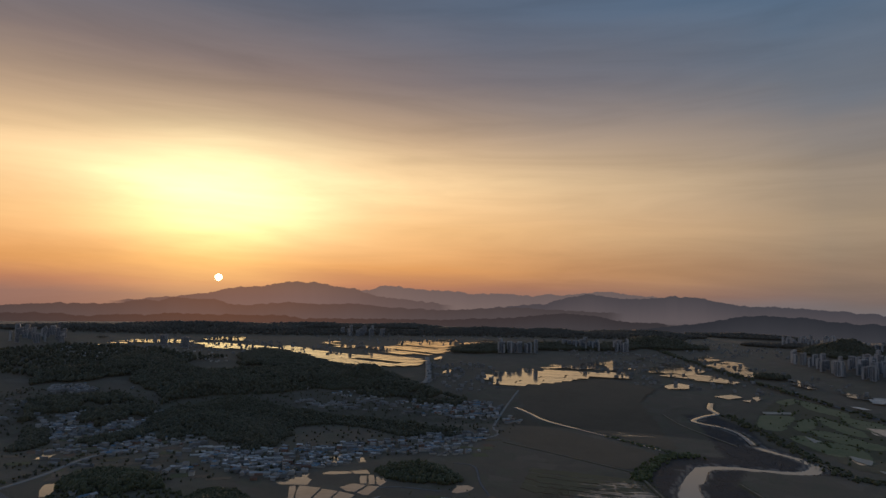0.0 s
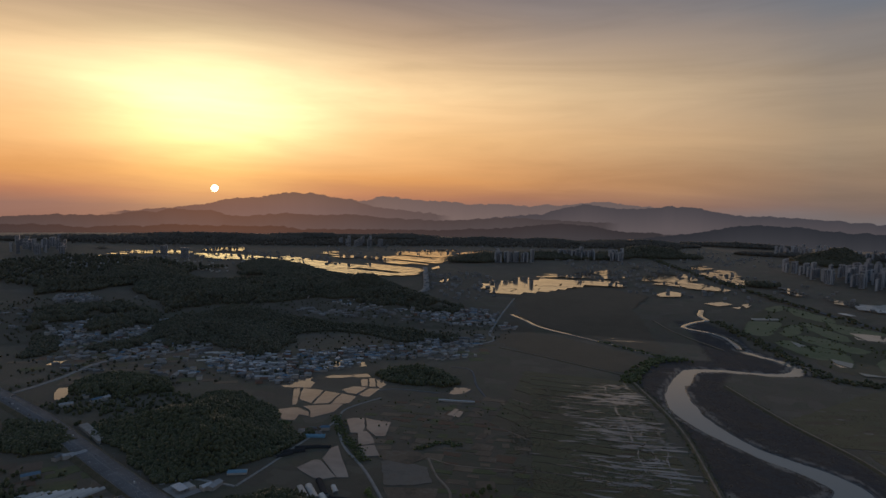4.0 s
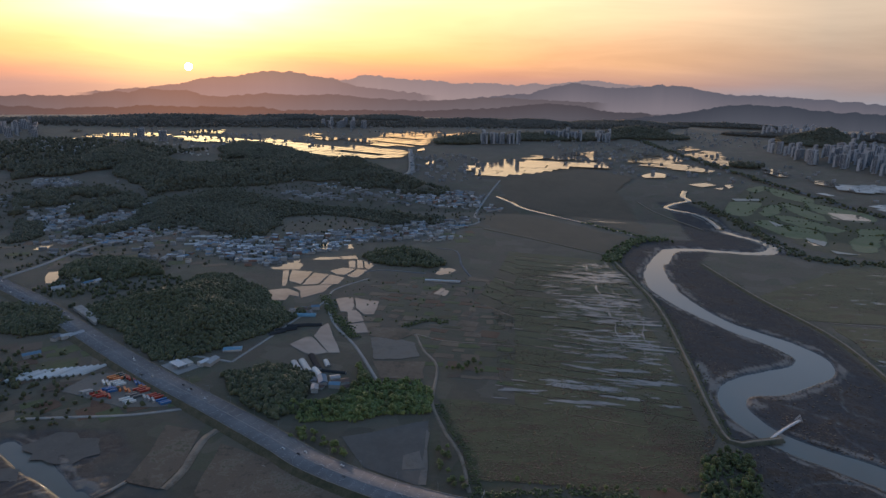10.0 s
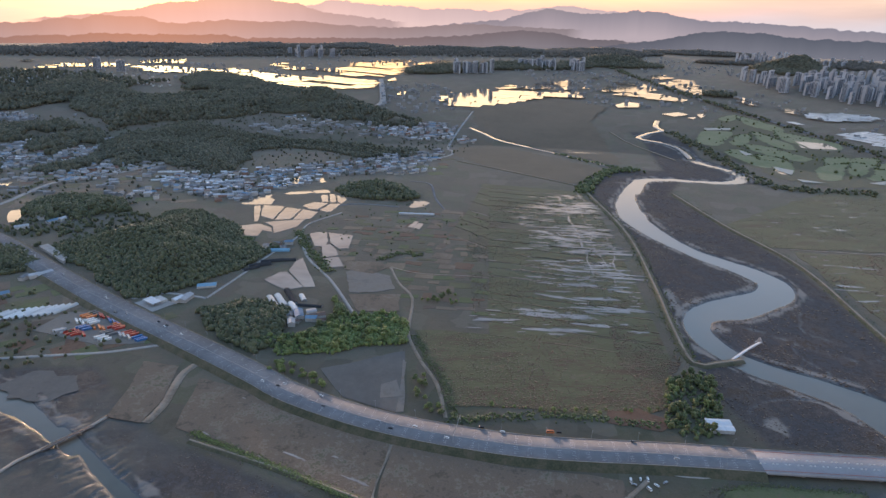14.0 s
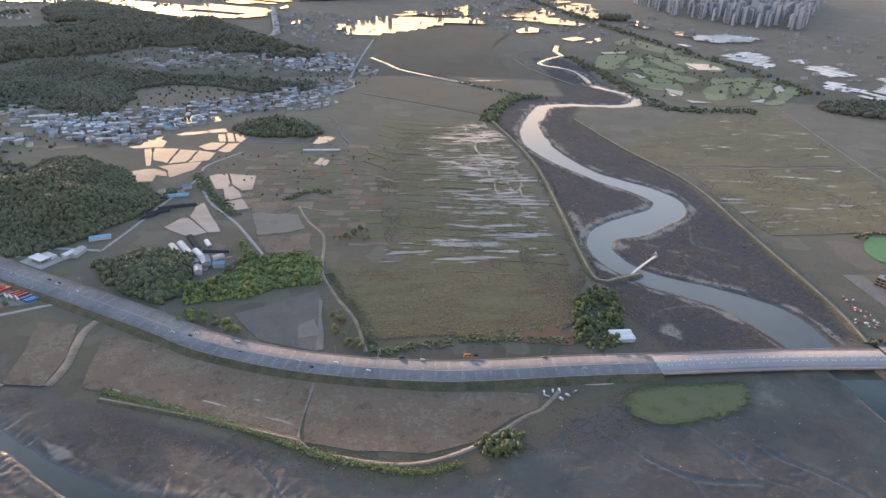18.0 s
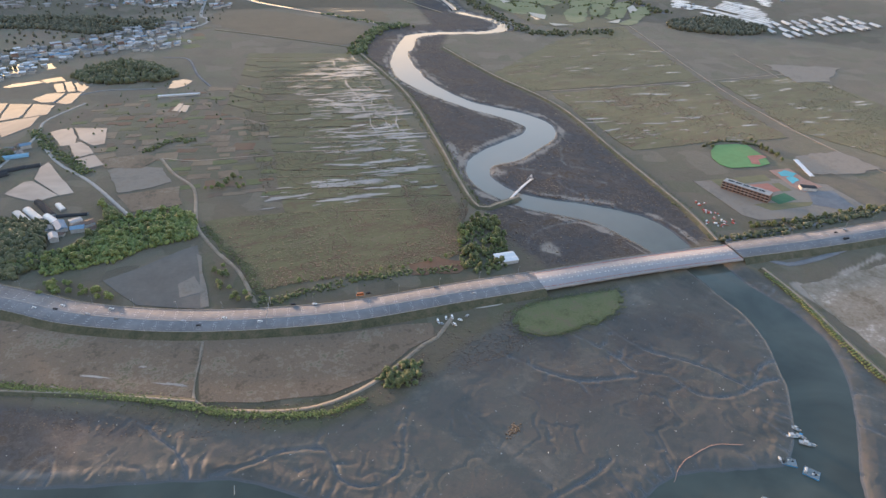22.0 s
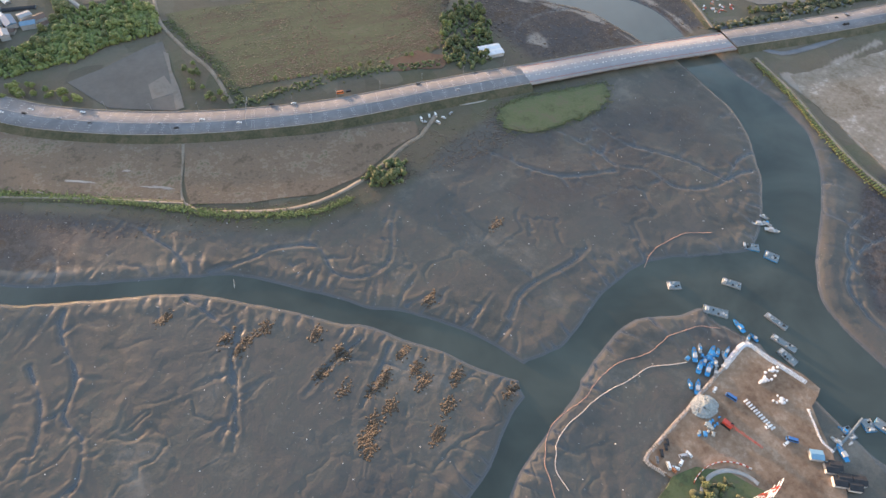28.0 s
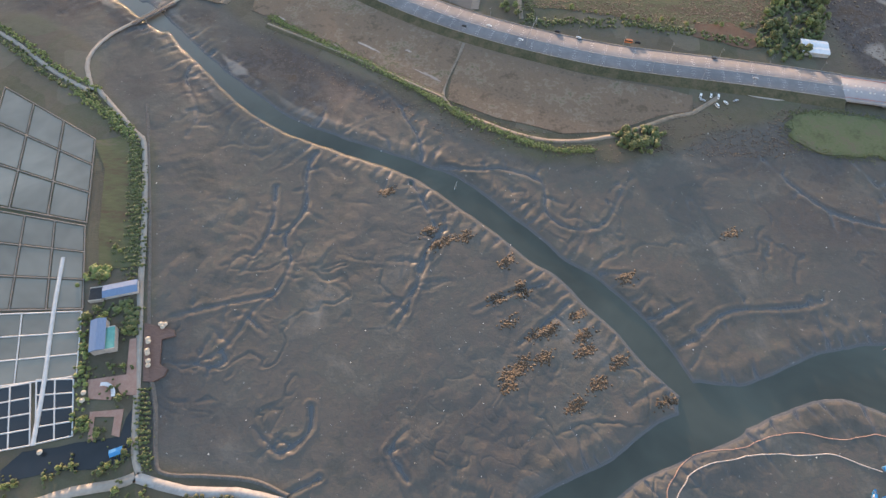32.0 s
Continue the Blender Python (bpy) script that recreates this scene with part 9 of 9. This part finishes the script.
# ---- salt ponds and visitor centre behind the seawall ----
pan_water = water_material("salt_pan", (0.20, 0.195, 0.165), 0.25, 0.004, 0.5)
tank_dark = water_material("salt_tank_water", (0.035, 0.04, 0.045), 0.06, 0.004, 0.5)
rim_white = material("white_rim", [(0.48, 0.48, 0.47), (0.6, 0.6, 0.58)], 0.3, 0.8, 0.1, 1.0, space="World")
patch("salt_marsh", SALT_MARSH, field_olive, 0.5, "brown and green rough ground beside the salt ponds", jitter=1.5)


def pan_grid(quad, nu, nv, name, mat, z, rim, rim_mat, label):
    a, b, c, d = [np.array(p, float) for p in quad]
    at = lambda u, v: (a * (1 - u) + b * u) * (1 - v) + (d * (1 - u) + c * u) * v
    for i in range(nu):
        for j in range(nv):
            g = 0.05
            cell = [at((i + g) / nu, (j + g) / nv), at((i + 1 - g) / nu, (j + g) / nv), at((i + 1 - g) / nu, (j + 1 - g) / nv), at((i + g) / nu, (j + 1 - g) / nv)]
            patch(name, [tuple(p) for p in cell], mat, z, label, "salt pan", 60, 0.05)
    for i in range(nu + 1):
        v, f = ribbon(np.array([at(i / nu, 0), at(i / nu, 0.5), at(i / nu, 1)]), rim, z + 0.3, thick=0.6)
        put("trim_pan_rim", arrays_mesh("rim", v, f), rim_mat, label="low rim between the salt pans", category="rim", kind="structure")
    for j in range(nv + 1):
        v, f = ribbon(np.array([at(0, j / nv), at(0.5, j / nv), at(1, j / nv)]), rim, z + 0.31, thick=0.6)
        put("trim_pan_rim", arrays_mesh("rim", v, f), rim_mat, label="low rim between the salt pans", category="rim", kind="structure")


mud_rim = material("mud_rim", [(0.17, 0.155, 0.135), (0.24, 0.22, 0.195)], 0.2, 0.9, 0.2, 1.0, space="World")
pan_grid([(-400, 385), (-300, 330), (-276, 248), (-370, 262)], 3, 3, "salt_pan", pan_water, 0.5, 0.8, mud_rim, "shallow grey salt evaporation pan")
pan_grid([(-372, 258), (-276, 245), (-252, 178), (-350, 170)], 4, 3, "salt_pan", pan_water, 0.5, 0.8, mud_rim, "shallow grey salt evaporation pan")
pan_grid([(-350, 166), (-252, 176), (-238, 131), (-330, 112)], 5, 3, "salt_pan", pan_water, 0.5, 0.9, rim_white, "shallow grey salt pan with white rims")
pan_grid([(-262, 127), (-239, 129), (-226, 94), (-246, 88)], 2, 4, "salt_tank", tank_dark, 0.6, 0.8, rim_white, "dark tiled salt crystallising tank")
pan_grid([(-300, 116), (-265, 125), (-249, 87), (-285, 78)], 3, 4, "salt_tank", tank_dark, 0.6, 0.8, rim_white, "dark tiled salt crystallising tank")
v, f = ribbon(smooth_line(SALT_WALLWAY, 6), 2.6, 1.2, thick=1.0)
put("wall_salt_channel", arrays_mesh("channel", v, f), rim_white, label="white concrete brine channel wall", category="channel wall", kind="structure")
patch("salt_creek", SALT_POND, tank_dark, 0.35, "dark still creek beside the path", "pond", 8, 0.3)
deck_wood = material("dark_decking", [(0.11, 0.075, 0.065), (0.16, 0.115, 0.10)], 0.3, 0.8, 0.2, 2.0, stretch=(1, 6, 1), space="World")
paving = material("brick_paving", [(0.32, 0.19, 0.145), (0.40, 0.26, 0.205)], 0.2, 0.85, 0.2, 2.0, space="World")
patch("viewing_deck", DECK_POLY, deck_wood, 0.9, "dark timber viewing deck over the mud", "deck", 6, 0.02, depth=2.2)
patch("pavement_plaza", PLAZA_POLY, paving, 0.62, "reddish brick paved plaza", "pavement", 6, 0.02)
patch("pavement_loop", PLAZA_LOOP, paving, 0.64, "reddish brick garden path", "pavement", 6, 0.05)
wall_dark = material("weathered_stone", [(0.10, 0.095, 0.085), (0.17, 0.155, 0.14)], 0.5, 0.84, 0.3, 1.5, space="World")
sw = smooth_line(SEAWALL, 3)
v, f = ribbon(sw, 1.0, 0.75, skirt=1.6, drop=1.9)
wall = put("wall_seawall", arrays_mesh("seawall", v, f), wall_dark, label="grey stone seawall with a dark railing", category="seawall", kind="structure")
for q in sw[::2]:
    part("post", Shape().tube((q[0], q[1], 0.7), (q[0], q[1], 1.8), 0.07, 5), deck_wood, wall)
v, f = ribbon(sw, 0.12, 1.85, thick=0.12)
part("rail", arrays_mesh("rail", v, f), deck_wood, wall, "dark timber handrail")
solar_blue = material("blue_seam_roof", [(0.14, 0.20, 0.31), (0.20, 0.27, 0.39)], 0.3, 0.45, 0.1, 2.0, stretch=(8, 1, 1))
for (x, y), (w, d, h, t, roof, lb) in zip(SALT_HOUSES, ((22, 9, 3.5, 17, solar_blue, "long visitor hall with a blue seamed roof"), (9, 10, 3.2, 12, shade_dark, "low annex with a dark flat roof"), (9, 22, 6.5, 17, solar_blue, "two-storey visitor centre with a blue seamed roof"), (6, 16, 5, 17, material("teal_terrace", [(0.12, 0.30, 0.26), (0.17, 0.38, 0.33)], 0.3, 0.7, 0.1), "visitor centre wing with a teal terrace"))):
    ob = thing("visitor_building", x, y, 0.6, t, 1, lb, "building", "visitor buildings")
    part("wall", Shape().box(0, 0, 0, w, d, h), wall_mats[0], ob)
    if roof is solar_blue:
        part("roof", Shape().gable(0, 0, h, w, d, 1.4, 0, 0.5) if w > d else Shape().gable(0, 0, h, d, w, 1.6, 90, 0.5), roof, ob)
        for k in range(9):
            u = (k / 8 - 0.5) * max(w, d)
            part("roof_seam", Shape().box(u, 0, h + 0.9, 0.12, 0.1, 0.6) if w > d else Shape().box(0, u, h + 0.9, 0.1, 0.12, 0.8), steel, ob)
    else:
        part("roof", Shape().box(0, 0, h, w - 0.4, d - 0.4, 0.25), roof, ob)
        part("parapet", Shape().box(0, d / 2, h, w, 0.25, 0.8).box(0, -d / 2, h, w, 0.25, 0.8), wall_mats[0], ob)
    for k in range(3):
        part("window", Shape().box((k - 1) * w * 0.3, d / 2 + 0.03, 1.0, w * 0.18, 0.1, 1.3), glass_dark, ob)
straw = material("straw_parasol", [(0.48, 0.40, 0.30), (0.58, 0.50, 0.39)], 1.0, 0.9, 0.3, 4.0)
for x, y in SALT_PARASOLS:
    ob = thing("parasol", x, y, 0.95, 0, 1, "round straw parasol on the deck", "parasol", "straw parasols")
    part("pole", Shape().tube((0, 0, 0), (0, 0, 2.6), 0.06, 6), deck_wood, ob)
    part("canopy", Shape().tube((0, 0, 2.1), (0, 0, 3.0), 1.7, 14, 0.15), straw, ob)
arc = thing("pergola", -211, 124, 0.65, 0, 1, "white curved pergola on the plaza", "pergola")
for k in range(8):
    a = 0.2 + k * 0.22
    part("roof_panel", Shape().box(-6 + 8 * math.cos(a), -6 + 8 * math.sin(a), 2.6, 2.4, 2.0, 0.2, math.degrees(a)), white_roof, arc)
for k in range(0, 8, 2):
    a = 0.2 + k * 0.22
    part("post", Shape().tube((-6 + 8 * math.cos(a), -6 + 8 * math.sin(a), 0), (-6 + 8 * math.cos(a), -6 + 8 * math.sin(a), 2.6), 0.1, 6), white_roof, arc)
g = np.random.default_rng(5)
for x, y in SALT_TREES:
    build_tree(x, y, g, (1, 3, 4), 0.62, 0.4)
tx = np.array([p[0] for p in SALT_TREES for _ in range(9)]) + g.normal(0, 3.0, 9 * len(SALT_TREES))
ty = np.array([p[1] for p in SALT_TREES for _ in range(9)]) + g.normal(0, 3.0, 9 * len(SALT_TREES))
r = g.uniform(0.5, 1.3, len(tx))
v, f = clumps(np.c_[tx, ty, 0.5 + r * 0.5], r, r * 0.8, g)
put("shrubs", arrays_mesh("shrubs", v, f), leaf_mid, label="garden shrubs round the visitor centre", category="shrubs", kind="stuff")
ob = thing("tarp_shelter", -196, 86, 0.6, 25, 1, "bright blue tarpaulin shelter beside the path", "shelter")
part("cover", Shape().gable(0, 0, 1.8, 7, 4, 0.8), tarp_blue, ob)
for sx in (-3, 3):
    for sy in (-1.8, 1.8):
        part("post", Shape().tube((sx, sy, 0), (sx, sy, 1.9), 0.06, 5), steel, ob)

# ---- school and water park ----
turf = material("artificial_turf", [(0.06, 0.20, 0.06), (0.085, 0.26, 0.085)], 0.02, 0.9, 0.1, 0.5, space="World")
clay = material("red_court", [(0.36, 0.15, 0.11), (0.45, 0.21, 0.16)], 0.05, 0.85, 0.1, 0.8, space="World")
turf_dark = material("court_green", [(0.05, 0.13, 0.07), (0.07, 0.16, 0.09)], 0.05, 0.85, 0.1, 0.8, space="World")
lawn = material("lawn", [(0.10, 0.105, 0.05), (0.14, 0.135, 0.07)], 0.05, 0.95, 0.4, 0.6, space="World")
patch("school_yard", SCHOOL_GROUND, gravel, 0.6, "grey paved school yard", "yard", 12, 0.3)
patch("sports_field", SPORT_OVAL, turf, 0.9, "bright green oval sports field", "sports field", 8, 0.1)
patch("infield", INFIELD, clay, 1.0, "red clay infield", "infield", 6, 0.1)
for nm, poly, mt, z, lb in (("lawn", LAWN_A, lawn, 0.72, "dull green school lawn"), ("lawn", LAWN_B, lawn, 0.72, "dull green school lawn"), ("lawn", LAWN_C, lawn, 0.73, "dull green school lawn"), ("lawn", LAWN_D, lawn, 0.74, "dull green school lawn"),
                            ("red_court", RED_COURT, clay, 0.78, "red sports court"), ("green_court", GREEN_COURT, turf_dark, 0.8, "dark green play field"), ("pool_deck", POOL_DECK, paving, 0.7, "pinkish paving round the pools"), ("parking_lot", PARK_LOT, asphalt, 0.7, "grey parking lot")):
    patch(nm, poly, mt, z, lb, nm.replace("_", " "), 10, 0.1)
pool_blue = water_material("pool_water", (0.10, 0.42, 0.46), 0.05, 0.01, 1.0)
for poly in (POOL_A, POOL_B):
    patch("pool", poly, pool_blue, 0.9, "shallow turquoise play pool", "pool", 4, 0.3)
brick_red = material("school_brick", [(0.20, 0.12, 0.09), (0.27, 0.17, 0.13)], 0.3, 0.85, 0.1, 1.0)
school = thing("school_building", 694, 492, 0.6, -68, 1, "three-storey brick school with a pale flat roof", "school")
part("wall", Shape().box(0, 0, 0, 62, 13, 11), brick_red, school)
part("wing", Shape().box(18, 11, 0, 22, 10, 8), brick_red, school)
part("roof", Shape().box(0, 0, 11, 61.4, 12.4, 0.4), concrete, school)
part("wing_roof", Shape().box(18, 11, 8, 21.4, 9.4, 0.35), concrete, school)
for z in (3.4, 7.1):
    part("floor_band", Shape().box(0, -6.6, z, 62.4, 0.25, 0.5), concrete, school)
for k in range(12):
    for z in (1.1, 4.6, 8.2):
        part("window", Shape().box(-28.5 + 5.2 * k, -6.55, z, 3.4, 0.16, 1.7), glass_dark, school)
for k in range(5):
    part("solar_row", Shape().box(-22 + 10 * k, 1, 11.7, 8, 4, 0.15), glass_dark, school)
hall = thing("pool_hall", *np.mean(POOL_HALL, axis=0), 0.7, -35, 1, "low dark-roofed changing hall", "hall")
part("wall", Shape().box(0, 0, 0, 20, 11, 4), wall_mats[0], hall)
part("roof", Shape().gable(0, 0, 4, 20, 11, 1.0), shade_dark, hall)
can = thing("slide_canopy", *np.mean(SCHOOL_ROOF_CANOPY, axis=0), 0.7, 60, 1, "long pale sloping canopy beside the pools", "canopy")
part("roof", Shape().box(0, 0, 5, 58, 7, 0.3), white_roof, can)
for k in range(6):
    part("post", Shape().tube((-26 + 10.4 * k, 0, 0), (-26 + 10.4 * k, 0, 5), 0.15, 6), steel, can)
for x, y in SCHOOL_TREES:
    build_tree(x, y, g, (2, 3), 0.8, 0.4)
hedge([(765, 640), (815, 645), (850, 610), (850, 570)], 4, 160, 1.8, leaf_dark, 21, "dark trees round the sports field", 0.5)
hedge([(633, 425), (700, 412), (770, 402), (830, 398)], 6, 240, 1.9, leaf_dark, 22, "dark hedge between school and road", 0.5)
for i, (x, y) in enumerate(JUNK_ROW):
    for j in range(3):
        ob = thing("scrap_pile", x + rng.normal(0, 4), y + rng.normal(0, 4), 0.5, rng.uniform(0, 180), 1, "rusty heap of scrap and building material", "scrap", "scrap heaps")
        for k in range(3):
            part("piece", Shape().box(rng.normal(0, 1.5), rng.normal(0, 1.0), 0.0, rng.uniform(1, 5), rng.uniform(0.8, 2), rng.uniform(0.5, 1.8), rng.uniform(0, 60), 0.9), (CAR_PAINT["red"], bag_white, earth)[k], ob)
# gate posts on the mud
mast = thing("marker_post", -7, 297, -1.5, 0, 1, "pale leaning marker post on the mud", "post")
part("post", Shape().tube((0, 0, 0), (1.5, 0.5, 9), 0.22, 6, 0.15), litter, mast)
